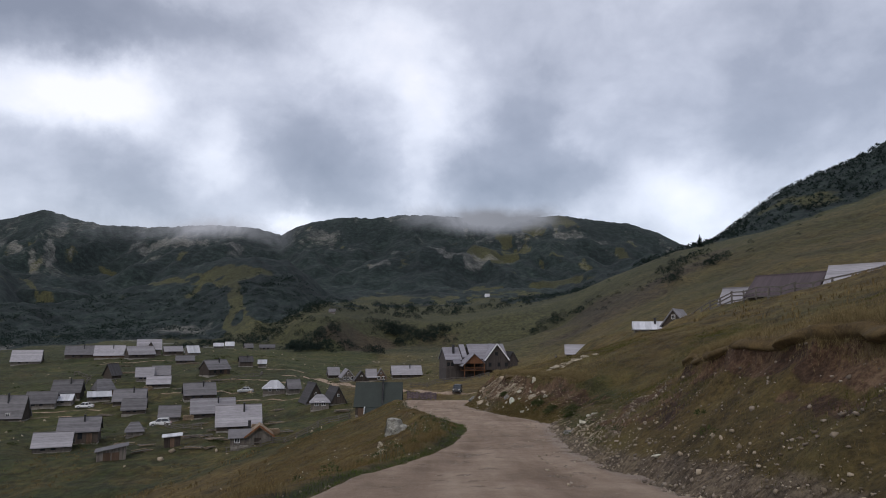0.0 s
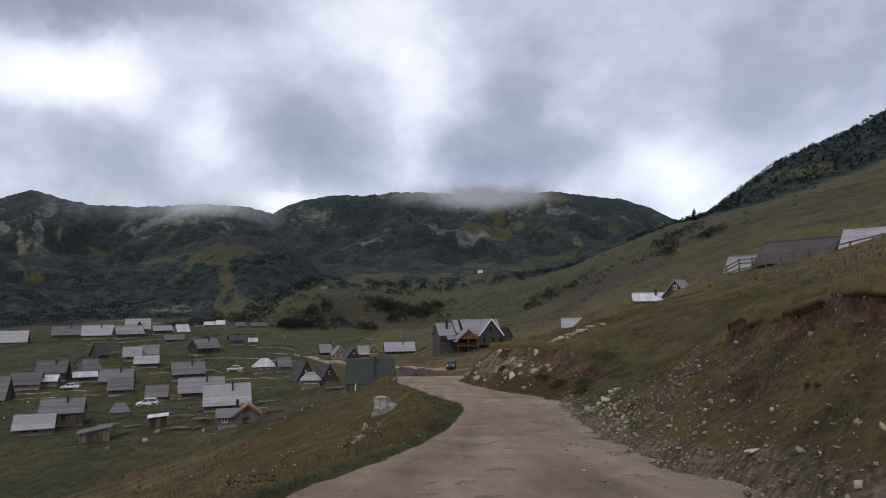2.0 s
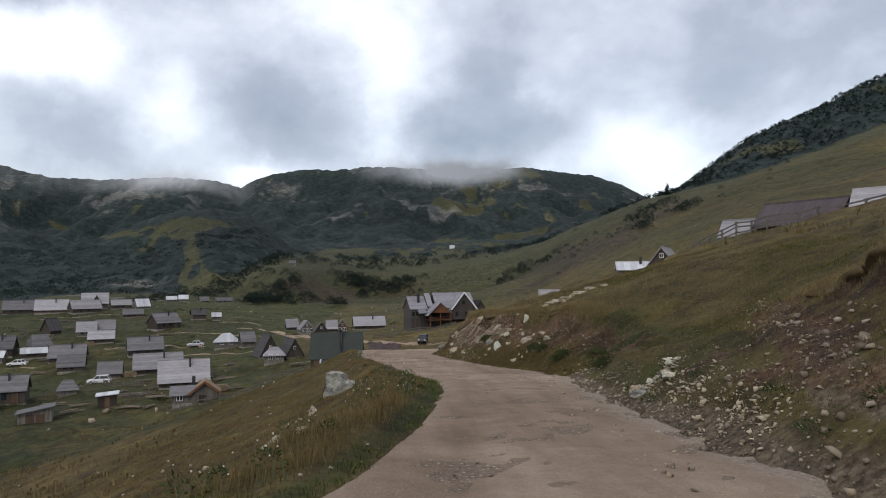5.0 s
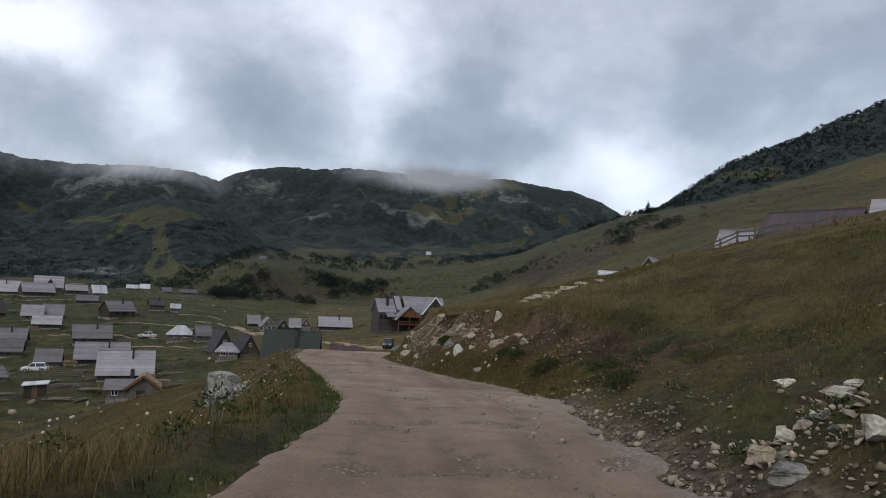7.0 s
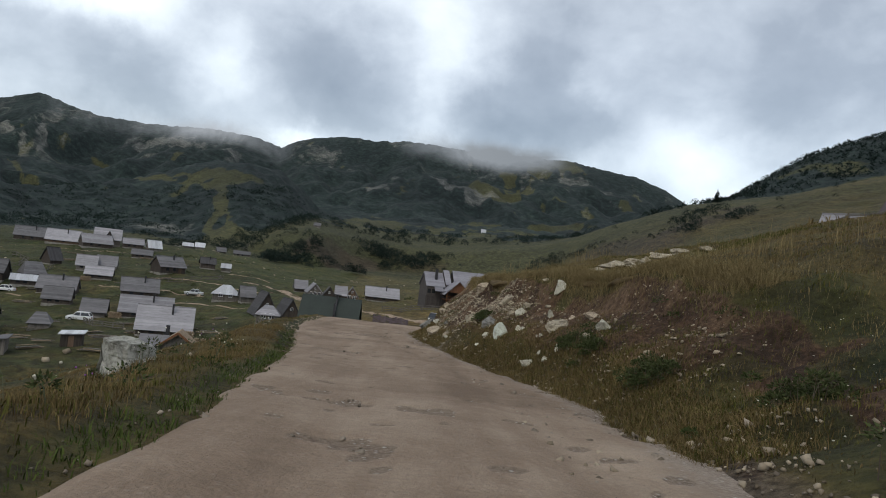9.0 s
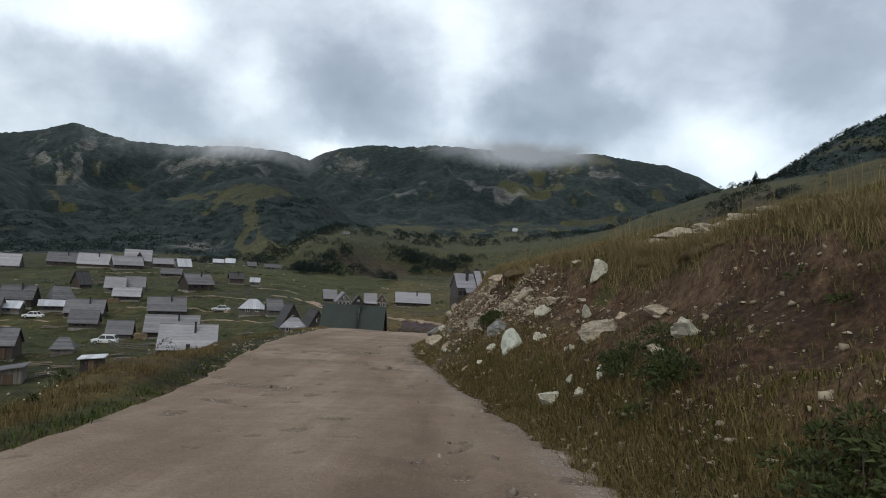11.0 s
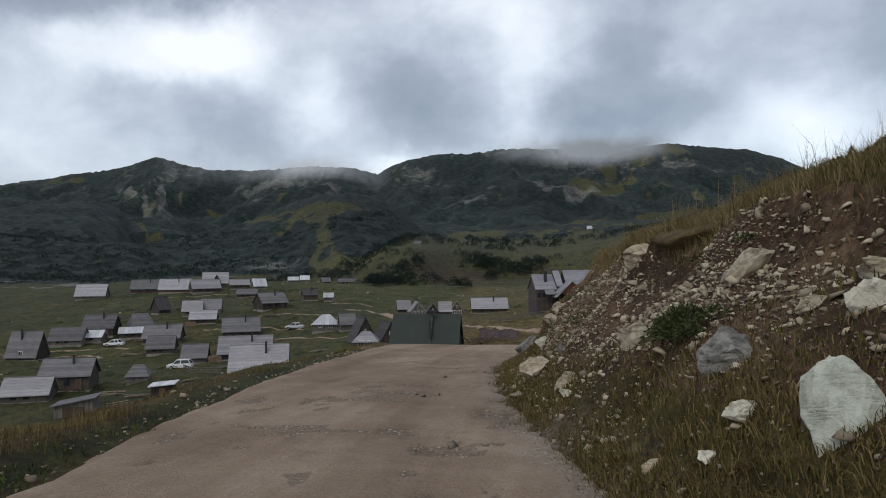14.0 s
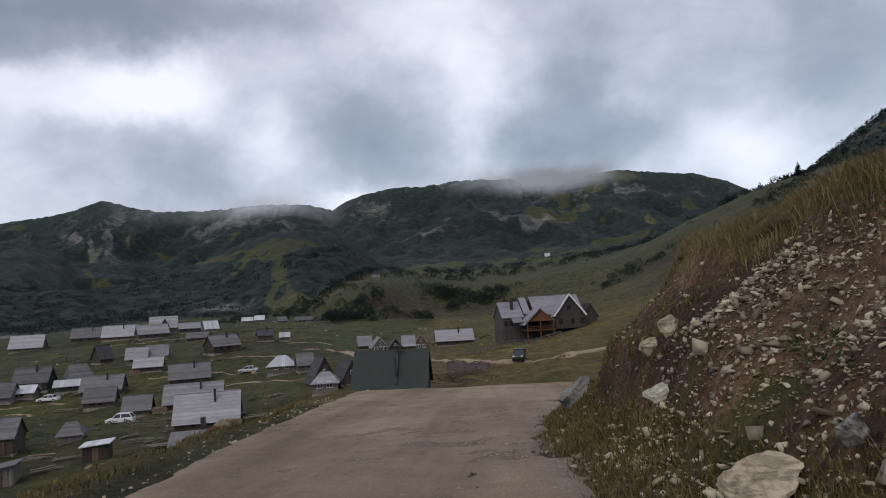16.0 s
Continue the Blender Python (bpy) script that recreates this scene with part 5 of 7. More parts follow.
def drape(name, line, width, mat, label, category="road", lift=0.05, seed=3):
    """A ragged strip that lies on the ground along a line."""
    pts = []
    for (ax, ay), (bx, by) in zip(line, line[1:]):
        n = max(2, int(math.hypot(bx - ax, by - ay) / 1.0))
        pts += [(ax + (bx - ax) * i / n, ay + (by - ay) * i / n) for i in range(n)]
    pts.append(line[-1])
    P2 = np.array(pts)
    for _ in range(6):
        P2[1:-1] = (P2[:-2] + P2[1:-1] * 2 + P2[2:]) / 4
    d = np.gradient(P2, axis=0)
    d /= np.linalg.norm(d, axis=1)[:, None]
    nrm = np.stack([-d[:, 1], d[:, 0]], 1)
    rows = []
    ts = np.linspace(-1, 1, 9)
    for i in range(len(P2)):
        wob = width / 2 * (1 + 0.35 * vnoise(np.array([i * 0.3]), np.array([seed + 0.5]), seed)[0])
        rows.append(P2[i] + nrm[i] * (ts[:, None] * wob))
    A = np.array(rows)
    Z = height(A[..., 0], A[..., 1]) + lift - 0.12 * (np.abs(ts)[None, :] > 0.95)
    n, m = Z.shape
    idx = np.arange(n * m).reshape(n, m)
    quads = np.stack([idx[:-1, :-1], idx[:-1, 1:], idx[1:, 1:], idx[1:, :-1]], -1).reshape(-1, 4)
    me = bpy.data.meshes.new(name)
    me.from_pydata(np.concatenate([A, Z[..., None]], -1).reshape(-1, 3).tolist(), [], quads.tolist())
    me.materials.append(MAT[mat])
    return tagged(new(name, me), label, category, kind="structure")


drape("village_track", [(9, 146.0), (0, 150), (-10, 163), (-25, 178), (-33, 194), (-41, 206), (-50, 212)], 3.0, "road", "pale dirt track winding through the village")
drape("village_track", [(9.5, 145.5), (15, 144.5), (22, 143)], 4.5, "road", "pale dirt yard below the lodge", seed=5)
drape("foot_path", [(-84, 157), (-90, 160), (-100, 159), (-112, 158)], 0.8, "road", "narrow pale footpath in the meadow", seed=6)
drape("foot_path", [(-50, 178), (-62, 183), (-76, 182)], 0.7, "road", "narrow pale footpath between the huts", seed=8)
lodge(9.2, 186.0, 14)
green_house(-10.7, 112.3, 2)
front_hut(-33.3, 117.5, 16)
dormer_house(-116.3, 264.4, 24)
steep_hut(-29.8, 153.2, 4.2, 5.0, 4.9, 30, "dark_roof", "dark_boards", "black steep-roofed hut with a small gable window")
steep_hut(-23.6, 146.2, 3.6, 4.5, 4.0, 32, "dark_roof", "dark_boards", "black hut with a steep roof beside the pyramid hut")
steep_hut(-28.2, 196.5, 3.6, 4.5, 3.6, 20, "board_roof", "grey_boards", "small hut with white windows across its gable", 3, 1.5)
steep_hut(-23.4, 191.3, 3.9, 4.5, 3.3, 12, "dark_roof", "dark_boards", "low dark hut showing its open gable", 0, 0.8)
steep_hut(-18.0, 194.2, 3.0, 4.0, 3.6, 8, "shingle_roof", "brown_boards", "narrow brown hut hung with red cloths", 2, 1.4)
flat_shed(-48.0, 120.4, 2.7, 3.0, 2.0, 22, "tin_roof", "dark_boards", "dark shed with a bright metal roof edge", 0.2, 1)
flat_shed(-54.7, 112.4, 4.3, 3.2, 1.7, 24, "shingle_roof", "grey_boards", "grey plank shed with a slanting roof and doors", 0.75, 2)
# huts and barns on the right-hand slope
hut(36.2, 68.7, 6.6, 5.0, 0.8, 2.0, -52, "brown_roof", "dark_boards", "low barn with a violet brown roof behind the fence", chimney=0, sink=1.3, name="barn", group="barns on the slope")
hut(42.0, 60.9, 10.5, 5.6, 0.9, 2.1, -44, "board_roof", "dark_boards", "long barn with a pale weathered board roof", chimney=0, sink=2.3, name="barn", group="barns on the slope")
hut(34.7, 77.2, 3.2, 3.6, 1.0, 1.6, -42, "board_roof", "dark_boards", "small open shed with a pale board roof", chimney=0, sink=0.9, name="barn", group="barns on the slope")
hut(30.0, 96.0, 4.6, 3.6, 0.8, 0.9, -14, "tin_roof", "grey_boards", "long low hut with a bright roof edge and chimney", chimney=1, sink=0.45, name="hut", group="barns on the slope")
steep_hut(33.3, 94.0, 3.2, 5.0, 2.9, -34, "board_roof", "dark_boards", "small dark hut with a steep pale roof", 0, 0.8)
hut(25.6, 120.5, 6.6, 4.2, 1.6, 1.4, -10, "board_roof", "dark_boards", "low hut with a pale roof and dark gables", chimney=0, sink=2.6, group="barns on the slope")
steep_hut(21.0, 124.0, 2.8, 4.0, 4.2, -8, "dark_roof", "dark_boards", "small black steep-roofed hut", 0, 0.8)
make_car(-90.1, 169.8, 12, "car_white", "white saloon car parked on the meadow")
make_car(-61.6, 147.6, 14, "car_white", "white off-road car parked between the huts", True)
make_car(-52.7, 179.5, 10, "car_silver", "silver hatchback on the village track")
make_car(3.2, 149.5, 82, "car_dark", "dark car with pale headlights beside the track", True)
fence([(29.8, 82), (31.0, 74), (32.2, 68), (33.0, 62), (35.4, 54), (39, 47), (44, 40)], "weathered grey rail fence along the grassy slope", 3, 1.2, 2.3, 4)
fence([(-30.0, 112.0), (-25.0, 116.0), (-20, 118.5), (-16.5, 119)], "low grey rail fence below the old hut", 3, 1.0, 2.0, 7)
fence([(-30.0, 112.0), (-36.0, 113.0)], "short piece of grey rail fence beside the old hut", 2, 0.9, 2.0, 9)
fence([(-7.5, 143.8), (-4.5, 143.6), (-1.6, 144.2)], "violet grey board fence by the parked car", 9, 1.7, 0.9, 11, "violet_boards", "board_fence")


def plank_stack(x, y, turn, n, length, seed, label):
    """Boards thrown on one another."""
    rnd = random.Random(seed)
    t = tagged(empty("plank_pile", pose(x, y, level(x, y), 0, 0, turn)), label, "planks", "piles of boards")
    for k in range(n):
        bm = bmesh.new()
        a, o, l = rnd.uniform(-0.25, 0.25), rnd.uniform(-0.9, 0.9), length * rnd.uniform(0.7, 1.1) / 2
        c = Vector((rnd.uniform(-0.5, 0.5), o, 0.15 + 0.09 * k * 0.6))
        d = Vector((math.cos(a), math.sin(a), rnd.uniform(-0.04, 0.06))) * l
        beam(bm, c - d, c + d, 0.24, 0.07)
        part("board", bm, "grey_boards" if k % 3 else "rough_boards", t)


def woodpile(x, y, turn, label):
    """Split logs stacked in rows, ends to the front."""
    rnd = random.Random(int(x * 7 + y))
    t = tagged(empty("woodpile", pose(x, y, level(x, y), 0, 0, turn)), label, "firewood", "stacks of firewood")
    for j in range(4):
        for i in range(8 - j % 2):
            bm = bmesh.new()
            r = rnd.uniform(0.13, 0.17)
            bmesh.ops.create_cone(bm, cap_ends=True, segments=7, radius1=r, radius2=r * 0.95, depth=1.0, matrix=Matrix.Translation((i * 0.31 - 1.1 + 0.15 * (j % 2), rnd.uniform(-0.06, 0.06), 0.18 + 0.27 * j)) @ Matrix.Rotation(math.pi / 2, 4, "X"))
            part("log", bm, "rough_boards", t)


for k, (px, py, a, n, l) in enumerate(((-53.3, 121.7, 30, 5, 3.0), (-43.1, 116.5, 5, 6, 3.6), (-40.5, 117.8, 60, 4, 2.6), (-33.2, 133.3, 15, 6, 3.4), (-28.5, 122.7, 35, 6, 3.2), (-44.1, 132.3, 10, 6, 3.6), (-61.4, 133.9, 25, 5, 3.2), (-52.1, 134.6, 80, 4, 2.6), (-47.5, 128.0, 20, 9, 4.0), (-44.0, 126.0, 70, 6, 3.0), (-58.5, 124.5, 10, 7, 3.5), (-52.0, 145.0, 35, 6, 3.0), (-80.0, 161.0, 15, 8, 4.5), (-73.0, 186.5, 50, 6, 3.2), (-101.0, 214.0, 12, 9, 6.0), (-112.0, 236.0, 8, 8, 6.5), (-36.5, 150.0, 60, 6, 3.2), (-20.0, 136.0, 25, 8, 3.4), (-14.5, 168.0, 15, 6, 4.0), (-66.0, 196.0, 30, 7, 4.0), (-41.0, 122.5, 5, 8, 3.6), (-51.5, 116.0, 40, 7, 3.0), (-38.0, 137.5, 15, 5, 2.6), (-63.5, 141.5, 65, 6, 3.0), (-85.0, 172.0, 25, 6, 3.4), (-96.0, 182.0, 12, 6, 4.0), (-58.0, 170.0, 50, 5, 2.8), (-88.0, 235.0, 18, 8, 5.0), (-76.0, 232.0, 40, 7, 4.4), (-19.0, 158.0, 70, 6, 2.8))):
    plank_stack(px, py, a, n, l, 60 + k, "loose pile of weathered boards lying in the village grass")
for px, py, a in ((-72.8, 127.2, 20), (-57.0, 151.5, 20), (-36.0, 131.6, 20), (-82.0, 187.0, 20), (-30.5, 121.5, 16)):
    woodpile(px, py, a, "stack of split firewood beside a hut")
fence([(-118, 215), (-108, 206), (-104, 196), (-108, 186)], "old grey rail fence round a meadow plot", 2, 1.0, 3.0, 21)
fence([(-70, 190), (-62, 196), (-56, 206), (-58, 216)], "grey rail fence between the meadow and the huts", 2, 1.0, 3.0, 23)
fence([(-50, 140), (-56, 141.5), (-60, 146)], "short grey rail fence between the huts", 3, 1.0, 2.0, 25)
fence([(-90, 185), (-95, 190), (-96, 197)], "short grey rail fence beside a hut", 2, 1.0, 2.4, 27)
fence([(-8, 168), (-2, 172), (5, 175), (12, 176)], "low grey rail fence in front of the lodge", 3, 1.1, 2.5, 29)
hut(-65.0, 389.0, 3.4, 3.0, 1.1, 1.3, 4, "shingle_roof", "grey_boards", "small far cottage with a grey roof on the hillock", chimney=0, name="cottage", group="far cottages")
hut(45.3, 677.0, 4.5, 4.0, 1.4, 2.6, -8, "tin_roof", "white_paint", "small white cottage far off on the grassy plateau", chimney=0, name="cottage", group="far cottages")

for k, line in enumerate(([(-112, 166), (-100, 163), (-92, 166), (-84, 166)], [(-70, 196), (-60, 199), (-50, 196), (-40, 188)], [(-125, 244), (-110, 243), (-98, 247)], [(-30, 160), (-40, 164), (-50, 168), (-57, 165)], [(-60, 226), (-52, 228), (-45, 220)])):
    drape("foot_path", line, 0.7, "road", "narrow pale footpath trodden in the village grass", seed=12 + k)


# ---------------------------------------------------------------- rocks, plants and bushes
def stone_material(name, dark, light, lichen, cracks=0.4):
    nt, b = material(name)
    p = coords(nt)
    info = nt.nodes.new("ShaderNodeObjectInfo")
    n1 = noise_tex(nt, p, 3.2, 6, 0.68).outputs[0]
    n2 = noise_tex(nt, p, 16, 5, 0.7).outputs[0]
    f = fmath(nt, "ADD", fmath(nt, "MULTIPLY", n1, 0.55), fmath(nt, "MULTIPLY", n2, 0.45))
    c = ramp(nt, f, [(0.40, dark), (0.51, light), (0.63, tuple(min(1, v * 1.2) for v in light))])
    spot = ramp(nt, noise_tex(nt, p, 7, 4, 0.6).outputs[0], [(0.57, (0, 0, 0)), (0.66, (1, 1, 1))])
    mp = nt.nodes.new("ShaderNodeMapping")
    mp.inputs["Scale"].default_value = (1.2, 2.0, 9.0)
    mp.inputs["Rotation"].default_value = (0.25, 0.4, 0.0)
    link(nt, p, mp.inputs[0])
    crack = ramp(nt, noise_tex(nt, mp.outputs[0], 2.2, 6, 0.65, 0.3).outputs[0], [(0.36, (1, 1, 1)), (0.47, (0, 0, 0))])
    c = mixc(nt, fmath(nt, "MULTIPLY", crack, cracks), c, dark)
    c = mixc(nt, fmath(nt, "MULTIPLY", spot, 0.5), c, lichen)
    tone = fmath(nt, "ADD", 0.75, fmath(nt, "MULTIPLY", info.outputs["Random"], 0.35))
    c = mixc(nt, 1.0, c, tone, "MULTIPLY")
    link(nt, c, b.inputs["Base Color"])
    b.inputs["Roughness"].default_value = 0.9
    bump(nt, b, fmath(nt, "SUBTRACT", f, fmath(nt, "MULTIPLY", crack, cracks)), 0.9, 0.035)


def island_material(name, dark, light, rough=0.85, trans=0.25):
    """For loose pieces joined in one mesh: every piece has its own tone."""
    nt, b = material(name)
    g = nt.nodes.new("ShaderNodeNewGeometry")
    p = coords(nt)
    n1 = noise_tex(nt, p, 0.6, 4, 0.6).outputs[0]
    f = fmath(nt, "ADD", fmath(nt, "MULTIPLY", g.outputs["Random Per Island"], 0.6), fmath(nt, "MULTIPLY", n1, 0.5))
    link(nt, ramp(nt, f, [(0.15, dark), (0.85, light)]), b.inputs["Base Color"])
    b.inputs["Roughness"].default_value = rough
    b.inputs["Specular IOR Level"].default_value = 0.06
    return nt, b


stone_material("pale_stone", (0.15, 0.125, 0.09), (0.41, 0.36, 0.27), (0.14, 0.13, 0.11))
stone_material("grey_stone", (0.085, 0.085, 0.08), (0.22, 0.215, 0.20), (0.30, 0.29, 0.26))
stone_material("white_stone", (0.30, 0.28, 0.22), (0.54, 0.52, 0.43), (0.24, 0.24, 0.19), 0.15)
stone_material("lime_stone", (0.36, 0.37, 0.31), (0.56, 0.59, 0.51), (0.34, 0.37, 0.31), 0.12)
stone_material("grey_boulder", (0.13, 0.125, 0.105), (0.33, 0.325, 0.29), (0.12, 0.13, 0.09))
stone_material("tan_stone", (0.22, 0.175, 0.125), (0.44, 0.37, 0.28), (0.16, 0.135, 0.10))
island_material("loose_stone", (0.075, 0.057, 0.040), (0.42, 0.355, 0.265), 0.9)
island_material("chipped_stone", (0.07, 0.055, 0.038), (0.50, 0.435, 0.33), 0.9)
island_material("grit", (0.085, 0.068, 0.054), (0.33, 0.28, 0.225), 0.9)
island_material("dry_grass", (0.056, 0.040, 0.018), (0.195, 0.145, 0.066))
island_material("straw", (0.085, 0.066, 0.030), (0.27, 0.212, 0.108))
island_material("green_grass", (0.032, 0.034, 0.010), (0.110, 0.108, 0.030))
island_material("fresh_grass", (0.022, 0.036, 0.010), (0.085, 0.110, 0.030))
island_material("leaf", (0.020, 0.030, 0.011), (0.062, 0.080, 0.028))
island_material("shrub_leaf", (0.024, 0.033, 0.013), (0.070, 0.084, 0.034))
island_material("purple_flower", (0.16, 0.05, 0.22), (0.30, 0.13, 0.36))
island_material("grey_leaf", (0.06, 0.07, 0.045), (0.16, 0.175, 0.12))
# hill pines carry the same blue haze tint in their base colours
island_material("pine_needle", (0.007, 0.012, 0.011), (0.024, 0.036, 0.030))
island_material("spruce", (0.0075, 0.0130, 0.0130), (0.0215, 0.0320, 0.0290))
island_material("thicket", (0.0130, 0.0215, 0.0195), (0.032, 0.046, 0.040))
island_material("flower", (0.36, 0.33, 0.26), (0.60, 0.57, 0.48))
island_material("twig", (0.045, 0.035, 0.028), (0.16, 0.135, 0.11))
RNG = np.random.default_rng(7)


def mass(name, verts, faces, mat, label, category, smooth=False):
    """Very many loose pieces as one object."""
    V, F = np.asarray(verts, np.float32).reshape(-1, 3), np.asarray(faces, np.int32)
    me = bpy.data.meshes.new(name)
    k = F.shape[1]
    me.vertices.add(len(V))
    me.vertices.foreach_set("co", V.ravel())
    me.loops.add(F.size)
    me.loops.foreach_set("vertex_index", F.ravel())
    me.polygons.add(len(F))
    me.polygons.foreach_set("loop_start", np.arange(0, F.size, k, dtype=np.int32))
    if smooth:
        me.polygons.foreach_set("use_smooth", np.ones(len(F), bool))
    me.update(calc_edges=True)
    me.materials.append(MAT[mat])
    return tagged(new(name, me), label, category, kind="stuff")


def blades(P, length, width, lean, rng=RNG):
    """Grass blades: one bent, tapered strip for every point of P. Returns vertices and triangles."""
    n = len(P)
    a = rng.uniform(0, 2 * np.pi, n)
    side = np.stack([np.cos(a), np.sin(a), np.zeros(n)], 1)
    b = rng.uniform(0, 2 * np.pi, n)
    out = np.stack([np.cos(b), np.sin(b), np.zeros(n)], 1) * (lean * rng.uniform(0.2, 1.2, n))[:, None]
    up = np.array([0, 0, 1.0])
    L, W = length[:, None], width[:, None]
    mid = P + (up * 0.55 + out * 0.3) * L
    tip = P + (up * (1 - 0.25 * np.linalg.norm(out, axis=1)[:, None]) + out) * L
    V = np.stack([P - side * W / 2 - up * 0.03, P + side * W / 2 - up * 0.03, mid - side * W * 0.36, mid + side * W * 0.36, tip], 1)
    i = np.arange(n)[:, None] * 5
    F = np.concatenate([i + [0, 1, 3], i + [0, 3, 2], i + [2, 3, 4]], 0)
    return V.reshape(-1, 3), F


def tufts(x, y, per, spread, length, width, lean=0.5, rng=RNG):
    """Tufts of blades at the points x, y."""
    n = len(x)
    k = np.repeat(np.arange(n), per)
    r = rng.normal(0, 1, (n * per, 2)) * np.repeat(np.broadcast_to(spread, n), per)[:, None]
    px, py = x[k] + r[:, 0], y[k] + r[:, 1]
    pz = height(px, py)
    ln = np.repeat(np.broadcast_to(length, n), per) * rng.uniform(0.55, 1.15, n * per)
    return blades(np.stack([px, py, pz], 1), ln, np.repeat(np.broadcast_to(width, n), per) * rng.uniform(0.7, 1.3, n * per), lean, rng)


def scatter(n, x0, x1, y0, y1, rng=RNG):
    return rng.uniform(x0, x1, n), rng.uniform(y0, y1, n)


def beside(x, y):
    yy = np.clip(y, -30, 130)
    return x - road_right(yy), road_left(yy) - x


def bank_soil(x, y):
    """1 where the bank is bare earth."""
    r, _ = beside(x, y)
    wc, wa = step(31, 36, y) * (1 - step(54, 60, y)), 1 - step(20, 27, y)
    away = r - lip_line(y)
    s = step(0.2, 0.7, r) * (1 - step(2.0, 2.3, r)) * wc
    s = np.maximum(s, step(0.3, 1.0, r) * (1 - step(-0.3, 0, away)) * wa * 0.35)
    return np.maximum(s, 1.2 * step(-0.5, -0.3, away) * (1 - step(-0.05, 0.1, away)) * wa)


def scree_zone(x, y):
    """1 on the broken face of the bank near the bend."""
    r, _ = beside(x, y)
    return step(0.7, 1.1, r) * (1 - step(1.9, 2.3, r)) * step(41.8, 44, y) * (1 - step(49.5, 51.5, y))


def grass():
    rng = np.random.default_rng(11)
    # dry grass on the slope above the bank and on the left-hand slope
    x, y = scatter(80000, -13, 16, 3, 70, rng)
    r, l = beside(x, y)
    d = np.maximum(r, l)
    n = fbm(x * 0.35, y * 0.35, 3, 81)
    keep = (d > 0.35) & (rng.uniform(0, 1, len(x)) < np.clip(0.75 + 0.5 * n, 0.15, 1) * (1 - (0.82 - 0.45 * step(-0.1, 0.35, fbm(x * 0.9, y * 0.9, 3, 83))) * bank_soil(x, y)) * (1 - 0.9 * scree_zone(x, y)) * (1 - step(9, 22, d) * 0.6) * (1 - 0.6 * step(50, 75, y)))
    x, y, r, l, d, n = (v[keep] for v in (x, y, r, l, d, n))
    brow = np.maximum(np.exp(-((r - 3.4) / 0.7) ** 2) * step(34, 39, y) * (1 - step(56, 62, y)), np.exp(-((r - lip_line(y) - 0.6) / 0.7) ** 2) * (1 - step(22, 26, y)))
    ln = 0.05 + 0.04 * np.clip(n + 0.5, 0, 1.5) + 0.08 * brow + 0.05 * rng.uniform(0, 1, len(x)) ** 3
    ln = ln * (0.55 + 0.45 * step(0.3, 1.5, d)) + 0.05 * np.exp(-((l - 1.6) / 1.0) ** 2) * step(16, 20, y) * (1 - step(28, 34, y))
    wid = 0.004 + 0.00014 * y
    green = n + rng.normal(0, 0.35, len(x)) - 0.9 * brow - 0.75 * (l > 0.9) + 0.45 * (r > 0.2) * (r < 3.6) * step(20, 24, y) * (1 - step(33, 37, y)) + 0.5 * np.exp(-((l - 0.2) / 0.25) ** 2) * (1 - 0.8 * step(32, 42, y)) > 0.30
    for name, m, mat, lab in (("dry_grass", ~green, "dry_grass", "dry straw-coloured mountain grass on the slopes"), ("green_grass", green, "green_grass", "short green grass between the dry tufts")):
        V, F = tufts(x[m], y[m], 9, 0.11, ln[m], wid[m], 1.1, rng)
        mass(name, V, F, mat, lab, "grass")
    # thick turf that hangs over the torn edges of both banks
    for name, y0, y1, n, edge in (("turf_edge", 34.5, 61, 7200, lambda v: 2.42 + 0 * v), ("turf_edge", 2.0, 26, 4200, lambda v: lip_line(v) + 0.1)):
        y = rng.uniform(y0, y1, n)
        x = road_right(y) + edge(y) + np.abs(rng.normal(0, 0.35, n)) - 0.2 * (rng.uniform(0, 1, n) < 0.15)
        keep = rng.uniform(0, 1, n) < np.clip(0.8 + 0.9 * vnoise(y * 0.7, x * 0.7, 12), 0.15, 1)
        x, y = x[keep], y[keep]
        V, F = tufts(x, y, 20, 0.09, rng.uniform(0.10, 0.30, len(x)), 0.003 + 0.00006 * y, 1.15, rng)
        mass(name, V, F, "straw", "golden dry turf hanging over the edge of the bank", "grass")
    # single tall stalks that stand against the sky
    y = rng.uniform(36, 50, 900)
    x = road_right(y) + rng.uniform(2.6, 5.5, len(y))
    keep = vnoise(x * 0.8, y * 0.8, 13) > -0.1
    x, y = x[keep], y[keep]
    V, F = tufts(x, y, 2, 0.08, rng.uniform(0.35, 0.75, len(x)), 0.006, 0.35, rng)
    mass("grass_stalks", V, F, "straw", "tall thin seeding grass stalks above the bank", "grass")
    # brown grass at the foot of the bank
    y = rng.uniform(30, 60, 13000)
    x = road_right(y) + np.abs(rng.normal(0.15, 0.55, len(y)))
    keep = vnoise(x * 1.1, y * 1.1, 14) > -1.0 + 0.6 * rng.uniform(0, 1, len(y))
    x, y = x[keep], y[keep]
    keep = rng.uniform(0, 1, len(x)) > 0.5 * scree_zone(x, y) + 0.55 * step(42.5, 44.5, y)
    x, y = x[keep], y[keep]
    g = rng.uniform(0, 1, len(x)) < 0.28
    V, F = tufts(x[g], y[g], 12, 0.10, rng.uniform(0.04, 0.10, int(g.sum())), 0.004 + 0.00010 * y[g], 1.6, rng)
    mass("foot_herbs", V, F, "green_grass", "low green herbs at the foot of the bank", "grass")
    x, y = x[~g], y[~g]
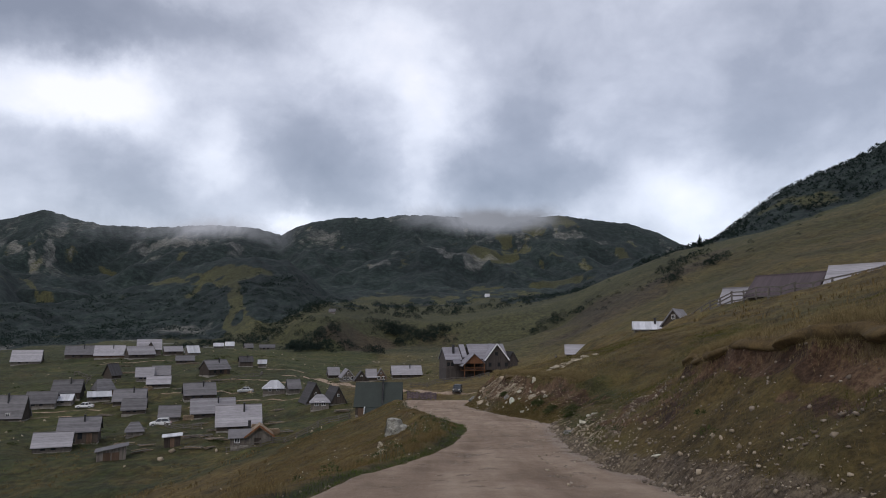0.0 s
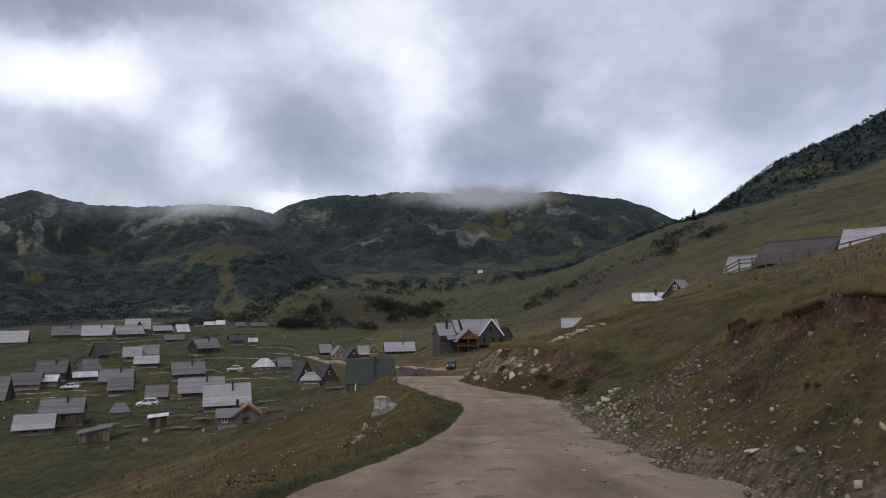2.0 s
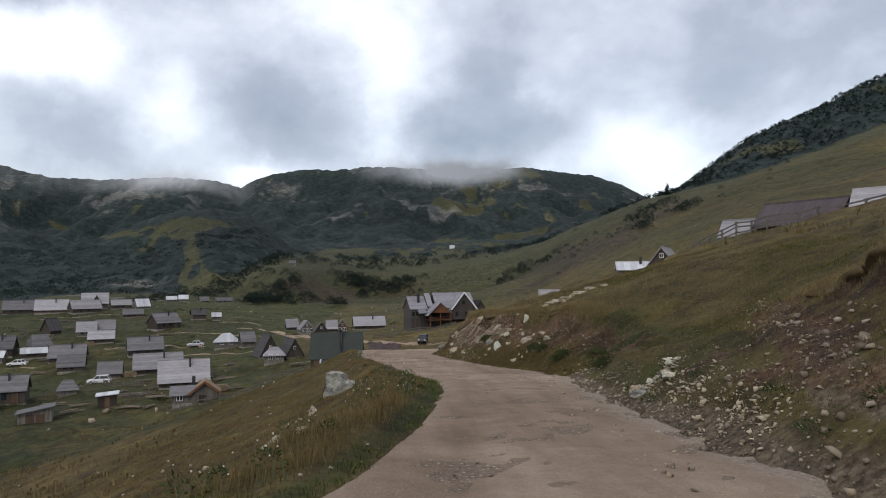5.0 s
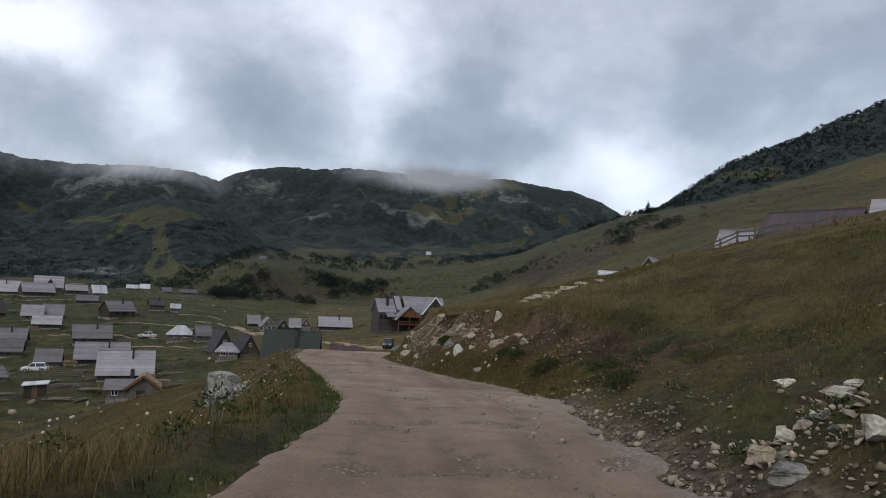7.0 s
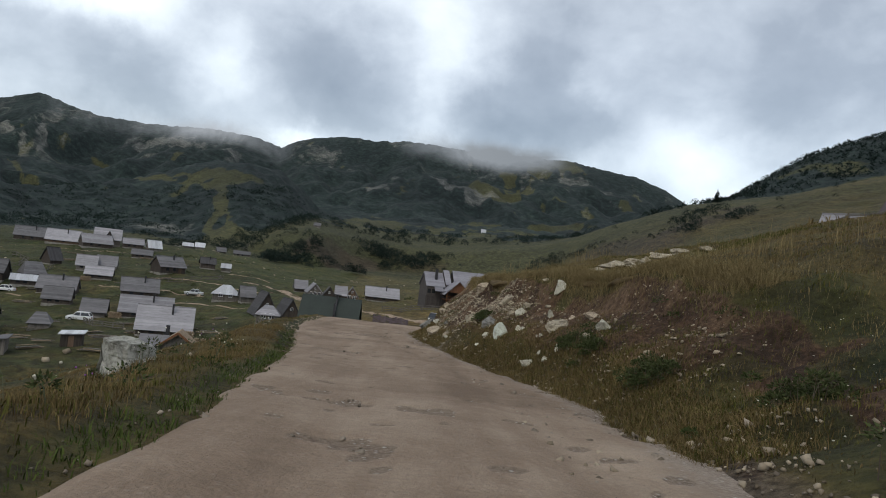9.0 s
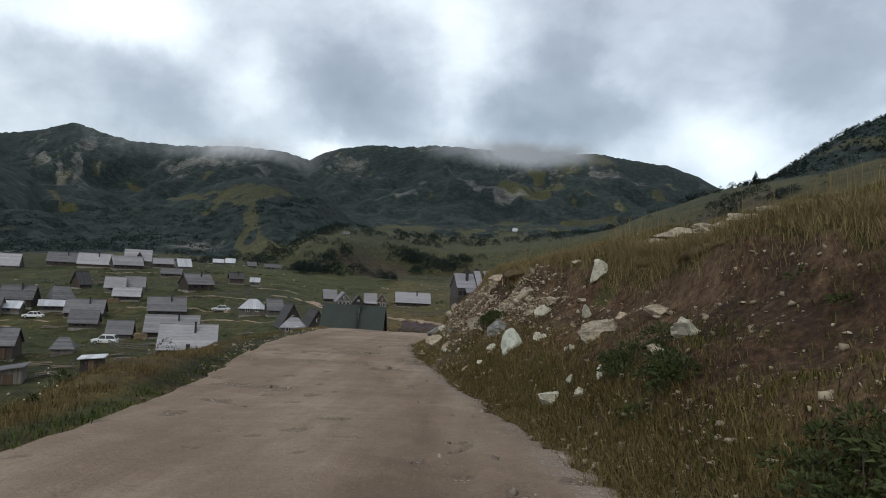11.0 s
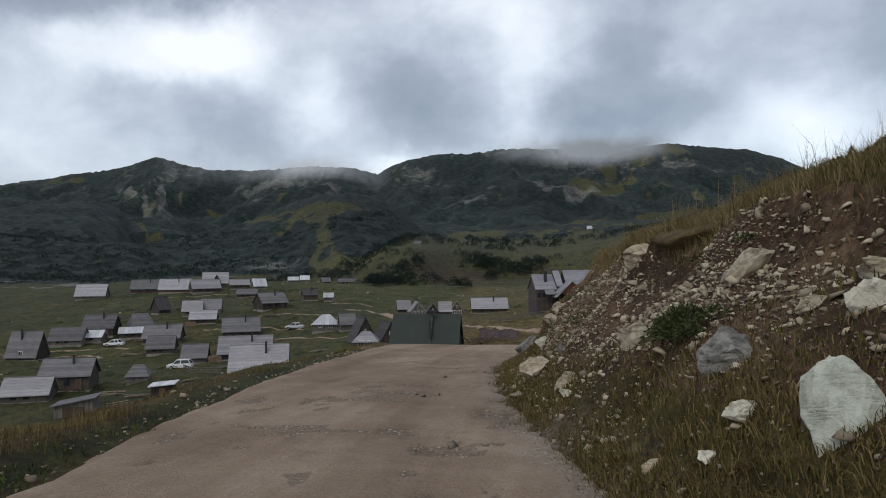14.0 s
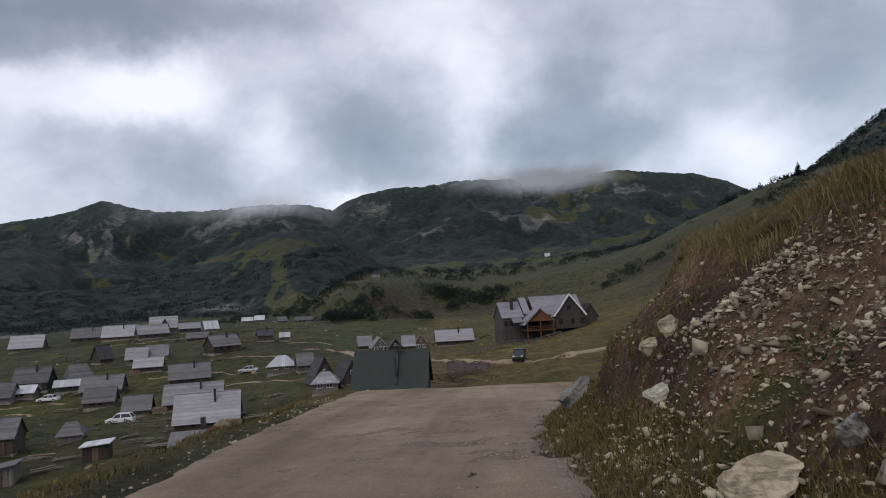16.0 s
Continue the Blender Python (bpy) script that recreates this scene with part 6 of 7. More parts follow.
    V, F = tufts(x, y, 11, 0.09, rng.uniform(0.04, 0.13, len(x)), 0.004 + 0.00008 * y, 1.5, rng)
    mass("foot_grass", V, F, "dry_grass", "brown dry grass at the foot of the bank", "grass")
    # tall seeding stalks along the brow of the bank
    x, y = scatter(4200, 1, 12, 4, 62, rng)
    r, l = beside(x, y)
    keep = ((np.abs(r - 3.3) < 1.4) & (y > 32) & (y < 60)) | ((np.abs(r - 5.4) < 1.6) & (y < 20)) | ((r > 2.5) & (r < 8) & (rng.uniform(0, 1, len(x)) < 0.12))
    x, y = x[keep], y[keep]
    V, F = tufts(x, y, 4, 0.10, rng.uniform(0.18, 0.45, len(x)), 0.0025 + 0.00006 * y, 0.7, rng)
    mass("tall_grass", V, F, "straw", "tall dry grass stalks along the top of the bank", "grass")
    # bright green strip at the foot of the left verge
    x, y = scatter(17000, -5, 3, 8, 46, rng)
    r, l = beside(x, y)
    keep = (l > -0.15) & (l < 0.22) & (rng.uniform(0, 1, len(x)) < np.clip(1.1 - 2.6 * np.abs(l), 0, 1) * (1 - 0.6 * step(36, 44, y)))
    x, y = x[keep], y[keep]
    V, F = tufts(x, y, 9, 0.07, rng.uniform(0.04, 0.11, len(x)), 0.006 + 0.00012 * y, 1.2, rng)
    mass("verge_grass", V, F, "fresh_grass", "bright green grass strip along the road's edge", "grass")
    # dry weeds standing along the left verge
    y = rng.uniform(9, 46, 2600)
    x = road_left(y) - 0.3 - np.abs(rng.normal(0, 0.75, len(y)))
    keep = vnoise(x * 0.9, y * 0.9, 15) > -0.2
    x, y = x[keep], y[keep]
    V, F = tufts(x, y, 9, 0.10, rng.uniform(0.10, 0.34, len(x)) * (1 - 0.55 * step(25, 29, y)), 0.003 + 0.00008 * y, 0.8, rng)
    mass("verge_weeds", V, F, "dry_grass", "brown dry weeds standing along the verge", "grass")
    # coarse tussocks farther out on both slopes
    x, y = scatter(5200, -70, 60, 30, 125, rng)
    r, l = beside(x, y)
    keep = (np.maximum(r, l) > 10) & (fbm(x * 0.08, y * 0.08, 3, 84) > -0.15)
    x, y = x[keep], y[keep]
    V, F = tufts(x, y, 9, 0.22, rng.uniform(0.15, 0.42, len(x)), 0.05, 0.8, rng)
    mass("tussocks", V, F, "dry_grass", "coarse dry tussocks on the far meadow", "grass")


def turf_overhang(y0, y1, edge, seed, label):
    """The mat of roots and grass that juts over the bare face of a bank."""
    ys = np.arange(y0, y1, 0.12)
    e = road_right(ys) + edge(ys)
    jut = 0.07 + 0.10 * fbm(ys * 1.3, ys * 0, 4, seed)
    jut = np.maximum(jut * step(-0.55, -0.1, fbm(ys * 0.45, ys * 0 + 3, 2, seed + 5) + 0.25), -0.05)
    thick = 0.05 + 0.03 * fbm(ys * 2.9, ys * 0, 3, seed + 9)
    h = height(e + 0.28, ys)
    rows = [(e + 0.75, height(e + 0.75, ys) - 0.05), (e + 0.35, h + 0.03), (e + 0.04, h - 0.05), (e - jut, h - 0.16), (e - jut + 0.02, h - 0.16 - thick), (e + 0.15, h - 0.30), (e + 0.5, h - 0.5)]
    V = np.stack([np.stack([a, ys, z], 1) for a, z in rows], 1)
    n, m = V.shape[:2]
    idx = np.arange(n * m).reshape(n, m)
    F = np.stack([idx[:-1, :-1], idx[:-1, 1:], idx[1:, 1:], idx[1:, :-1]], -1).reshape(-1, 4)
    mass("turf_overhang", V, F, "turf", label, "turf", smooth=True)


def ico(sub):
    bm = bmesh.new()
    bmesh.ops.create_icosphere(bm, subdivisions=sub, radius=1)
    V = np.array([v.co for v in bm.verts])
    F = np.array([[v.index for v in f.verts] for f in bm.faces])
    bm.free()
    return V, F


def stones(x, y, size, mat, name, label, rng, flat=0.6, sink=0.3, sub=1):
    """Loose angular stones, joined in one mesh."""
    V0 = np.array([(i, j, k) for k in (-1, 1) for i, j in ((-1, -1), (1, -1), (1, 1), (-1, 1))], float) * 0.72
    F0 = np.array([(0, 3, 2), (0, 2, 1), (4, 5, 6), (4, 6, 7), (0, 1, 5), (0, 5, 4), (1, 2, 6), (1, 6, 5), (2, 3, 7), (2, 7, 6), (3, 0, 4), (3, 4, 7)])
    n, k = len(x), len(V0)
    s = size[:, None] * rng.uniform(0.55, 1.5, (n, 3)) * np.array([1, 1, flat])
    V = (V0[None] + rng.normal(0, 0.26, (n, k, 3))) * s[:, None, :]
    V[:, 4:, :2] *= rng.uniform(0.45, 1.0, n)[:, None, None]
    a = rng.uniform(0, 2 * np.pi, n)
    c, sn = np.cos(a)[:, None], np.sin(a)[:, None]
    tilt = rng.normal(0, 0.8, n)[:, None]
    X, Y, Z = V[..., 0], V[..., 1], V[..., 2]
    Y, Z = Y * np.cos(tilt) - Z * np.sin(tilt), Y * np.sin(tilt) + Z * np.cos(tilt)
    V = np.stack([X * c - Y * sn, X * sn + Y * c, Z], -1)
    V += np.stack([x, y, height(x, y) + size * flat * (1 - sink) * 0.7 + 0.008], 1)[:, None, :]
    F = (F0[None] + (np.arange(n) * k)[:, None, None]).reshape(-1, 3)
    return mass(name, V, F, mat, label, "stones")


def rock(x, y, w, d, h, turn, seed, mat, label, sink=0.25, tilt=(0, 0), name="rock"):
    """A weathered rock: a rough lump with broken flat faces."""
    rng = np.random.default_rng(seed)
    V, F = ico(4)
    V = V.copy()
    for _ in range(20):
        n = rng.normal(0, 1, 3)
        n /= np.linalg.norm(n)
        lim = rng.uniform(0.32, 0.75)
        V -= np.maximum(V @ n - lim, 0)[:, None] * n
    o = rng.uniform(-50, 50, 3)
    wave = np.array([noise.fractal(Vector(v * 1.6 + o), 1.0, 2.1, 5) for v in V])
    strata = np.array([noise.noise(Vector((v[0] * 1.2 + o[0], v[1] * 1.2, v[2] * 6 + o[2]))) for v in V])
    fine = np.array([noise.fractal(Vector(v * 5.5 + o), 0.8, 2.1, 4) for v in V])
    V *= (1 + 0.15 * wave + 0.14 * strata + 0.07 * fine)[:, None]
    V /= np.abs(V).max(0)
    V = V * np.array([w / 2, d / 2, h / 2])
    me = bpy.data.meshes.new(name)
    me.from_pydata(V.tolist(), [], F.tolist())
    me.polygons.foreach_set("use_smooth", np.ones(len(F), bool))
    me.set_sharp_from_angle(angle=radians(20))
    me.materials.append(MAT[mat])
    ob = new(name, me)
    ob.matrix_world = pose(x, y, level(x, y) + h * (0.5 - sink), tilt[0], tilt[1], turn)
    return tagged(ob, label, "rock", "rocks of the bank")


def rocks():
    rock(-2.65, 36.6, 1.45, 1.6, 1.55, 10, 1, "grey_boulder", "large pale grey boulder beside the road in dry grass", 0.45, name="boulder")
    rock(-3.1, 33.6, 0.5, 0.4, 0.45, 50, 2, "pale_stone", "pale stone in the grass near the boulder", 0.3)
    rock(-2.4, 27.0, 0.40, 0.3, 0.25, 10, 3, "pale_stone", "small pale stone half hidden in grass", 0.3)
    rock(-1.9, 21.5, 0.9, 0.4, 0.35, 30, 31, "pale_stone", "long pale stone lying in the dry grass", 0.3)
    rock(5.15, 39.05, 0.62, 0.46, 0.34, -14, 4, "pale_stone", "cracked layered pale slab in the earth bank", 0.42, (14, -10))
    rock(4.22, 41.3, 0.52, 0.24, 0.74, -10, 84, "lime_stone", "jagged white slab leaning on the bank", 0.48, (-16, -4), name="white_slab")
    rock(4.06, 42.70, 0.46, 0.40, 0.42, 30, 6, "grey_stone", "rounded grey rock set in the bank", 0.36)
    rock(4.58, 44.1, 0.86, 0.36, 0.32, -20, 7, "pale_stone", "long tilted pale slab in the bank", 0.50, (12, -30))
    rock(3.69, 44.40, 0.40, 0.36, 0.40, 0, 15, "pale_stone", "pale block with a flat top in the bank", 0.38)
    rock(4.84, 42.27, 0.34, 0.24, 0.34, 10, 62, "white_stone", "upright white stone high on the bank", 0.4, (0, 24))
    rock(5.02, 42.64, 0.28, 0.22, 0.22, 0, 63, "pale_stone", "pale stone under the grassy brow", 0.4)
    rock(5.63, 41.50, 0.34, 0.26, 0.44, 0, 8, "white_stone", "pointed white rock below the grassy brow", 0.36, (6, 22))
    rock(5.77, 38.50, 0.36, 0.28, 0.22, 0, 9, "tan_stone", "tan rock under the overhanging turf", 0.4, (12, 0))
    rock(5.64, 39.78, 0.22, 0.18, 0.16, 0, 64, "tan_stone", "small tan rock under the turf", 0.4)
    rock(4.52, 38.30, 0.32, 0.24, 0.22, 20, 10, "white_stone", "white stone low on the bank", 0.4)
    rock(4.94, 37.60, 0.12, 0.14, 0.22, 0, 12, "white_stone", "small upright white stone on the bank", 0.35, (0, 15))
    rock(4.75, 37.75, 0.15, 0.15, 0.15, 0, 11, "white_stone", "small round white stone on the bank", 0.35)
    rock(4.73, 38.31, 0.10, 0.10, 0.12, 0, 65, "white_stone", "small white stone on the bank", 0.35)
    rock(4.88, 39.21, 0.10, 0.09, 0.11, 0, 66, "white_stone", "small white stone on the bank", 0.35)
    rock(4.82, 39.38, 0.09, 0.08, 0.09, 30, 67, "white_stone", "small white stone on the bank", 0.35)
    rock(4.59, 40.62, 0.20, 0.16, 0.20, 0, 17, "white_stone", "broken white stone half way up the bank", 0.35, (0, 22))
    rock(4.66, 40.45, 0.14, 0.12, 0.12, 0, 18, "white_stone", "angular white stone on the bank", 0.35)
    rock(5.33, 40.83, 0.18, 0.16, 0.30, 0, 68, "white_stone", "stacked white stones high on the bank", 0.38, (0, -16))
    rock(5.38, 41.50, 0.24, 0.18, 0.13, 0, 69, "pale_stone", "flat pale stone below the brow", 0.35, (0, -14))
    rock(5.46, 42.67, 0.24, 0.18, 0.11, 0, 70, "pale_stone", "flat pale stone at the turf's edge", 0.3)
    rock(4.63, 42.77, 0.34, 0.16, 0.16, 0, 71, "pale_stone", "slanting pale stone in the bank", 0.38, (0, -35))
    rock(4.81, 42.38, 0.36, 0.18, 0.18, 0, 72, "pale_stone", "slanting pale stone in the bank", 0.38, (0, -42))
    rock(5.65, 37.10, 0.32, 0.30, 0.26, 0, 13, "white_stone", "white rock in the reddish earth", 0.3)
    rock(5.35, 37.00, 0.20, 0.18, 0.14, 0, 14, "pale_stone", "pale stone in the reddish earth", 0.3)
    rock(3.94, 41.99, 0.22, 0.18, 0.15, 0, 19, "white_stone", "broken white stone at the foot of the bank", 0.3)
    rock(3.76, 41.97, 0.14, 0.10, 0.08, 0, 73, "white_stone", "flat white stone at the foot of the bank", 0.3)
    rock(4.26, 48.2, 0.66, 0.45, 0.38, 15, 16, "tan_stone", "weathered slab jutting from the top of the bank", 0.58, (14, -18))
    rock(2.58, 47.8, 0.48, 0.44, 0.42, 30, 20, "tan_stone", "big tan rock at the road's edge", 0.10)
    rock(3.00, 45.95, 0.34, 0.28, 0.24, -10, 21, "tan_stone", "flat-topped tan block on the scree", 0.3, (0, -10))
    rock(3.10, 46.15, 0.20, 0.16, 0.14, 40, 22, "pale_stone", "pale stone lying by a block", 0.25)
    rock(3.05, 47.60, 0.18, 0.16, 0.22, 0, 23, "grey_stone", "upright grey stone in the scree", 0.3, (0, 14))
    rock(2.80, 50.70, 0.42, 0.30, 0.30, 20, 24, "white_stone", "white rock near the bend of the road", 0.3, (0, -18))
    rock(2.75, 47.9, 0.30, 0.22, 0.24, 0, 25, "white_stone", "white stone on the scree near the bend", 0.3)
    rock(3.10, 51.40, 0.30, 0.24, 0.28, 0, 26, "tan_stone", "tan stone under the turf edge", 0.3)
    rock(2.90, 51.60, 0.24, 0.22, 0.22, 0, 27, "tan_stone", "small tan stone under the turf edge", 0.3)
    rock(2.30, 54.60, 0.80, 0.40, 0.60, 30, 28, "grey_stone", "grey slab at the end of the bank", 0.3, (0, -25))
    rock(3.05, 45.30, 0.20, 0.16, 0.14, 0, 29, "white_stone", "pale stone at the foot of the scree", 0.3)
    rock(2.45, 47.05, 0.28, 0.20, 0.10, 15, 30, "pale_stone", "flat pale stone by the road", 0.2)
    heap = random.Random(9)
    for k in range(16):
        w = heap.uniform(0.09, 0.2)
        px, py = 4.85 + heap.gauss(0, 0.28), 22.9 + heap.gauss(0, 0.28)
        rock(px, py, w * 1.3, w, w * 0.6, 40 * k, 100 + k, ("pale_stone", "grey_stone", "tan_stone", "white_stone")[k % 4], "broken flat stone in a small heap on the slope", 0.05, (heap.uniform(-20, 20), heap.uniform(-20, 20)))
    rock(4.2, 22.7, 0.28, 0.22, 0.2, 0, 50, "tan_stone", "tan stone at the foot of the slope", 0.2)
    rock(4.1, 22.2, 0.42, 0.26, 0.16, 20, 51, "grey_stone", "flat grey stone beside the road", 0.25)
    rock(4.5, 21.9, 0.26, 0.2, 0.18, 0, 52, "white_stone", "white stone beside the road", 0.2)
    rock(5.55, 24.5, 0.22, 0.2, 0.16, 0, 53, "white_stone", "white stone in the slope's grass", 0.2)
    for k, (dx, dy, w, h, a) in enumerate(((0, 0, 0.9, 0.3, 12), (0.75, 0.35, 0.8, 0.26, 30), (1.45, 0.55, 0.7, 0.24, 5), (0.35, -0.3, 0.5, 0.2, 40), (2.0, 0.9, 0.6, 0.26, 20), (-0.5, -0.15, 0.45, 0.16, 0), (1.1, 0.9, 0.5, 0.22, 60), (2.7, 0.7, 0.5, 0.2, 15))):
        rock(7.15 + dx, 42.4 + dy, w * 1.25, w * 0.8, h * 1.0, a, 80 + k, "pale_stone", "flat pale rock of an outcrop on the grassy brow", 0.22, (4, -6 + 3 * (k % 4)), name="outcrop_rock")
    rock(3.8, 12.1, 0.2, 0.16, 0.12, 0, 56, "white_stone", "bright stone lying on the gravel slope", 0.15)
    rng = np.random.default_rng(21)
    # scree of the bank
    x, y = scatter(70000, 1.5, 7.5, 33, 58, rng)
    r, _ = beside(x, y)
    keep = (r > 0.05) & (r < 2.2) & (rng.uniform(0, 1, len(x)) < (0.22 + 0.6 * scree_zone(x, y) + 0.15 * step(0.9, 1.3, r)) * np.clip(0.6 + 0.9 * fbm(x * 1.2, y * 1.2, 2, 85), 0.1, 1))
    x, y = x[keep], y[keep]
    stones(x, y, np.minimum(0.004 + rng.exponential(0.008, len(x)), 0.055), "loose_stone", "scree", "loose pale stones on the earth bank", rng, 0.45, 0.5)
    x, y = scatter(22000, 1.8, 5.5, 42, 52, rng)
    r, _ = beside(x, y)
    foot = 0.4 * step(0.05, 0.4, r) * (1 - step(1.0, 1.3, r)) * step(42, 44, y) * (1 - step(50, 52, y))
    k = np.maximum(scree_zone(x, y), foot) * np.clip(0.6 + 1.1 * fbm(x * 0.9, y * 0.9, 3, 88), 0.08, 1)
    ok = rng.uniform(0, 1, len(x)) < k
    x, y = x[ok], y[ok]
    stones(x, y, np.minimum(0.006 + rng.exponential(0.0105, len(x)), 0.07), "chipped_stone", "broken_stones", "broken pale stones lying on the face of the bank", rng, 0.42, 0.5)
    x, y = scatter(3600, 2.5, 11, 3, 26, rng)
    r, _ = beside(x, y)
    keep = (r > 0.0) & (r < 5) & (rng.uniform(0, 1, len(x)) < np.clip(0.75 * (1 - step(19, 25, y)) + 0.25 - 0.08 * r, 0.05, 1))
    x, y = x[keep], y[keep]
    stones(x, y, np.minimum(0.006 + rng.exponential(0.010, len(x)), 0.055), "grit", "slope_stones", "pale stones scattered over the bare slope", rng)
    y = rng.uniform(17, 28, 420)
    x = 4.8 + (y - 17.6) * 0.435 + rng.normal(0, 0.22, 420)
    stones(x, y, np.minimum(0.008 + rng.exponential(0.012, 420), 0.07), "grit", "path_stones", "pale stones on the steep footpath", rng)
    y = rng.uniform(17.4, 24.2, 900)
    x = 3.75 + (y - 17.5) * 0.13 + rng.normal(0.15, 0.34, len(y)) * (0.6 + 0.08 * (y - 17))
    keep = (x > road_right(y) - 0.1) & (fbm(x * 1.1, y * 1.1, 2, 92) > -0.25)
    x, y = x[keep], y[keep]
    stones(x, y, np.minimum(0.006 + rng.exponential(0.010, len(x)), 0.05), "chipped_stone", "rubble_fan", "broken stones fanned out at the foot of the slope", rng, 0.5, 0.3)
    # gravel along both edges and in the rough patches of the road
    x, y = scatter(7000, 1.5, 7, 5, 31, rng)
    r, _ = beside(x, y)
    keep = rng.uniform(0, 1, len(x)) < np.exp(-((r - 0.2) / 0.8) ** 2) * np.clip(0.7 + 0.8 * fbm(x * 0.8, y * 0.8, 2, 86), 0.1, 1)
    x, y = x[keep], y[keep]
    stones(x, y, np.minimum(0.007 + rng.exponential(0.010, len(x)), 0.055), "loose_stone", "grey_rubble", "grey rubble spread between the road and the slope", rng, 0.6, 0.1)
    y = rng.uniform(5, 66, 6500)
    side = rng.uniform(0, 1, len(y)) < 0.96
    x = np.where(side, road_right(y) + rng.normal(-0.25, 0.42, len(y)), road_left(y) + rng.normal(0.1, 0.22, len(y)))
    stones(x, y, np.minimum(0.006 + rng.exponential(0.008, len(x)), 0.045), "grit", "edge_gravel", "loose grey gravel along the road's edges", rng, 0.6, 0.2)
    x, y = scatter(9000, 0.5, 5.5, 6, 32, rng)
    r, l = beside(x, y)
    keep = rng.uniform(0, 1, len(x)) < np.exp(-((r + 0.3) / 0.9) ** 2) * np.clip(0.5 + 1.0 * fbm(x * 0.7, y * 0.7, 3, 90), 0.05, 1) * (1 - 0.5 * step(18, 26, y))
    x, y = x[keep], y[keep]
    stones(x, y, np.minimum(0.006 + rng.exponential(0.007, len(x)), 0.04), "loose_stone", "loose_gravel", "coarse loose gravel on the inner side of the road", rng, 0.6, 0.0)
    x, y = scatter(30000, -4, 5, 4, 66, rng)
    r, l = beside(x, y)
    keep = (r < -0.2) & (l < -0.2) & (rng.uniform(0, 1, len(x)) < 0.025 + 0.9 * broken_road(x, y))
    x, y = x[keep], y[keep]
    stones(x, y, np.minimum(0.005 + rng.exponential(0.006, len(x)), 0.03), "grit", "road_gravel", "coarse stones in the road's broken patches", rng, 0.5, 0.2)
    y = rng.uniform(42, 62, 190)
    x = road_left(y) + rng.normal(-0.05, 0.14, len(y))
    stones(x, y, np.minimum(0.010 + rng.exponential(0.010, len(x)), 0.05), "loose_stone", "kerb_stones", "row of pale stones along the road's outer edge", rng, 0.6, 0.2)
    # pale stones of the village meadow
    x, y = scatter(900, -140, 5, 105, 300, rng)
    keep = fbm(x * 0.05, y * 0.05, 3, 87) > 0.0
    x, y = x[keep], y[keep]
    stones(x, y, np.minimum(0.08 + rng.exponential(0.09, len(x)), 0.5), "loose_stone", "meadow_stones", "pale stones strewn over the village meadow", rng)
    x, y = scatter(80, -14, -1.5, 8, 60, rng)
    r, l = beside(x, y)
    stones(x[l > 0.6], y[l > 0.6], rng.uniform(0.02, 0.09, int((l > 0.6).sum())), "loose_stone", "verge_stones", "pale stones on the grassy left slope", rng)


def leaf_cloud(centres, radii, per, size, rng, squash=0.7):
    """Small leaves, each a bent four-cornered piece, filling uneven clumps."""
    n = len(centres)
    k = np.repeat(np.arange(n), per)
    d = rng.normal(0, 1, (n * per, 3))
    d /= np.linalg.norm(d, axis=1)[:, None]
    d[:, 2] = np.abs(d[:, 2]) * 1.1 - 0.15
    rr = radii[k] * rng.uniform(0.35, 1.0, n * per) ** 0.6
    P = centres[k] + d * rr[:, None] * np.array([1, 1, squash])
    a = rng.normal(0, 1, (n * per, 3))
    u = np.cross(d, a)
    u /= np.linalg.norm(u, axis=1)[:, None]
    v = np.cross(d, u) * 0.4 + d * 0.9
    s = (np.broadcast_to(size, n)[k] * rng.uniform(0.6, 1.4, n * per))[:, None]
    V = np.stack([P - u * s * 0.28, P + v * s * 0.45, P + u * s * 0.28, P + v * s * 1.1 + u * s * 0.1], 1)
    i = np.arange(n * per)[:, None] * 4
    F = np.concatenate([i + [0, 2, 1], i + [0, 1, 3], i + [1, 2, 3]], 0)
    return V.reshape(-1, 3), F


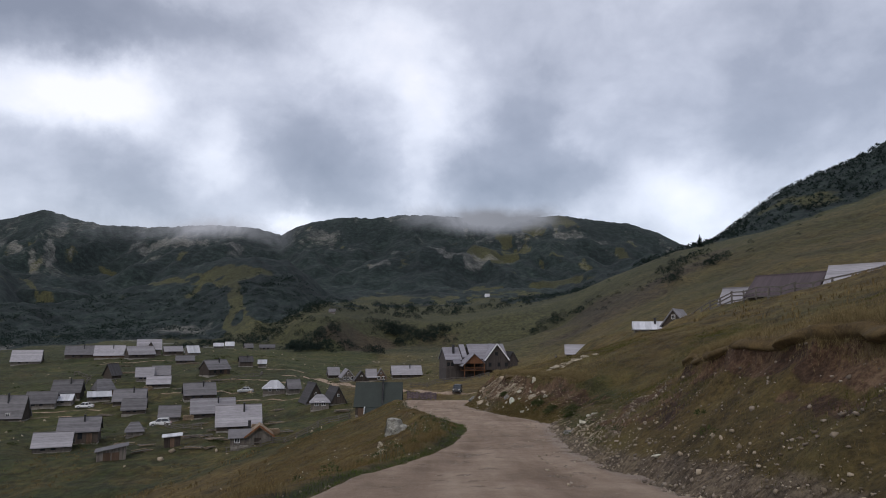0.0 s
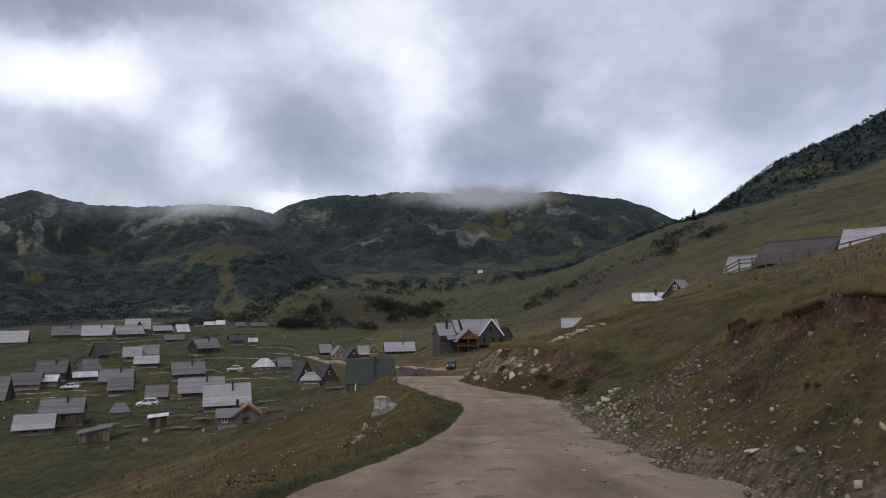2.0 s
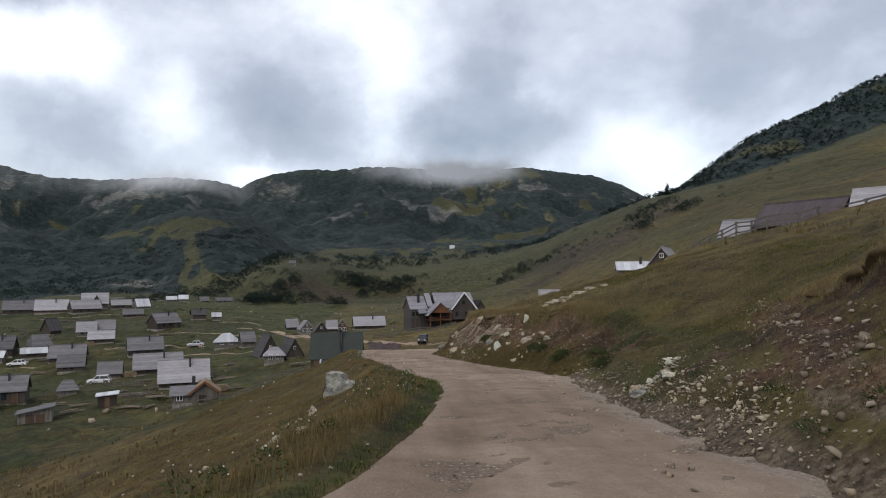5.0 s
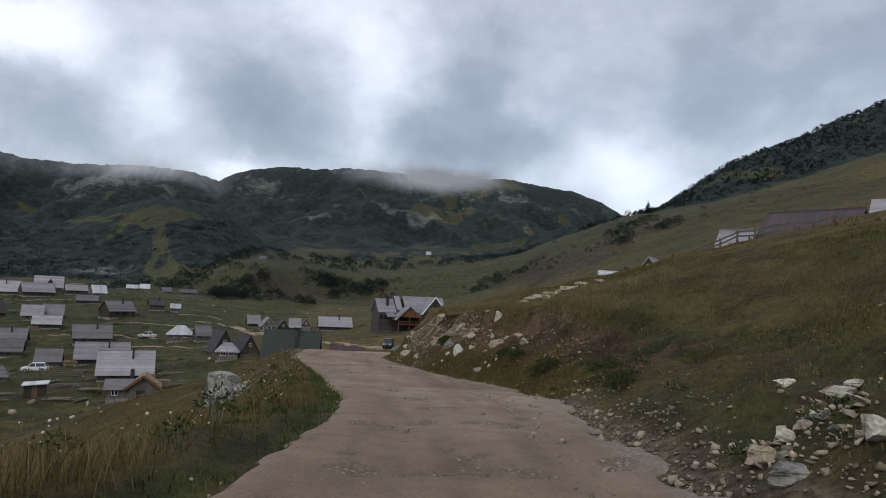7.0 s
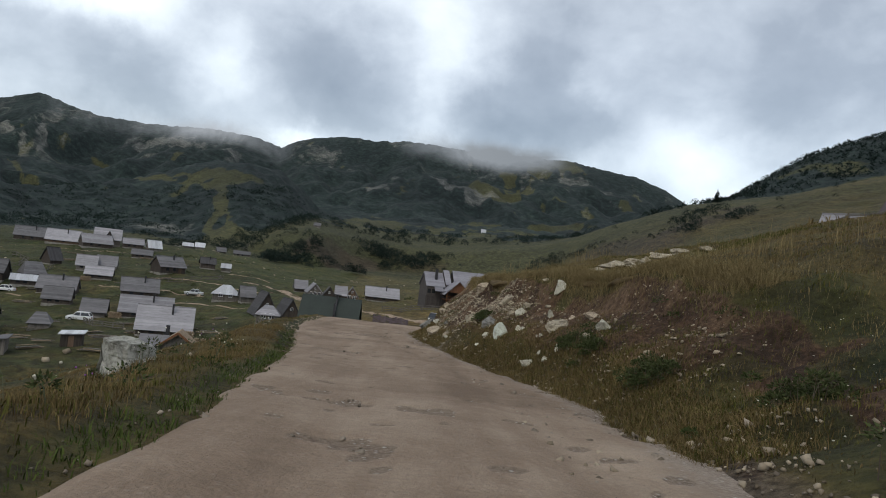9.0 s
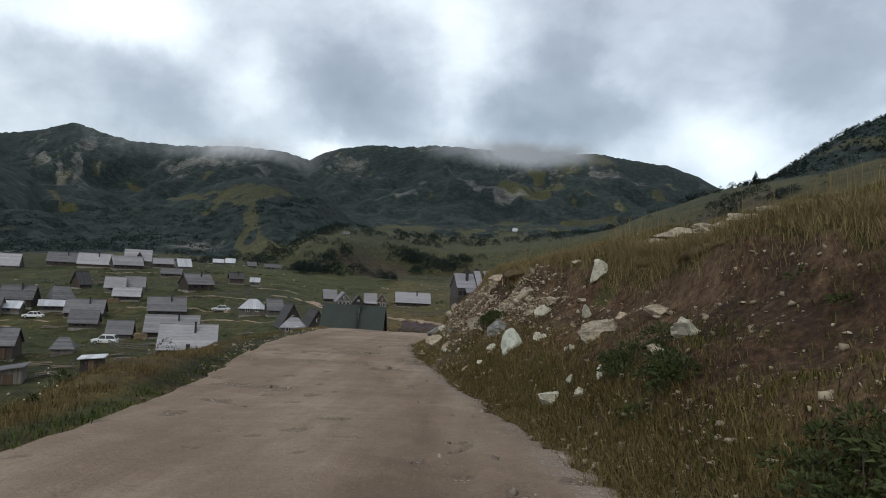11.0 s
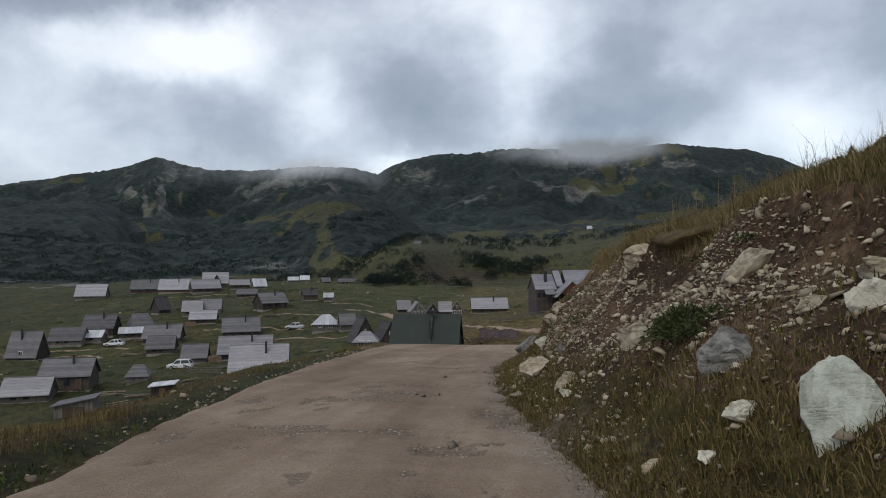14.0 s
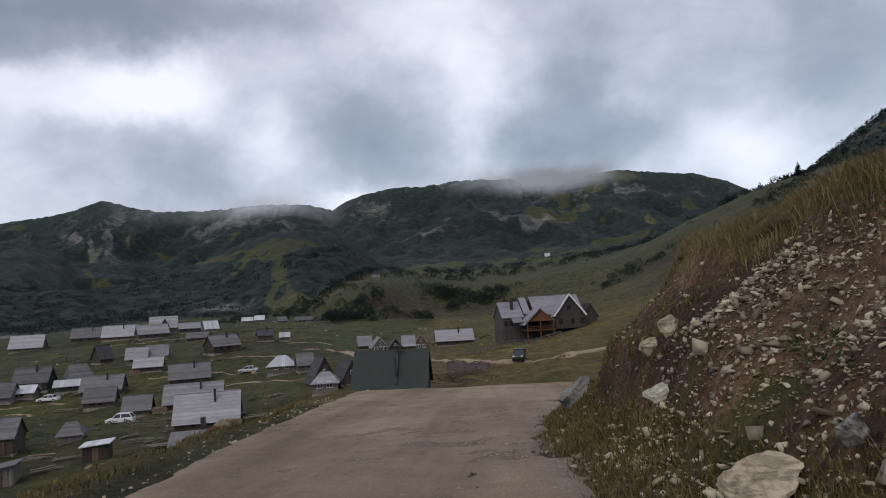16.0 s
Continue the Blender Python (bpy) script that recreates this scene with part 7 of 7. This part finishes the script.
def weeds():
    rng = np.random.default_rng(31)
    # low leafy weeds on the bank and on the left verge
    x, y = scatter(700, -3.5, 8, 10, 58, rng)
    r, l = beside(x, y)
    ok = ((l > 0.15) & (l < 1.0) & (y < 36) & (rng.uniform(0, 1, len(x)) < 0.22)) | ((r > 0.25) & (r < 2.2) & (rng.uniform(0, 1, len(x)) < 0.30))
    x, y = x[ok], y[ok]
    rad = rng.uniform(0.08, 0.22, len(x))
    C = np.stack([x, y, height(x, y) + rad * 0.5], 1)
    V, F = leaf_cloud(C, rad, 90, 0.035, rng)
    mass("weeds", V, F, "leaf", "dark green leafy weeds beside the road", "weeds")
    # larger green clumps of the bank
    for cx, cy, rr in ((5.15, 37.3, 0.26), (3.95, 43.75, 0.16), (5.2, 36.2, 0.20), (5.3, 33.6, 0.32), (5.9, 31.0, 0.32), (5.4, 28.6, 0.34)):
        m = 16
        px, py = cx + rng.normal(0, rr * 0.5, m), cy + rng.normal(0, rr * 0.5, m)
        C = np.stack([px, py, height(px, py) + rng.uniform(0.02, rr * 0.6, m)], 1)
        V, F = leaf_cloud(C, rng.uniform(0.1, 0.2, m), 170, 0.032, rng)
        root = np.array([cx, cy, level(cx, cy)])
        shrub = tagged(empty("green_shrub", pose(*root)), "low green shrub growing on the bank", "shrub", "shrubs of the bank")
        SV, SF = tufts(px, py, 3, 0.06, np.full(m, rr * 0.7 + 0.08), 0.008, 0.6, rng)
        for name, v, f, mat in (("leaves", V, F, "shrub_leaf"), ("stems", SV, SF, "twig")):
            piece = mass(name, v - root, f, mat, "", "")
            del piece["kind"]
            piece.parent = shrub
    # thistles of the left verge: stems with pale heads
    x, y = scatter(420, -3.5, 2, 14, 44, rng)
    r, l = beside(x, y)
    ok = (l > 0.45) & (l < 2.0) & (rng.uniform(0, 1, len(x)) < 0.12 + 0.4 * np.exp(-((y - 29) / 6) ** 2))
    x, y = x[ok], y[ok]
    h = rng.uniform(0.2, 0.6, len(x))
    V, F = tufts(x, y, 5, 0.09, h, 0.012, 0.5, np.random.default_rng(5))
    mass("thistle_stems", V, F, "grey_leaf", "thistle stems of the road verge", "thistles")
    tips = V.reshape(-1, 5, 3)[:, 4]
    V0, F0 = ico(1)
    s = np.random.default_rng(6).uniform(0.006, 0.014, len(tips))
    VV = V0[None] * s[:, None, None] + tips[:, None, :]
    FF = (F0[None] + (np.arange(len(tips)) * len(V0))[:, None, None]).reshape(-1, 3)
    cut = len(FF) // 8 // 20 * 20
    mass("thistle_flowers", VV[:cut // 20], FF[:cut], "purple_flower", "purple thistle flowers of the road verge", "thistles")
    mass("thistle_heads", VV[cut // 20:], FF[cut:] - cut // 20 * len(V0), "flower", "pale thistle heads of the road verge", "thistles")
    C = np.stack([x, y, height(x, y) + h * 0.35], 1)
    V, F = leaf_cloud(C, h * 0.32, 70, 0.04, rng, 1.2)
    mass("thistle_leaves", V, F, "shrub_leaf", "dull green thistle leaves of the road verge", "thistles")
    # nettles and bushes round the huts
    x, y = scatter(170, -125, 0, 112, 265, rng)
    keep = fbm(x * 0.06, y * 0.06, 2, 89) > -0.1
    x, y = x[keep], y[keep]
    k = np.repeat(np.arange(len(x)), 5)
    px, py = x[k] + rng.normal(0, 1.0, len(k)), y[k] + rng.normal(0, 0.6, len(k))
    rad = rng.uniform(0.3, 0.8, len(k))
    V, F = leaf_cloud(np.stack([px, py, height(px, py) + rad * 0.2], 1), rad, 26, 0.22, rng, 0.6)
    mass("village_weeds", V, F, "shrub_leaf", "low green weeds and bushes round the huts", "weeds")
    # white flowers of the right-hand slope
    x, y = scatter(420, 3.5, 9, 19, 35, rng)
    r, l = beside(x, y)
    ok = (r > 0.4) & (r < 3.2)
    x, y = x[ok], y[ok]
    z = height(x, y) + rng.uniform(0.10, 0.25, len(x))
    VV = V0[None] * rng.uniform(0.006, 0.011, len(x))[:, None, None] * np.array([1, 1, 0.5]) + np.stack([x, y, z], 1)[:, None, :]
    FF = (F0[None] + (np.arange(len(x)) * len(V0))[:, None, None]).reshape(-1, 3)
    mass("white_flowers", VV, FF, "flower", "small white meadow flowers on the slope", "flowers")


def bush_points(clusters, rng):
    xs, ys, rs = [], [], []
    for cx, cy, sx, sy, n, r in clusters:
        xs.append(cx + rng.normal(0, sx, n))
        ys.append(cy + rng.normal(0, sy, n))
        rs.append(r * rng.uniform(0.5, 1.3, n))
    return np.concatenate(xs), np.concatenate(ys), np.concatenate(rs)


def pine_bushes():
    """Dwarf pine on the hills: dark uneven clumps, thick enough to hide the ground below."""
    rng = np.random.default_rng(41)
    groups = [(-62, 318, 7, 6, 26, 3.2), (-66, 308, 4, 3, 10, 2.4), (-50, 300, 3, 2, 5, 1.8), (-29, 390, 6, 6, 34, 3.0), (-22, 372, 3, 5, 14, 2.6), (-10, 384, 5, 7, 26, 2.8), (-2, 396, 5, 4, 14, 2.4), (-30, 300, 2.0, 1.4, 8, 2.6), (8, 374, 8, 10, 10, 1.6), (53, 346, 4, 7, 20, 2.1), (64, 332, 2.5, 4, 7, 2.0), (66, 322, 2, 3, 5, 2.0), (-23, 432, 8, 3, 12, 1.8), (-60, 338, 4, 6, 22, 2.6), (-47, 342, 1.5, 2, 5, 1.6),
              (85, 248, 2.5, 5, 10, 1.7), (100, 292, 3, 6, 10, 1.9), (116, 306, 5, 5, 12, 2.0), (105, 254, 3.5, 4, 14, 2.0), (92, 262, 2, 5, 6, 1.5), (-105, 395, 20, 14, 40, 2.8), (-95, 430, 16, 14, 40, 2.8), (120, 300, 30, 40, 14, 1.2), (70, 290, 20, 30, 18, 1.1), (-48, 440, 10, 10, 16, 2.2),
              (20, 500, 30, 25, 40, 2.4), (-30, 520, 25, 20, 36, 2.6), (70, 470, 20, 30, 26, 2.2), (130, 390, 14, 14, 18, 2.0), (-120, 360, 14, 16, 34, 2.4), (-128, 330, 8, 8, 14, 2.0)]
    x, y, r = bush_points(groups, rng)
    C = np.stack([x, y, height(x, y) + r * 0.45], 1)
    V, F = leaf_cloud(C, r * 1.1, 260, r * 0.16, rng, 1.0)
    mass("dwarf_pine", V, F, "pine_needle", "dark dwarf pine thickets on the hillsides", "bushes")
    fx, fy = scatter(5200, -1.0, 0.9, 288, 620, rng)
    px = fx * fy
    c = pine_cover(px, fy, 0)
    ok = rng.uniform(0, 1, len(px)) < c * 0.9
    x, y, r = px[ok], fy[ok], rng.uniform(1.2, 2.8, int(ok.sum())) * (0.75 + fy[ok] / 700)
    C = np.stack([x, y, height(x, y) + r * 0.25], 1)
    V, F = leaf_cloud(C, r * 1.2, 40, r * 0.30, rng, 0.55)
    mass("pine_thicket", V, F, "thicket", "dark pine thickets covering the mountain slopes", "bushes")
    # spruce on the skyline of the right-hand ridge
    fx = rng.uniform(0.30, 1.05, 1500)
    fy = rng.uniform(420, 640, 1500)
    x, y = fx * fy, fy
    h = rng.uniform(1.8, 4.2, len(x))
    lv = np.array([0.15, 0.35, 0.55, 0.75, 0.92])
    C = np.stack([np.repeat(x, 5), np.repeat(y, 5), np.repeat(height(x, y) + 1.5, 5) + np.tile(lv, len(x)) * np.repeat(h, 5)], 1)
    rad = np.repeat(h, 5) * np.tile(0.34 * (1.05 - lv), len(x))
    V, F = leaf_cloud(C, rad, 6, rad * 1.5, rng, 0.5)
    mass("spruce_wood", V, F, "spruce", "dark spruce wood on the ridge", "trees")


def lone_tree(x, y, h, label):
    rng = np.random.default_rng(int(abs(x) * 10 + y))
    z = level(x, y)
    t = tagged(empty("spruce_tree", pose(x, y, z)), label, "tree")
    bm = bmesh.new()
    bmesh.ops.create_cone(bm, cap_ends=True, segments=8, radius1=h * 0.035, radius2=h * 0.006, depth=h, matrix=Matrix.Translation((0, 0, h / 2)))
    part("trunk", bm, "twig", t)
    lv = np.linspace(0.12, 0.97, 14)
    m = 6
    a = rng.uniform(0, 2 * np.pi, (14, m))
    rad = h * 0.24 * (1.04 - lv)
    C = np.stack([np.cos(a) * rad[:, None] * 0.6, np.sin(a) * rad[:, None] * 0.6, np.repeat(lv[:, None] * h, m, 1)], -1).reshape(-1, 3)
    V, F = leaf_cloud(C, np.repeat(rad, m) * 0.6, 20, np.repeat(rad, m) * 0.5, rng, 0.4)
    ob = mass("crown", V, F, "pine_needle", "", "")
    for key in ("kind", "label", "category"):
        if key in ob:
            del ob[key]
    ob.parent = t


def brush_pile(x, y):
    rng = random.Random(3)
    z = level(x, y)
    t = tagged(empty("brushwood_pile", pose(x, y, z)), "tangled pile of grey branches beside the green-roofed house", "brushwood")
    for k in range(46):
        a, l = rng.uniform(0, 6.28), rng.uniform(0.8, 2.4)
        p = Vector((rng.uniform(-1.6, 1.6), rng.uniform(-1.0, 1.0), rng.uniform(0.0, 1.3)))
        bm = bmesh.new()
        beam(bm, p, p + Vector((math.cos(a) * l, math.sin(a) * l * 0.6, rng.uniform(-0.3, 1.0))), 0.07)
        part("branch", bm, "twig", t)


turf_overhang(2, 25, lambda v: lip_line(v), 150, "jutting mat of dry turf over the bare bank")
turf_overhang(35, 58, lambda v: 2.32 + 0.12 * vnoise(v * 0.7, v * 0, 149), 160, "jutting mat of dry turf over the stony bank")
grass()
rocks()
weeds()
pine_bushes()
lone_tree(146, 372, 8, "lone dark spruce on the skyline of the hill")
brush_pile(-4.2, 113.5)


def cloud_bank():
    """Mist that hangs over the mountain's crest and hides parts of it."""
    m = bpy.data.materials.new("mist")
    m.use_nodes = True
    nt = m.node_tree
    nt.nodes.clear()
    out = nt.nodes.new("ShaderNodeOutputMaterial")
    mix = nt.nodes.new("ShaderNodeMixShader")
    clear = nt.nodes.new("ShaderNodeBsdfTransparent")
    glow = nt.nodes.new("ShaderNodeEmission")
    at = nt.nodes.new("ShaderNodeAttribute")
    at.attribute_name = "mist_amount"
    p = coords(nt)
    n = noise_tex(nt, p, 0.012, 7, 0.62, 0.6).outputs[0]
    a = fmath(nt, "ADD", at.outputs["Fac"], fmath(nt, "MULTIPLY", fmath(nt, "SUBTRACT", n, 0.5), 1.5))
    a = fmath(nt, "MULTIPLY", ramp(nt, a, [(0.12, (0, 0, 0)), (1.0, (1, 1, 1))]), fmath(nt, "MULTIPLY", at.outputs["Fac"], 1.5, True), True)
    # the sheet glows: fixed emission greys replace sky light falling on the mist
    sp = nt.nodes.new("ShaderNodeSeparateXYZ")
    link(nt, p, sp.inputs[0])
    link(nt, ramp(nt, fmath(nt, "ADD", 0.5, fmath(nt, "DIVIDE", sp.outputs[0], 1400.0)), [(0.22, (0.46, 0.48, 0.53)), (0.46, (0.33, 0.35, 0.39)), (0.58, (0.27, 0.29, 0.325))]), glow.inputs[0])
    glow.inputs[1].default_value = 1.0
    link(nt, a, mix.inputs[0])
    link(nt, clear.outputs[0], mix.inputs[1])
    link(nt, glow.outputs[0], mix.inputs[2])
    link(nt, mix.outputs[0], out.inputs[0])
    MAT["mist"] = m
    us = np.linspace(-0.85, 0.42, 180)
    vs = np.linspace(-1, 1, 40)
    y = 1200.0
    top = np.interp(us, CREST_U, CREST_Z)
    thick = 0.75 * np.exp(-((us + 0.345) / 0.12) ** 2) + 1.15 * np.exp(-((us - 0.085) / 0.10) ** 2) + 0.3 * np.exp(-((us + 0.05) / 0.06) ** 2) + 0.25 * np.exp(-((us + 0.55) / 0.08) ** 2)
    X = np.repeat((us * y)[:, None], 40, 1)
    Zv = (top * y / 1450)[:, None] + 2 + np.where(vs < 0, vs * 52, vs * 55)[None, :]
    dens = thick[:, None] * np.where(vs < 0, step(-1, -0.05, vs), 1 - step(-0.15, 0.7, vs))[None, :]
    n_, m_ = X.shape
    idx = np.arange(n_ * m_).reshape(n_, m_)
    quads = np.stack([idx[:-1, :-1], idx[1:, :-1], idx[1:, 1:], idx[:-1, 1:]], -1).reshape(-1, 4)
    me = bpy.data.meshes.new("cloud_bank")
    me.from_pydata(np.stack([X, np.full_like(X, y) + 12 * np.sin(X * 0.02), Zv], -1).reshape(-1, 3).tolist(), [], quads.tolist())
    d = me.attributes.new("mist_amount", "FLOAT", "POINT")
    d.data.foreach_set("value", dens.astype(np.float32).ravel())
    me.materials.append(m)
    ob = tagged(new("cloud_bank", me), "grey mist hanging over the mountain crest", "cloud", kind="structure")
    ob.visible_shadow = False


cloud_bank()
